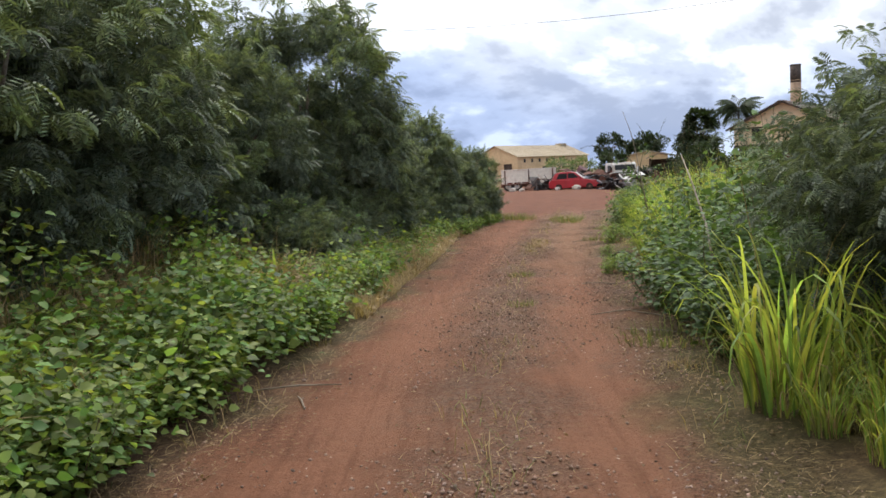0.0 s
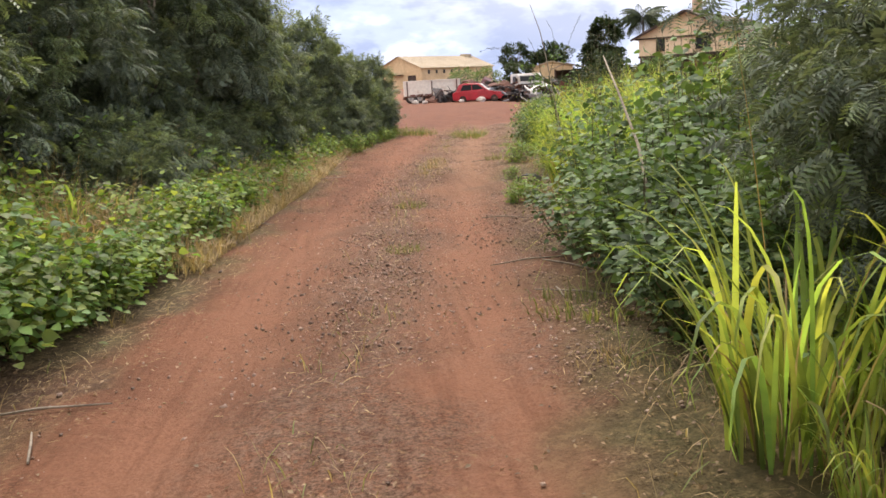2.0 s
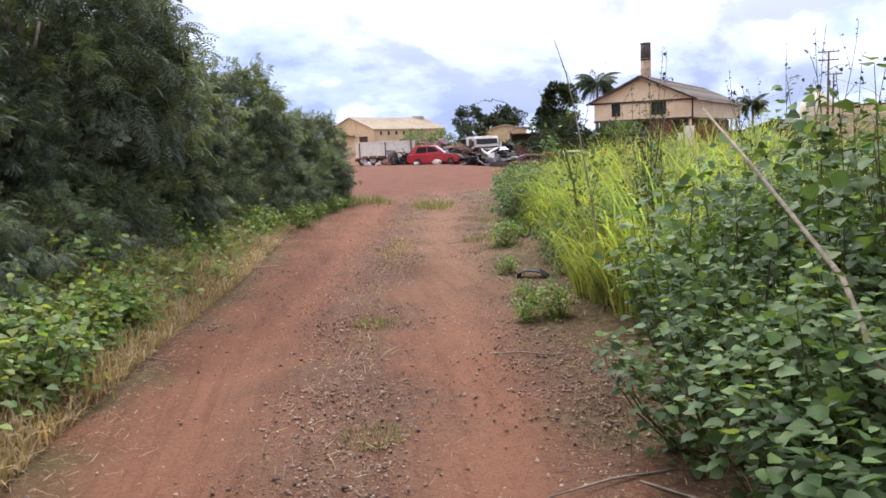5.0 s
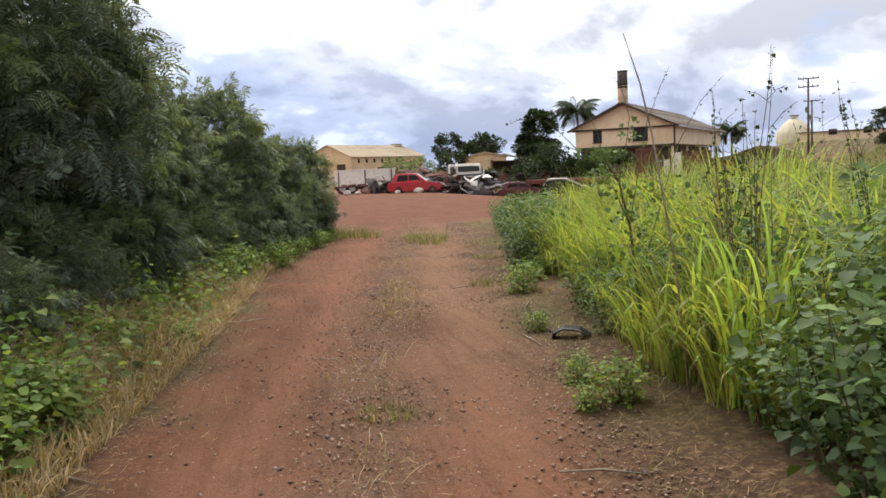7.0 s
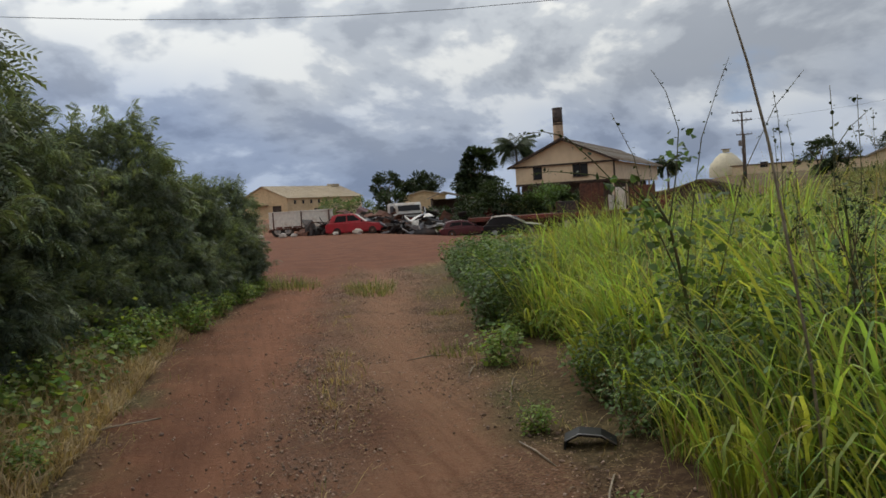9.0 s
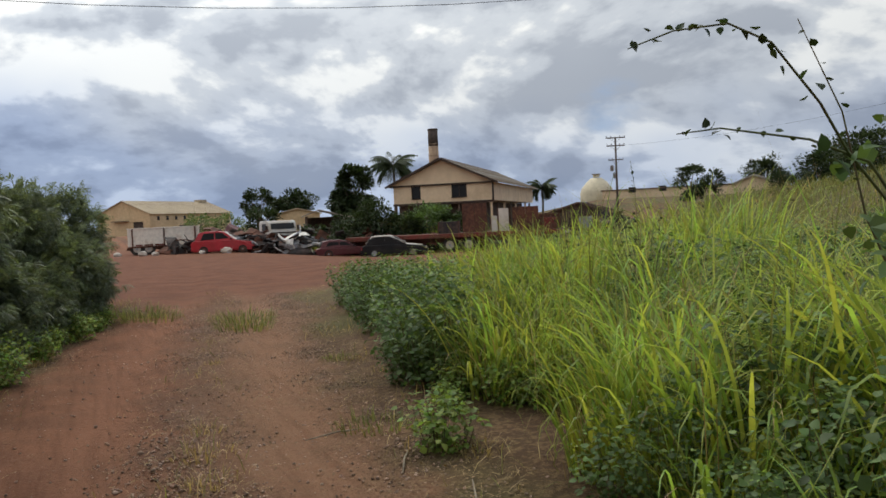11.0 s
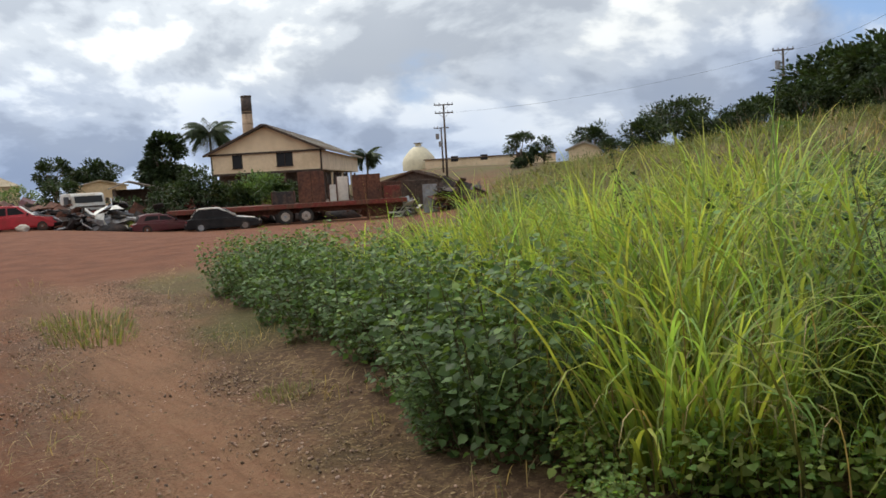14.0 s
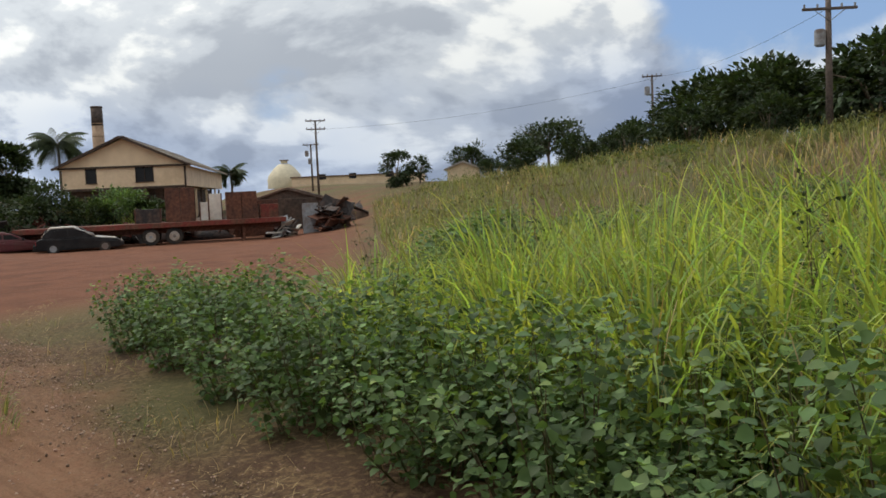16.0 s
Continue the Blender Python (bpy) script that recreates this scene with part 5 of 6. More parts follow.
low_hall("storehouse", "small cream storehouse with a tan roof", 28.0, 122.3, -12, 6.0, 8, 3.0, CREAM, ROOF_TAN, 0.6, [(1.8, 0.7, 1.8, 0.7)])
low_hall("long_shed", "long low beige building with a flat dark roof edge", 92.0, 126.0, -40, 22.0, 8, 1.5, BEIGE, ROOF_DARK, 0, [(-6, 1.2, 1.5, 0.9), (-1, 1.2, 1.5, 0.9), (5, 1.2, 1.5, 0.9)])
low_hall("hut", "small beige hut with a pale roof behind the grass", 53.0, 65.9, -50, 2.6, 3, 1.1, BEIGE, ROOF_GREY, 0.5)
low_hall("brown_shed", "brown weathered shed beside the scrap yard", 40.0, 72.5, -42, 5.0, 4, 1.9, SHADOW_WOOD, ROOF_DARK, 0.7)


def dome_tank():
    root = thing("storage_dome", "pale cream domed storage tank with a small vent on top", "tank", pose(87.8, 141, rise(87.8, 141) - 0.2))
    bm = bmesh.new()
    rings = [(0, 3.0), (1.5, 3.0), (2.3, 2.75), (3.6, 1.7), (4.2, 0.9)]
    last = None
    for z, r in rings:
        ring = [bm.verts.new((math.cos(a) * r, math.sin(a) * r, z)) for a in (2 * math.pi * k / 32 for k in range(32))]
        if last:
            for k in range(32):
                bm.faces.new((last[k], last[(k + 1) % 32], ring[(k + 1) % 32], ring[k])).smooth = True
        last = ring
    bm.faces.new(last)
    part("shell", bm, DOME_PAINT, root)
    part("vent", disc(0.6, 0.5, Matrix.Translation((0, 0, 4.55)), 16, 0.05), DOME_PAINT, root)
    part("vent_cap", disc(0.85, 0.12, Matrix.Translation((0, 0, 4.86)), 16, 0.03), ROOF_GREY, root)


dome_tank()


def smokestack():
    root = thing("smokestack", "tall tan smokestack with a soot-dark top", "chimney", pose(77.5, 191.7, rise(77.5, 191.7) - 0.2))
    base, top = 0.0, 22.3 - rise(77.5, 191.7)
    split = top - 3.9
    part("shaft", tube([(0, 0, base), (0, 0, split)], [1.35, 1.14], 20), STACK_LOW, root)
    part("dark_top", tube([(0, 0, split + 0.003), (0, 0, top)], [1.16, 1.12], 20), STACK_TOP, root, "soot-blackened top section")
    for k in range(5):
        z = 8 + k * 2.6
        part("band", tube([(0, 0, z), (0, 0, z + 0.15)], [1.35 - 0.21 * z / split + 0.03] * 2, 20), STACK_LOW, root)
    part("rim", tube([(0, 0, top - 0.3), (0, 0, top + 0.05)], [1.2, 1.2], 20), STACK_TOP, root)


smokestack()


def utility_pole(x, y, top, arms, label, box_at=None, radius=0.14, turn=0.0):
    z0 = rise(x, y)
    root = thing("utility_pole", label, "pole", pose(x, y, z0 - 0.2, 0, 0, turn), "utility poles")
    h = top - z0 + 0.2
    part("shaft", tube([(0, 0, 0), (0, 0, h)], [radius, radius * 0.68], 10), POLE_WOOD, root)
    for down, width in arms:
        arm = part("crossarm", box(width, 0.11, 0.12, Matrix.Translation((0, -radius * 0.9, h - down)), 0.015), POLE_WOOD, root)
        for k in (-0.46, -0.22, 0.22, 0.46):
            part("insulator", disc(0.05, 0.16, Matrix.Translation((k * width, -radius * 0.9, h - down + 0.14)), 8, 0.015), GREY_METAL, arm)
        for s in (-1, 1):
            part("brace", tube([(s * width * 0.28, -radius, h - down - 0.05), (0, -radius, h - down - 0.55)], 0.018, 4), GREY_METAL, root)
    if box_at:
        for dx, dz in box_at:
            part("transformer", disc(0.24, 0.75, Matrix.Translation((dx, -0.05, h - dz)), 14, 0.05), GREY_METAL, root, "grey transformer can")
    return root


utility_pole(56.2, 89.8, 9.55, [(0.08, 2.1), (0.95, 2.0)], "tall wooden utility pole with two crossarms", turn=-32)
utility_pole(67.7, 106.2, 8.3, [(0.1, 2.0)], "wooden utility pole with transformer cans", [(-0.55, 1.2), (-0.2, 2.2)], turn=-32)
utility_pole(69.4, 57.7, 11.05, [(0.15, 1.75)], "wooden utility pole with a transformer on the bank", [(-0.45, 1.4)], turn=-55)
utility_pole(41.3, 32.3, 9.5, [(0.65, 2.4)], "dark wooden utility pole close on the bank", [(-0.4, 1.9)], 0.17, -48)
utility_pole(-30.0, 42.0, 12.9, [(0.3, 2.2)], "wooden utility pole beyond the thicket", turn=10)
utility_pole(55.0, 30.7, 18.6, [(0.3, 2.2)], "tall wooden utility pole beyond the crest", turn=10)


def cable(name, label, a, b, sag, radius=0.018):
    a, b = Vector(a), Vector(b)
    pts = [a.lerp(b, s) - Vector((0, 0, sag * 4 * s * (1 - s))) for s in np.linspace(0, 1, 25)]
    ob = part(name, tube(pts, radius, 5), CABLE, None, label)
    tagged(ob, category="cable", group="overhead cables")


cable("cable", "thin black overhead cable between utility poles", (55.0, 30.7, 18.4), (-30.0, 42.0, 12.7), 7.25, 0.010)
cable("cable", "thin black overhead cable between utility poles", (69.4, 57.7, 10.7), (56.2, 89.8, 8.6), 0.8, 0.009)
cable("cable", "thin black overhead cable between utility poles", (69.4, 57.7, 10.9), (41.3, 32.3, 8.9), 0.7, 0.009)


# ---------------------------------------------------------------- wrecked vehicles and scrap
def wheel(root, x, y, r, w, rim=RIM, name="wheel"):
    m = Matrix.Translation((x, y, r)) @ Matrix.Rotation(math.pi / 2, 4, "X")
    ob = part(name, disc(r, w, m, 24, 0.04), RUBBER, root)
    part("rim", disc(r * 0.62, w + 0.02, m, 18, 0.02), rim, ob)
    part("hub", disc(r * 0.2, w + 0.05, m, 10), GREY_METAL, ob)
    return ob


def dented(bm, seed, deep=0.05):
    """Uneven knocks in a body shell."""
    bmesh.ops.subdivide_edges(bm, edges=[e for e in bm.edges if e.calc_length() > 0.5], cuts=3, use_grid_fill=True)
    for v in bm.verts:
        v.co += noise.noise_vector(v.co * 1.9 + Vector((seed, seed * 2, 0))) * deep
    return bm


def car(name, label, paint, x, y, turn, long=4.2, wide=1.66, high=1.42, roof=None, hood=None, boxy=0.0, category="car"):
    """A saloon or hatchback: x forward, body, cabin, panes, bumpers, lamps and wheels."""
    root = thing(name, label, category, pose(x, y, rise(x, y) - 0.10, 0, 0, turn))
    h, l = high, long / 2
    belt = h * 0.60
    body = [(-l, 0.32), (-l + 0.05, belt * 0.92), (-l + 0.3, belt), (l - 1.3, belt), (l - 0.25, belt * 0.86), (l, belt * 0.68), (l, 0.30), (l - 0.25, 0.22), (-l + 0.25, 0.22)]
    part("body", dented(slab(body, wide, 0.06), long), paint, root)
    back, front = -l + 0.25 + boxy * 0.0, l - 1.25
    cabin = [(back, belt - 0.03), (back + 0.28, h - 0.05), (back + 0.6, h), (front - 1.0, h), (front - 0.72, h - 0.05), (front + 0.05, belt - 0.03)]
    part("cabin", dented(slab(cabin, wide * 0.96, 0.05, 0.14, belt + 0.1), long + 3), paint, root)
    part("roof", box(front - back - 1.55, wide * 0.76, 0.035, Matrix.Translation(((back + front) / 2 - 0.2, 0, h + 0.012)), 0.012), roof or paint, root, "bleached roof" if roof else "")
    if roof:
        for s in (-1, 1):
            part("roof_rail", tube([(back + 0.05, s * wide * 0.42, belt + 0.1), (back + 0.45, s * wide * 0.40, h + 0.02), (front - 1.0, s * wide * 0.40, h + 0.03), (front - 0.1, s * wide * 0.42, belt + 0.12)], 0.045, 6), roof, root, "bleached roof edge")
    for s in (-1, 1):
        for a, b, c, d in ((back + 0.42, back + 1.2, 0.16, 0.0), (back + 1.28, front - 0.28, 0.0, 0.5)):
            v = [(a - c * 0.4, belt + 0.04), (b, belt + 0.04), (b - d, h - 0.1), (a + c, h - 0.1)]
            bm = slab(v, 0.02)
            bmesh.ops.transform(bm, matrix=Matrix.Translation((0, s * wide * 0.458, 0)), verts=bm.verts)
            part("side_window", bm, GLASS, root)
        part("mirror", box(0.1, 0.16, 0.11, Matrix.Translation((front - 0.25, s * (wide / 2 + 0.06), belt + 0.1)), 0.02), BLACK_PAINT, root)
        part("headlight", box(0.06, 0.34, 0.14, Matrix.Translation((l - 0.02, s * wide * 0.36, belt * 0.66)), 0.02), WHITE_PAINT, root)
        part("tail_light", box(0.05, 0.22, 0.2, Matrix.Translation((-l + 0.03, s * wide * 0.4, belt * 0.74)), 0.02), RED_PAINT, root)
        for wx in (-l + 0.8, l - 0.82):
            wheel(root, wx, s * (wide / 2 - 0.08), 0.30, 0.19, RUST if paint in (RED_PAINT, MAROON, DARK_JUNK) else GREY_METAL)
    tilt = math.atan2(h - belt, 0.75)
    part("windscreen", box(0.9 * math.hypot(h - belt, 0.75), wide * 0.78, 0.03, Matrix.Translation((front - 0.33, 0, (h + belt) / 2)) @ Matrix.Rotation(tilt, 4, "Y"), 0.01), WHITE_PAINT if paint is RED_PAINT else GLASS, root, "dusty windscreen")
    part("rear_window", box(0.03, wide * 0.7, (h - belt) * 0.75, Matrix.Translation((back + 0.12, 0, (h + belt) / 2)) @ Matrix.Rotation(0.5, 4, "Y"), 0.01), GLASS, root)
    part("bonnet", box(1.05, wide * 0.86, 0.03, Matrix.Translation((l - 0.78, 0, belt - 0.03)) @ Matrix.Rotation(0.12, 4, "Y"), 0.01), hood or paint, root, "bare bonnet" if hood else "")
    for e in (-1, 1):
        part("bumper", box(0.14, wide * 0.98, 0.2, Matrix.Translation((e * (l + 0.02), 0, 0.40)), 0.04), BLACK_PAINT, root)
    return root


car("hatchback", "faded red wrecked hatchback with a dark bare bonnet", RED_PAINT, 9.75, 66.6, -14, 4.0, 1.62, 1.46, hood=BLACK_PAINT)
car("saloon_car", "black wrecked saloon car with a bleached roof edge", BLACK_PAINT, 19.3, 61.2, -24, 4.0, 1.66, 1.3, roof=WHITE_PAINT, hood=WHITE_PAINT)
car("saloon_car", "dark maroon wrecked saloon car beside scrap", MAROON, 17.0, 64.2, -10, 3.9, 1.62, 1.15)
car("hatchback", "grey crushed hatchback among the wrecks", GREY_METAL, 16.7, 70.3, 8, 3.8, 1.6, 1.35)
car("saloon_car", "sooty burnt saloon car among the wrecks", DARK_JUNK, 13.0, 70.2, 5, 4.2, 1.62, 1.3)


def tipper_body():
    """A long tipper trailer with ribbed sides and a draw beam."""
    root = thing("tipper_trailer", "long chalky cream tipper trailer with rusty ribs", "trailer", pose(6.55, 72.0, rise(6.55, 72.0) - 0.02, 0, 0, -3))
    long, wide, low, high = 4.6, 2.0, 0.55, 1.72
    t = 0.08
    part("floor", box(long, wide, 0.1, Matrix.Translation((0, 0, low))), RUST, root)
    for s in (-1, 1):
        part("side_panel", box(long, t, high - low, Matrix.Translation((0, s * (wide / 2 - t / 2), (low + high) / 2 + 0.05)), 0.015), CREAM_METAL, root)
        part("end_panel", box(t, wide - 2 * t, high - low, Matrix.Translation((s * (long / 2 - t / 2), 0, (low + high) / 2 + 0.05)), 0.015), CREAM_METAL, root)
        part("top_rail", box(long + 0.06, 0.12, 0.08, Matrix.Translation((0, s * wide / 2, high + 0.06)), 0.015), CREAM_METAL, root)
        for k in range(7):
            part("rib", box(0.09, 0.07, high - low, Matrix.Translation((-long / 2 + 0.3 + k * (long - 0.6) / 6, s * (wide / 2 + 0.035), (low + high) / 2 + 0.05)), 0.012), RUST if k % 3 == 0 else CREAM_METAL, root)
        for x in (-1.75, -1.0):
            wheel(root, x, s * 0.85, 0.42, 0.24)
    part("chassis", box(long + 0.4, 0.7, 0.18, Matrix.Translation((0.1, 0, 0.42)), 0.02), RUST, root)
    part("leg", box(0.14, 0.9, 0.42, Matrix.Translation((1.9, 0, 0.2)), 0.02), RUST, root)
    part("red_stripe", box(long * 0.4, 0.02, 0.1, Matrix.Translation((-0.9, -wide / 2 - 0.012, low + 0.12))), RUST_RED, root)


tipper_body()


def truck():
    root = thing("truck", "derelict truck with a dirty white cab and dark empty windows", "truck", pose(14.9, 74.3, rise(14.9, 74.3) - 0.02, 0, 0, -78))
    # x points forward, towards the track
    wide = 2.2
    part("cab", slab([(-0.9, 0.75), (-0.9, 2.25), (-0.75, 2.4), (0.55, 2.4), (0.75, 2.25), (0.95, 1.55), (1.0, 0.75)], wide, 0.06), WHITE_PAINT, root)
    part("windscreen", box(0.03, wide * 0.84, 0.44, Matrix.Translation((0.86, 0, 1.98)) @ Matrix.Rotation(-0.24, 4, "Y"), 0.01), GLASS, root, "dark empty windscreen")
    part("wiper_panel", box(0.03, wide * 0.9, 0.1, Matrix.Translation((0.99, 0, 1.5)), 0.01), DARK_TRIM, root)
    part("grille", box(0.05, wide * 0.62, 0.36, Matrix.Translation((1.0, 0, 1.12)), 0.01), DARK_JUNK, root)
    for s in (-1, 1):
        win = part("side_window", box(0.75, 0.03, 0.58, Matrix.Translation((0.05, s * (wide / 2 + 0.005), 1.9)), 0.01), GLASS, root)
        part("handle", box(0.14, 0.04, 0.03, Matrix.Translation((-0.4, s * (wide / 2 + 0.02), 1.4))), DARK_TRIM, win)
        part("headlight", box(0.05, 0.32, 0.2, Matrix.Translation((1.01, s * 0.8, 1.02)), 0.02), GREY_METAL, root)
        part("mirror", box(0.08, 0.2, 0.36, Matrix.Translation((0.85, s * (wide / 2 + 0.16), 1.85)), 0.02), DARK_TRIM, root)
        part("chassis_rail", box(5.2, 0.12, 0.24, Matrix.Translation((-2.0, s * 0.42, 0.72)), 0.02), RUST, root)
        for x in (0.35, -3.4):
            wheel(root, x, s * 0.92, 0.46, 0.26)
    part("bumper", box(0.18, wide, 0.26, Matrix.Translation((1.05, 0, 0.66)), 0.04), DARK_JUNK, root)
    part("tray", box(3.4, 2.1, 0.14, Matrix.Translation((-2.8, 0, 0.93)), 0.02), RUST, root)


truck()


def open_shed():
    root = thing("open_shed", "open-fronted dark shed with a pale sheet roof", "shed", pose(22.5, 87.6, rise(22.5, 87.6) - 0.05, 0, 0, -12))
    for x in (-1.9, 1.9):
        for y in (0.1, 3.4):
            part("post", box(0.12, 0.12, 2.9 if x < 0 else 2.6, Matrix.Translation((x, y, 1.45 if x < 0 else 1.3))), SHADOW_WOOD, root)
    part("roof", slab([(-2.3, 2.95), (-0.8, 3.5), (2.4, 2.65), (2.4, 2.58), (-0.8, 3.42), (-2.3, 2.87)], 4.2, m=Matrix.Translation((0, 1.75, 0))), ROOF_GREY, root)
    part("back_wall", box(3.9, 0.08, 2.8, Matrix.Translation((0, 3.5, 1.4))), SHADOW_WOOD, root)
    part("side_wall", box(0.08, 3.3, 2.8, Matrix.Translation((-1.95, 1.75, 1.4))), SHADOW_WOOD, root)


open_shed()


def scrap_heap(label, x, y, rx, ry, high, seed, mats, count, turn=0.0):
    """A heap of bent sheets, bars, tyres and engine lumps that lie on one another."""
    rng = np.random.default_rng(seed)
    root = thing("scrap_heap", label, "scrap", pose(x, y, rise(x, y) - 0.05, 0, 0, turn), "scrap heaps")
    for k in range(count):
        a, r = rng.uniform(0, 6.28), math.sqrt(rng.uniform(0, 1))
        px, py = math.cos(a) * r * rx, math.sin(a) * r * ry
        z = high * (1 - r * r * 0.75) * rng.uniform(0.15, 0.85) + 0.05
        mat = mats[int(rng.integers(len(mats)))]
        kind = rng.uniform()
        m = Matrix.Translation((px, py, z)) @ Euler((rng.normal() * 0.5, rng.normal() * 0.5, rng.uniform(0, 6.28))).to_matrix().to_4x4()
        if kind < 0.45:
            bm = bmesh.new()
            w, l = rng.uniform(0.5, 1.1), rng.uniform(0.8, 1.9)
            rows = []
            for i in range(4):
                for up in (0, 0.03):
                    rows.append([bm.verts.new((l * (i / 3 - 0.5), w * (j - 0.5), up + 0.18 * math.sin(i * 1.3 + seed + k) + 0.05 * rng.normal())) for j in range(2)])
            lower, upper = rows[0::2], rows[1::2]
            for i in range(3):
                bm.faces.new((lower[i][0], lower[i + 1][0], lower[i + 1][1], lower[i][1]))
                bm.faces.new((upper[i][1], upper[i + 1][1], upper[i + 1][0], upper[i][0]))
                for j in (0, 1):
                    bm.faces.new((lower[i][j], lower[i + 1][j], upper[i + 1][j], upper[i][j]))
            for i in (0, 3):
                bm.faces.new((lower[i][0], lower[i][1], upper[i][1], upper[i][0]))
            bmesh.ops.transform(bm, matrix=m, verts=bm.verts)
            part("bent_sheet", bm, mat, root)
        elif kind < 0.7:
            l = rng.uniform(1.0, 2.6)
            part("bar", tube([m @ Vector((-l / 2, 0, 0)), m @ Vector((0, 0.06, 0.05)), m @ Vector((l / 2, 0, 0))], rng.uniform(0.025, 0.06), 6), mat, root)
        elif kind < 0.85:
            bm = bmesh.new()
            bmesh.ops.create_icosphere(bm, subdivisions=2, radius=0.3)
            for v in bm.verts:
                v.co *= 1 + 0.5 * noise.noise(v.co * 4 + Vector((k, seed, 0)))
                v.co.z *= 0.7
            bmesh.ops.transform(bm, matrix=m, verts=bm.verts)
            part("engine_block", bm, mat, root)
        else:
            ob = part("tyre", disc(0.31, 0.2, m, 20, 0.05), RUBBER, root)
            part("rim", disc(0.18, 0.21, m, 14, 0.02), RIM if k % 2 else RUST, ob)
    part("base_litter", tube([(0, 0, 0.02), (0, 0, high * 0.3), (0, 0, high * 0.55)], [max(rx, ry) * 0.8, max(rx, ry) * 0.55, 0.1], 12), DARK_JUNK, root)
    return root


scrap_heap("heap of dark bent scrap metal beside the red wreck", 12.4, 67.6, 1.2, 0.9, 1.5, 101, [DARK_JUNK, RUST, GREY_METAL], 26)
scrap_heap("heap of dark engine scrap behind the red wreck", 7.4, 68.8, 1.0, 0.7, 1.2, 102, [DARK_JUNK, DARK_JUNK, RUST], 22)
scrap_heap("heap of bent grey sheet metal and frames", 14.2, 66.0, 2.0, 0.8, 1.35, 103, [GREY_METAL, WHITE_PAINT, DARK_JUNK, GREY_METAL], 60)
scrap_heap("low heap of mixed dark scrap", 11.8, 71.8, 2.0, 1.0, 2.3, 104, [DARK_JUNK, RUST, MAROON, GREY_METAL], 40)
scrap_heap("heap of rusty brown scrap under bushes", 19.0, 66.4, 2.6, 1.0, 1.9, 105, [RUST, DARK_JUNK, RUST_RED, GREY_METAL], 44)
scrap_heap("heap of dark scrap and grey sheets", 17.6, 73.5, 2.0, 1.0, 2.6, 106, [GREY_METAL, DARK_JUNK, WHITE_PAINT, RUST], 34)
scrap_heap("tall black heap of stacked scrap", 32.0, 56.7, 0.9, 0.7, 1.9, 107, [DARK_JUNK, DARK_JUNK, RUST], 40)
scrap_heap("rusty scrap heap behind the flatbed trailer", 27.5, 63.5, 2.4, 1.2, 1.9, 108, [RUST, RUST, DARK_JUNK, SHADOW_WOOD], 46)
scrap_heap("pale broken scrap at the trailer's end", 29.6, 58.0, 0.5, 0.4, 0.7, 109, [WHITE_PAINT, DARK_JUNK, GREY_METAL], 16)
scrap_heap("sooty heap of axles and bent frames", 10.2, 70.0, 1.6, 0.8, 1.9, 111, [DARK_JUNK, RUST, GREY_METAL], 36)
scrap_heap("dark heap of crushed panels behind the saloon wrecks", 20.6, 64.4, 1.6, 0.7, 1.3, 112, [DARK_JUNK, RUST_RED, RUST], 30)
for hx, hy, hr, hh, hs in ((11.2, 68.9, 1.4, 1.7, 113), (15.4, 68.6, 1.7, 1.8, 114), (18.0, 68.0, 1.5, 1.7, 115), (21.8, 65.6, 1.6, 1.7, 116), (12.4, 65.7, 0.9, 0.6, 117), (24.6, 64.2, 1.6, 1.6, 118)):
    scrap_heap("dark tangled heap of rusty car parts", hx, hy, hr, 0.8, hh, hs, [DARK_JUNK, DARK_JUNK, RUST, BLACK_PAINT, GREY_METAL if hs % 2 else RUST_RED], 40)
scrap_heap("rusty scrap heap beyond the trailer", 35.5, 60.5, 2.0, 1.0, 1.5, 110, [RUST, SHADOW_WOOD, DARK_JUNK], 30)


def flatbed():
    x0, y0 = 23.6, 61.5
    root = thing("flatbed_trailer", "long rusty red flatbed trailer with chalky wheel rims", "trailer", pose(x0, y0, rise(x0, y0) - 0.02, 0, 0, -29.0))
    long, wide, deck = 13.8, 2.4, 1.12
    part("deck", box(long, wide, 0.14, Matrix.Translation((0, 0, deck)), 0.02), RUST, root)
    for s in (-1, 1):
        part("side_rail", box(long + 0.02, 0.12, 0.26, Matrix.Translation((0, s * (wide / 2 + 0.03), deck - 0.06)), 0.02), RUST_RED, root)
        part("main_beam", box(long - 0.4, 0.14, 0.42, Matrix.Translation((0, s * 0.5, deck - 0.28)), 0.02), RUST, root)
        for x in (-0.25, 0.95):
            wheel(root, x, s * (wide / 2 - 0.2), 0.46, 0.3)
        part("landing_leg", box(0.14, 0.14, deck - 0.1, Matrix.Translation((4.6, s * 0.8, (deck - 0.1) / 2)), 0.02), RUST, root)
    for k in range(12):
        part("cross_member", box(0.08, wide - 0.1, 0.12, Matrix.Translation((-long / 2 + 0.6 + k * 1.12, 0, deck - 0.13))), RUST, root)
    part("headboard", box(0.1, wide * 0.9, 0.5, Matrix.Translation((-long / 2 + 0.4, 0, deck - 0.35)), 0.02), RUST_RED, root)
    return root


flatbed()


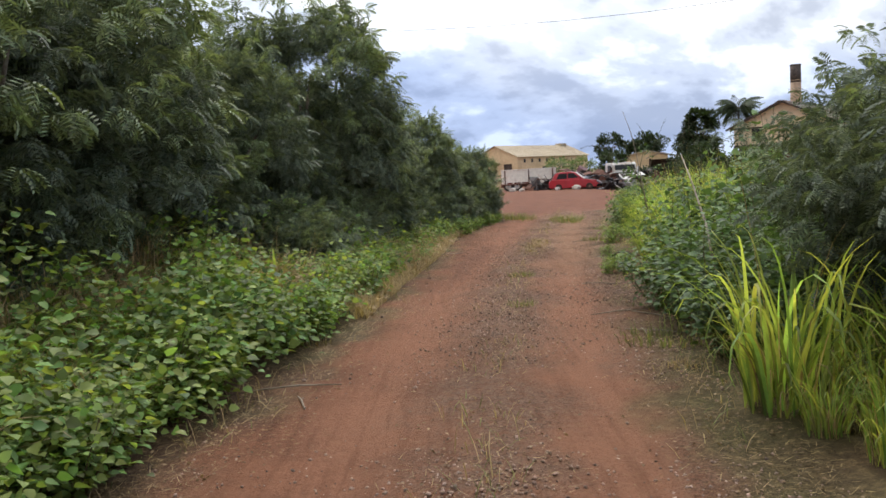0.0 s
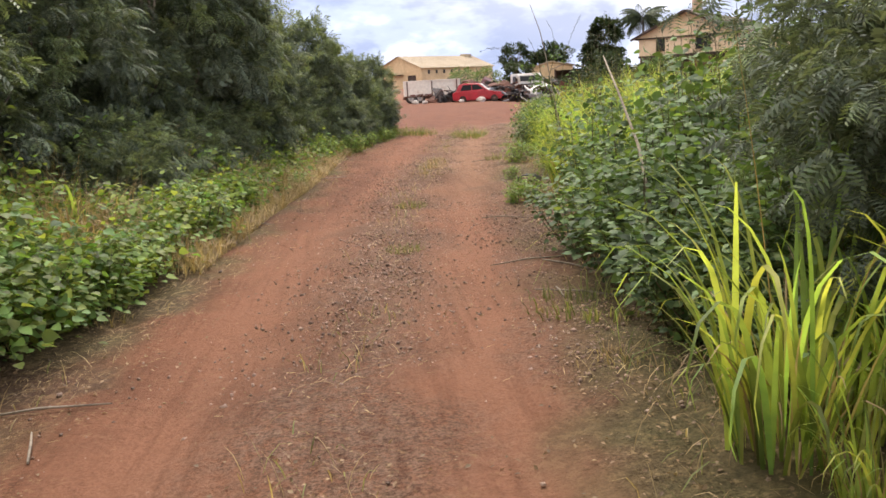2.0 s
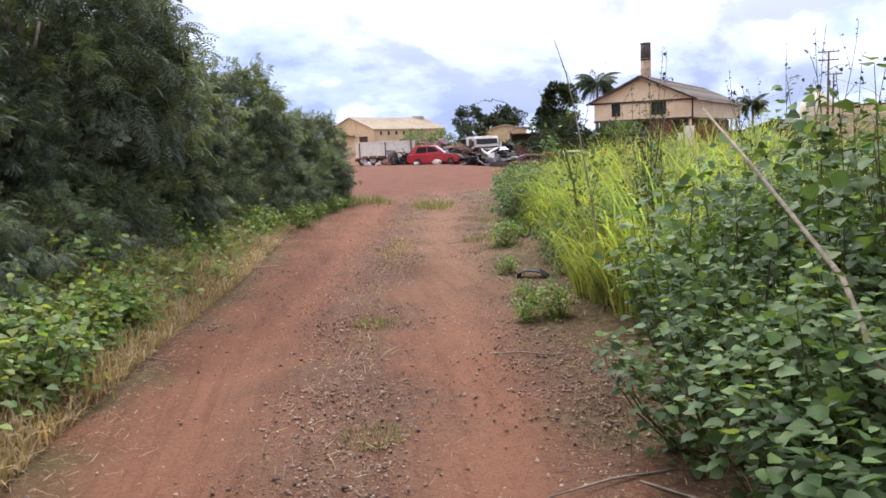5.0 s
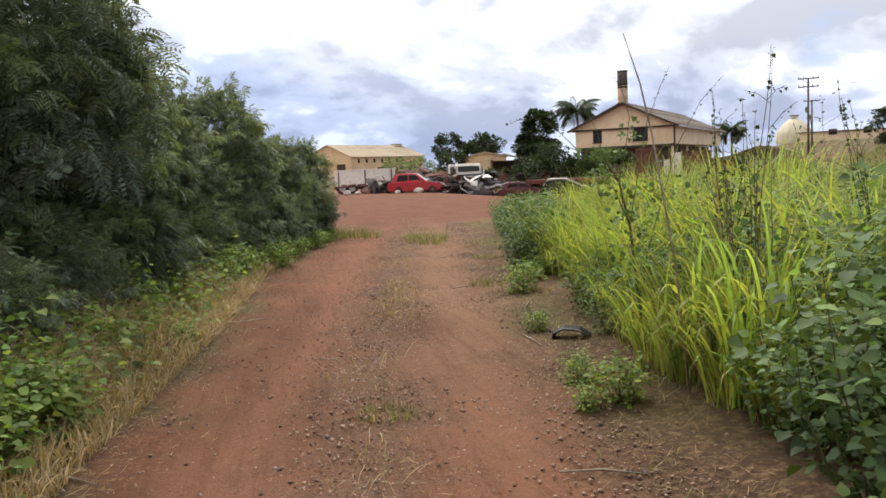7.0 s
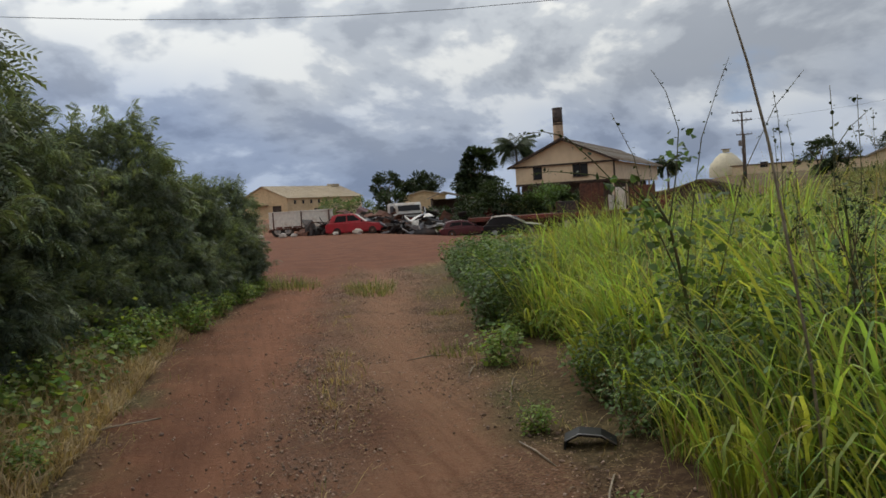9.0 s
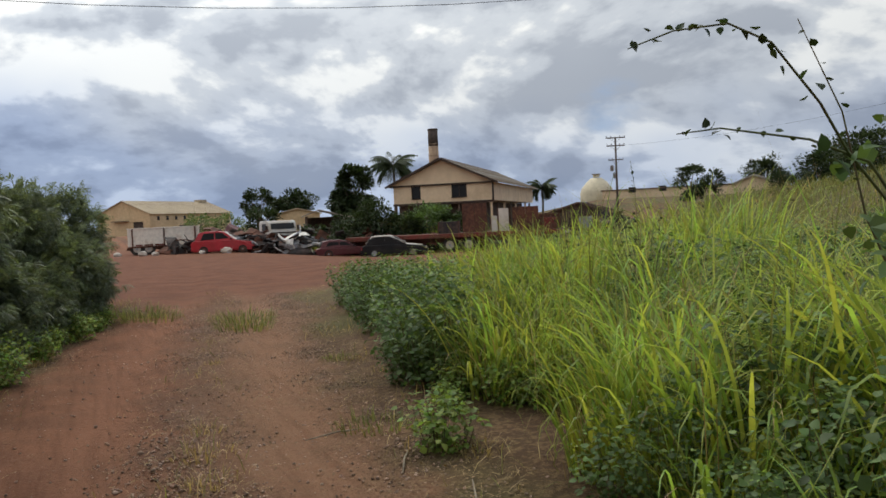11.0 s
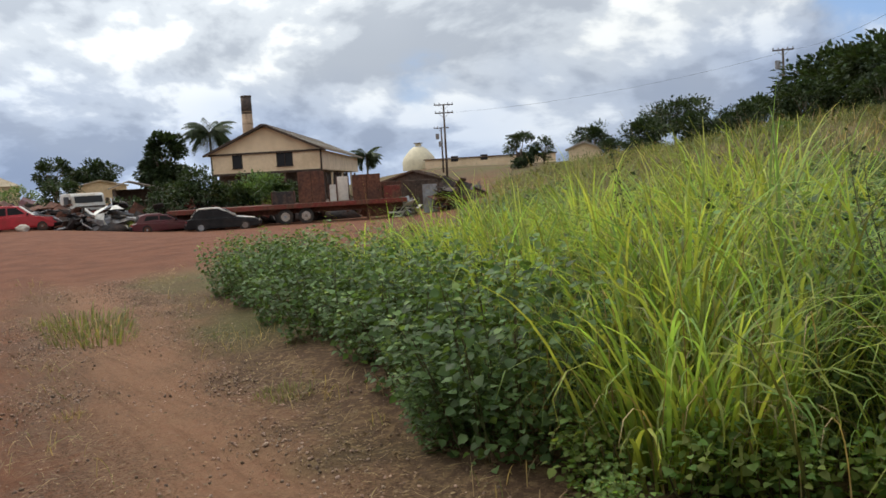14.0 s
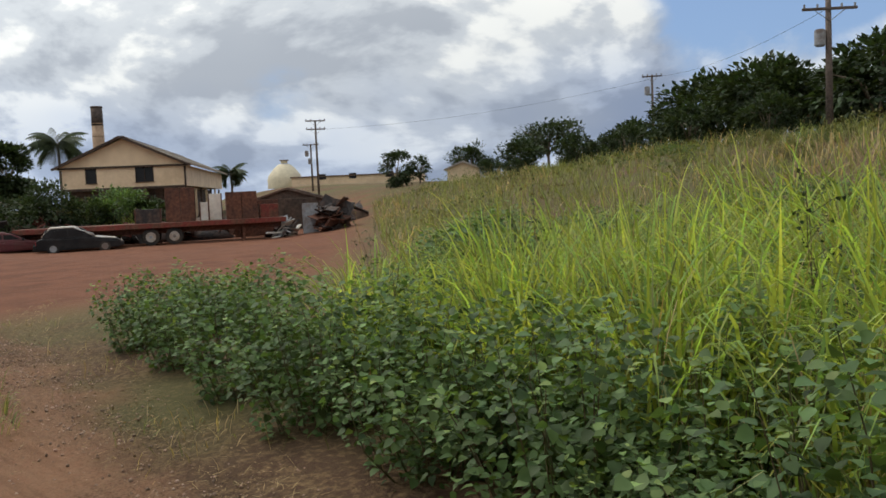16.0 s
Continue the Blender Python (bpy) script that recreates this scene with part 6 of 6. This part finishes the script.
def on_deck(name, label, category, along_x, across, wide, thick, high, mat, tilt=0.0, split=1):
    """An upright sheet or box that stands on the flatbed's deck."""
    base = pose(25.2, 60.6, rise(23.6, 61.5) - 0.02 + 1.192, 0, 0, -29.0)
    root = thing(name, label, category, base @ Matrix.Translation((along_x, across, 0)) @ Matrix.Rotation(tilt, 4, "X"), "load on the flatbed")
    w = wide / split
    for k in range(split):
        part("panel", box(w - 0.02, thick, high, Matrix.Translation((-wide / 2 + (k + 0.5) * w, 0, high / 2)), 0.012), mat, root)
    for s in (-1, 1):
        part("edge_frame", box(0.06, thick + 0.05, high + 0.02, Matrix.Translation((s * wide / 2, 0, high / 2)), 0.01), RUST, root)
    return root


on_deck("steel_sheet", "tall rusty brown steel sheet standing on the trailer", "panel", -0.5, -0.3, 1.5, 0.08, 1.85, RUST, -0.03, 2)
on_deck("pale_sheet", "pale dented sheet standing on the trailer", "panel", 0.75, -0.1, 0.45, 0.07, 1.0, WHITE_PAINT, -0.05)
on_deck("steel_sheet", "rusty steel sheet with pale streaks on the trailer", "panel", 1.35, 0.2, 0.7, 0.08, 1.45, CREAM_METAL, 0.04)
on_deck("steel_bin", "rusty brown steel bin standing on the trailer", "bin", 2.75, 0.0, 1.6, 1.2, 1.5, RUST, 0.0, 2)
on_deck("red_bin", "dull red metal bin on the trailer", "bin", 4.25, 0.1, 1.0, 0.9, 0.75, RUST_RED)
on_deck("engine_crate", "dark crate of engine parts on the trailer", "crate", -2.2, 0.1, 1.3, 1.0, 0.75, DARK_JUNK)


def leaning_sheet(name, label, x, y, turn, wide, high, mat, tilt):
    root = thing(name, label, "panel", pose(x, y, rise(x, y) - 0.03, 0, 0, turn) @ Matrix.Rotation(tilt, 4, "X"))
    part("panel", box(wide, 0.07, high, Matrix.Translation((0, 0, high / 2)), 0.01), mat, root)
    for k in range(5):
        part("rib", box(0.05, 0.05, high - 0.05, Matrix.Translation((-wide / 2 + wide * (k + 0.5) / 5, -0.06, high / 2))), mat, root)


leaning_sheet("grey_sheet", "blue-grey metal sheet standing beside black scrap", 30.95, 57.4, -35, 0.9, 1.75, GREY_METAL, -0.06)
leaning_sheet("rusty_sheet", "rusty brown sheet leaning behind the trailer", 30.2, 61.8, -30, 2.6, 2.2, RUST, 0.08)
leaning_sheet("rusty_sheet", "rusty brown sheet leaning in the scrap", 33.8, 62.4, -38, 2.2, 2.0, SHADOW_WOOD, 0.08)


def boulder(x, y, r, label):
    bm = bmesh.new()
    bmesh.ops.create_icosphere(bm, subdivisions=3, radius=r)
    for v in bm.verts:
        v.co *= 1 + 0.35 * noise.noise(v.co * (1.6 / r) + Vector((x, y, 0)))
        v.co.z *= 0.7
    bmesh.ops.translate(bm, vec=(x, y, rise(x, y) + r * 0.4), verts=bm.verts)
    ob = part("boulder", bm, PALE_ROCK, None, label)
    tagged(ob, category="rock", group="pale boulders")


for bx, by, br in ((9.55, 64.6, 0.34), (4.9, 68.4, 0.3), (5.6, 67.6, 0.22), (3.5, 70.3, 0.25), (8.2, 65.4, 0.2)):
    boulder(bx, by, br, "pale boulder lying on the red dirt of the yard")


# ---------------------------------------------------------------- stalks, branches and litter
def tall_weed(x, y, high, seed, branches=5, sway=0.0, reach=0.9, arch=False):
    """A lanky weed: a few bare stems, forked into side twigs, with small dark pods towards their ends."""
    rng = np.random.default_rng(seed)
    root = thing("tall_weed", "lanky bare-stemmed weed with small dark seed pods", "weed", pose(x, y, rise(x, y) - 0.05), "lanky weeds above the grass")
    for k in range(branches):
        bow = arch and k == 0
        a = sway + (0.0 if bow else rng.normal() * 0.9)
        h, r = high * (1.0 if bow else rng.uniform(0.6, 1.0)), reach * (1.0 if bow else rng.uniform(0.15, 0.6))
        pts = []
        for s in np.linspace(0, 1, 14):
            z = h * (math.sin(min(s * 1.9, 1.9)) if bow else s ** 0.95)
            wob = 0.0 if bow else 0.03 * math.sin(s * 9 + k + seed)
            pts.append(Vector((math.cos(a) * (r * s ** (2.2 if bow else 1.5) + wob), math.sin(a) * (r * s ** (2.2 if bow else 1.5) + wob), z)))
        stem = part("stem", tube(pts, [0.0055 * (1 - 0.7 * s) for s in np.linspace(0, 1, 14)], 5), STEM, root)
        ends = [(pts[-3], pts[-1], 10)]
        for j in range(2 if bow else 4):
            p = pts[int(rng.integers(6, 12))]
            d = Vector((rng.normal(), rng.normal(), abs(rng.normal()) * 0.7 + 0.3)).normalized() * rng.uniform(0.12, 0.3)
            part("side_twig", tube([p, p + d * 0.5 + Vector((0, 0, 0.02)), p + d], [0.0025, 0.002, 0.0012], 4), STEM, stem)
            ends.append((p + d * 0.5, p + d, 5))
        at = np.array([tuple(p.lerp(q, rng.uniform())) for p, q, n in ends for i in range(n)])
        at += rng.normal(size=at.shape) * 0.01
        mesh_part("seed_pod_spray", np_mesh("seed_pod_spray", *scatter(BROAD_V, BROAD_F, at, along(rng.normal(size=at.shape), rng), rng.uniform(0.012, 0.032, len(at)))), FAR_LEAF, stem)["kind"] = "stuff"
        n = 16
        at = np.array([tuple(pts[int(q * 13)]) for q in rng.uniform(0.15, 0.75, n)]) + rng.normal(size=(n, 3)) * 0.05
        mesh_part("sparse_foliage", np_mesh("sparse_foliage", *scatter(BROAD_V, BROAD_F, at, along(rng.normal(size=(n, 3)), rng), rng.uniform(0.03, 0.065, n))), SHRUB_LEAF, stem)["kind"] = "stuff"
    return root


for x, y, h, sd, br, sw, rc in ((4.35, 13.6, 2.2, 120, 5, 1.6, 0.5), (3.7, 12.3, 2.0, 119, 5, 2.2, 0.45), (4.4, 11.2, 2.4, 117, 5, 0.5, 0.5), (6.2, 19.6, 1.9, 115, 4, 1.4, 0.5), (7.6, 22.6, 1.7, 114, 4, 1.4, 0.5), (3.42, 11.6, 2.35, 122, 5, 0.7, 0.5), (3.85, 12.7, 2.2, 123, 5, 0.4, 0.6), (4.6, 12.0, 2.1, 124, 4, 1.7, 0.7),
                                (5.6, 17.4, 1.95, 125, 4, 2.8, 0.6), (6.5, 15.2, 2.2, 126, 4, 1.8, 0.8), (7.0, 19.5, 1.9, 127, 3, 1.5, 0.6), (3.4, 9.0, 2.2, 128, 3, 2.0, 0.6),
                                (9.0, 20.5, 1.8, 129, 3, 2.5, 0.6), (4.1, 10.2, 2.4, 130, 4, 1.2, 0.6), (8.2, 25.5, 1.5, 131, 3, 2.0, 0.5), (5.0, 8.0, 2.8, 132, 4, 1.2, 0.8)):
    tall_weed(x, y, h, sd, br, sw, rc)


def arching_shrub():
    """A leafy shrub whose long bare shoots arch out over the track, hung with dark pods."""
    rng = np.random.default_rng(140)
    root = thing("arching_shrub", "spindly shrub with long bare arching shoots and dark pods", "shrub", pose(3.40, 13.25, rise(3.40, 13.25) - 0.10))
    main = [(0, 0, 0), (-0.03, -0.02, 0.6), (-0.10, -0.05, 1.1), (-0.20, -0.10, 1.45), (-0.32, -0.14, 1.62)]
    shoots = [([main[2], main[3], (-0.55, -0.17, 1.70), (-0.66, -0.20, 1.80), (-0.80, -0.21, 1.92), (-0.92, -0.22, 1.95), (-1.02, -0.18, 1.94), (-1.10, -0.14, 1.91)], 26),
              ([main[3], (-0.45, -0.14, 1.68), (-0.64, -0.15, 1.73), (-0.84, -0.10, 1.76), (-0.94, -0.08, 1.75)], 12),
              ([main[3], (-0.12, -0.06, 1.72), (-0.06, 0.0, 1.95), (-0.09, 0.06, 2.16), (-0.16, 0.08, 2.28)], 12),
              ([main[2], (0.02, 0.02, 1.55), (0.10, 0.04, 1.90), (0.24, 0.06, 2.20), (0.32, 0.08, 2.34)], 14),
              ([main[1], (0.18, 0.02, 1.2), (0.34, 0.02, 1.7), (0.55, 0.02, 2.05), (0.75, 0.02, 2.25)], 12),
              ([main[2], (-0.25, 0.04, 1.55), (-0.30, 0.06, 1.82), (-0.40, 0.10, 2.06)], 10)]
    part("stem", tube(main, [0.014, 0.012, 0.010, 0.008, 0.006], 6), STEM, root)
    for pts, pods in shoots:
        pts = [Vector(p) for p in pts]
        shoot = part("shoot", tube(pts, [0.0045 - 0.0032 * k / (len(pts) - 1) for k in range(len(pts))], 5), STEM, root)
        at = []
        for k in range(pods):
            q = (0.45 + 0.55 * k / pods) * (len(pts) - 1)
            at.append(tuple(pts[int(q)].lerp(pts[min(int(q) + 1, len(pts) - 1)], q - int(q))))
        at = np.array(at) + rng.normal(size=(pods, 3)) * 0.008
        mesh_part("seed_pod_spray", np_mesh("seed_pod_spray", *scatter(BROAD_V, BROAD_F, at, along(rng.normal(size=at.shape), rng), rng.uniform(0.014, 0.026, pods))), FAR_LEAF, shoot)["kind"] = "stuff"
    at = np.concatenate([np.array(c) + rng.normal(size=(n, 3)) * r for c, n, r in (((-0.33, -0.15, 1.46), 70, 0.09), ((-0.10, -0.06, 1.15), 80, 0.12), ((-0.58, -0.18, 1.70), 9, 0.03), ((-0.07, 0.0, 1.82), 26, 0.05), ((-0.05, 0.0, 0.75), 70, 0.14), ((0.2, 0.02, 1.35), 60, 0.11))])
    mesh_part("foliage", np_mesh("foliage", *scatter(BROAD_V, BROAD_F, at, along(rng.normal(size=at.shape), rng), rng.uniform(0.028, 0.06, len(at)))), SHRUB_LEAF, root)


arching_shrub()


def black_scrap():
    """A curved scrap of black sheet with a pale worn edge, half under the grass."""
    root = thing("plastic_scrap", "curved scrap of black plastic lying under grass", "scrap", pose(3.08, 14.05, rise(3.08, 14.05) - 0.01, 0, 0, -25) @ Matrix.Scale(0.62, 4))
    outline = [(-0.26, 0.0), (-0.25, 0.10), (-0.10, 0.17), (0.12, 0.15), (0.27, 0.06), (0.27, 0.035), (0.12, 0.125), (-0.10, 0.145), (-0.225, 0.085), (-0.235, 0.0)]
    part("sheet", slab(outline, 0.30, 0.004), BLACK_PAINT, root)
    part("worn_edge", tube([(-0.24, -0.152, 0.10), (-0.10, -0.152, 0.172), (0.12, -0.152, 0.152), (0.27, -0.152, 0.06)], 0.008, 6), GREY_METAL, root, "pale worn edge")


black_scrap()


def dead_branch(points, radius, label):
    n = len(points)
    ob = part("dead_branch", tube(points, [radius * (1 - 0.6 * k / (n - 1)) for k in range(n)], 7), DEAD_WOOD, None, label)
    tagged(ob, category="branch", group="dead branches")


dead_branch([(2.68, 7.3, 0.02), (2.78, 8.15, 0.92), (2.9, 9.05, 1.33), (2.98, 9.75, 1.64)], 0.015, "grey dead branch leaning in the shrubs")
dry_stalk = part("dry_stalk", tube([(3.14, 11.9, 0.03), (3.05, 11.9, 0.9), (2.91, 11.9, 1.72), (2.85, 11.92, 2.02), (2.74, 11.9, 2.32)], [0.008, 0.007, 0.006, 0.005, 0.0025], 6), DEAD_WOOD, None, "bare dry stalk leaning above the tall grass")
tagged(dry_stalk, category="stalk")
twigs = np.random.default_rng(33)
for k in range(16):
    ty = twigs.uniform(4, 21)
    edge = np.interp(ty, TRACK_Y, TRACK_RIGHT if k % 3 else TRACK_LEFT)
    tx = edge + twigs.uniform(-0.5, 0.15) * (1 if k % 3 else -1)
    ta, tl = twigs.uniform(0, 6.28), twigs.uniform(0.15, 0.4)
    tz = rise(tx, ty) + 0.012
    ob = part("twig", tube([(tx - math.cos(ta) * tl, ty - math.sin(ta) * tl, tz), (tx, ty + 0.02, tz + 0.012), (tx + math.cos(ta) * tl, ty + math.sin(ta) * tl, tz)], [0.006, 0.007, 0.004], 5), DEAD_WOOD, None, "thin dry twig lying on the dirt")
    tagged(ob, category="twig", group="twigs on the dirt")


def ground_litter():
    rng = np.random.default_rng(51)
    # stones: squashed uneven octahedra
    n = 34000
    y = rng.uniform(2, 31, n) ** 1.0
    mid, right, left = (np.interp(y, TRACK_Y, a) for a in (TRACK_MID, TRACK_RIGHT, TRACK_LEFT))
    pick = rng.uniform(size=n)
    x = np.where(pick < 0.48, mid + rng.normal(size=n) * 0.30, np.where(pick < 0.80, mid + 1.35 + rng.normal(size=n) * 0.28, left + (right - left) * rng.uniform(size=n)))
    lump = np.array([noise.noise(Vector((a * 0.7, b * 0.5, 40))) for a, b in zip(x, y)])
    keep = lump + rng.normal(size=n) * 0.2 > -0.05
    x, y = x[keep], y[keep]
    n = len(x)
    ov = np.array([(1, 0.1, 0), (-0.9, 0, 0.1), (0.1, 0.8, -0.1), (0, -0.85, 0), (0.15, 0.1, 0.62), (0, 0, -0.6)])
    of = np.array([(0, 2, 4), (2, 1, 4), (1, 3, 4), (3, 0, 4), (2, 0, 5), (1, 2, 5), (3, 1, 5), (0, 3, 5)])
    size = 0.0064 + 0.013 * rng.uniform(size=n) ** 3 + 0.010 * (rng.uniform(size=n) > 0.985)
    turn = spins(np.array([0, 0, 1.0]) + rng.normal(size=(n, 3)) * 0.4, rng.uniform(0, 6.28, n))
    me = np_mesh("gravel", *scatter(ov, of, np.stack([x, y, land(x, y) + size * 0.25], 1), turn, size))
    tagged(mesh_part("gravel", me, STONE, None, "loose brown gravel strewn over the dirt track"), category="gravel", kind="stuff")
    # straw lying flat
    n = 17000
    y = rng.uniform(1, 32, n)
    mid, right, left = (np.interp(y, TRACK_Y, a) for a in (TRACK_MID, TRACK_RIGHT, TRACK_LEFT))
    pick = rng.uniform(size=n)
    x = np.where(pick < 0.38, left + 0.15 + np.abs(rng.normal(size=n)) * 0.35 - 0.25, np.where(pick < 0.68, right - np.abs(rng.normal(size=n)) * 0.35 + 0.35, mid + rng.normal(size=n) * 0.3))
    lump = np.array([noise.noise(Vector((a * 0.9, b * 0.7, 60))) for a, b in zip(x, y)])
    keep = lump + rng.normal(size=n) * 0.15 > 0.0
    x, y = x[keep], y[keep]
    n = len(x)
    me = np_mesh("straw_litter", *blades(np.stack([x, y, land(x, y) + 0.012], 1), rng.uniform(0, 6.28, n), rng.uniform(0.03, 0.12, n), rng.uniform(0.002, 0.005, n), rng.uniform(1.25, 1.6, n), rng.uniform(-0.2, 0.15, n), 2))
    tagged(mesh_part("straw_litter", me, STRAW, None, "dry straw and leaf litter strewn on the dirt"), category="litter", kind="stuff")
    # flakes of dry leaf
    n = 16000
    y = rng.uniform(1, 30, n)
    mid, right, left = (np.interp(y, TRACK_Y, a) for a in (TRACK_MID, TRACK_RIGHT, TRACK_LEFT))
    pick = rng.uniform(size=n)
    x = np.where(pick < 0.3, left + np.abs(rng.normal(size=n)) * 0.4 - 0.2, np.where(pick < 0.62, right - np.abs(rng.normal(size=n)) * 0.5 + 0.3, mid + 0.05 + rng.normal(size=n) * 0.34))
    lump = np.array([noise.noise(Vector((a * 0.8, b * 0.6, 90))) for a, b in zip(x, y)])
    keep = lump + rng.normal(size=n) * 0.25 > 0.0
    x, y = x[keep], y[keep]
    n = len(x)
    turn = spins(np.array([0, 0, 1.0]) + rng.normal(size=(n, 3)) * 0.3, rng.uniform(0, 6.28, n))
    me = np_mesh("leaf_litter", *scatter(POINT_V, POINT_F, np.stack([x, y, land(x, y) + 0.012], 1), turn, rng.uniform(0.012, 0.034, n)))
    tagged(mesh_part("leaf_litter", me, DRY_LEAF, None, "dry leaf flakes strewn over the dirt track"), category="litter", kind="stuff")
    # short sparse grass along the edges
    n = 7000
    y = rng.uniform(2, 32, n)
    mid, right, left = (np.interp(y, TRACK_Y, a) for a in (TRACK_MID, TRACK_RIGHT, TRACK_LEFT))
    pick = rng.uniform(size=n)
    x = np.where(pick < 0.45, left + rng.normal(size=n) * 0.22 - 0.05, np.where(pick < 0.8, right + rng.normal(size=n) * 0.25 + 0.2, mid + rng.normal(size=n) * 0.16))
    lump = np.array([noise.noise(Vector((a * 1.3, b * 0.8, 80))) for a, b in zip(x, y)])
    keep = lump + rng.normal(size=n) * 0.1 > 0.12
    x, y, lump = x[keep], y[keep], lump[keep]
    at = np.stack([x, y, land(x, y) - 0.005], 1)
    for name, mat, pick, text in (("short_dry_grass", STRAW, rng.uniform(size=len(x)) < 0.65, "short dry grass along the track's edges"), ("short_green_grass", GRASS_DULL, None, "short green grass along the track's edges")):
        if pick is None:
            pick = ~last
        last = pick
        k = int(pick.sum())
        me = np_mesh(name, *blades(at[pick], rng.uniform(0, 6.28, k), rng.uniform(0.06, 0.24, k), rng.uniform(0.004, 0.008, k), rng.uniform(0.1, 0.9, k), rng.uniform(0.2, 1.6, k), 3))
        tagged(mesh_part(name, me, mat, None, text), category="grass", kind="stuff")


ground_litter()
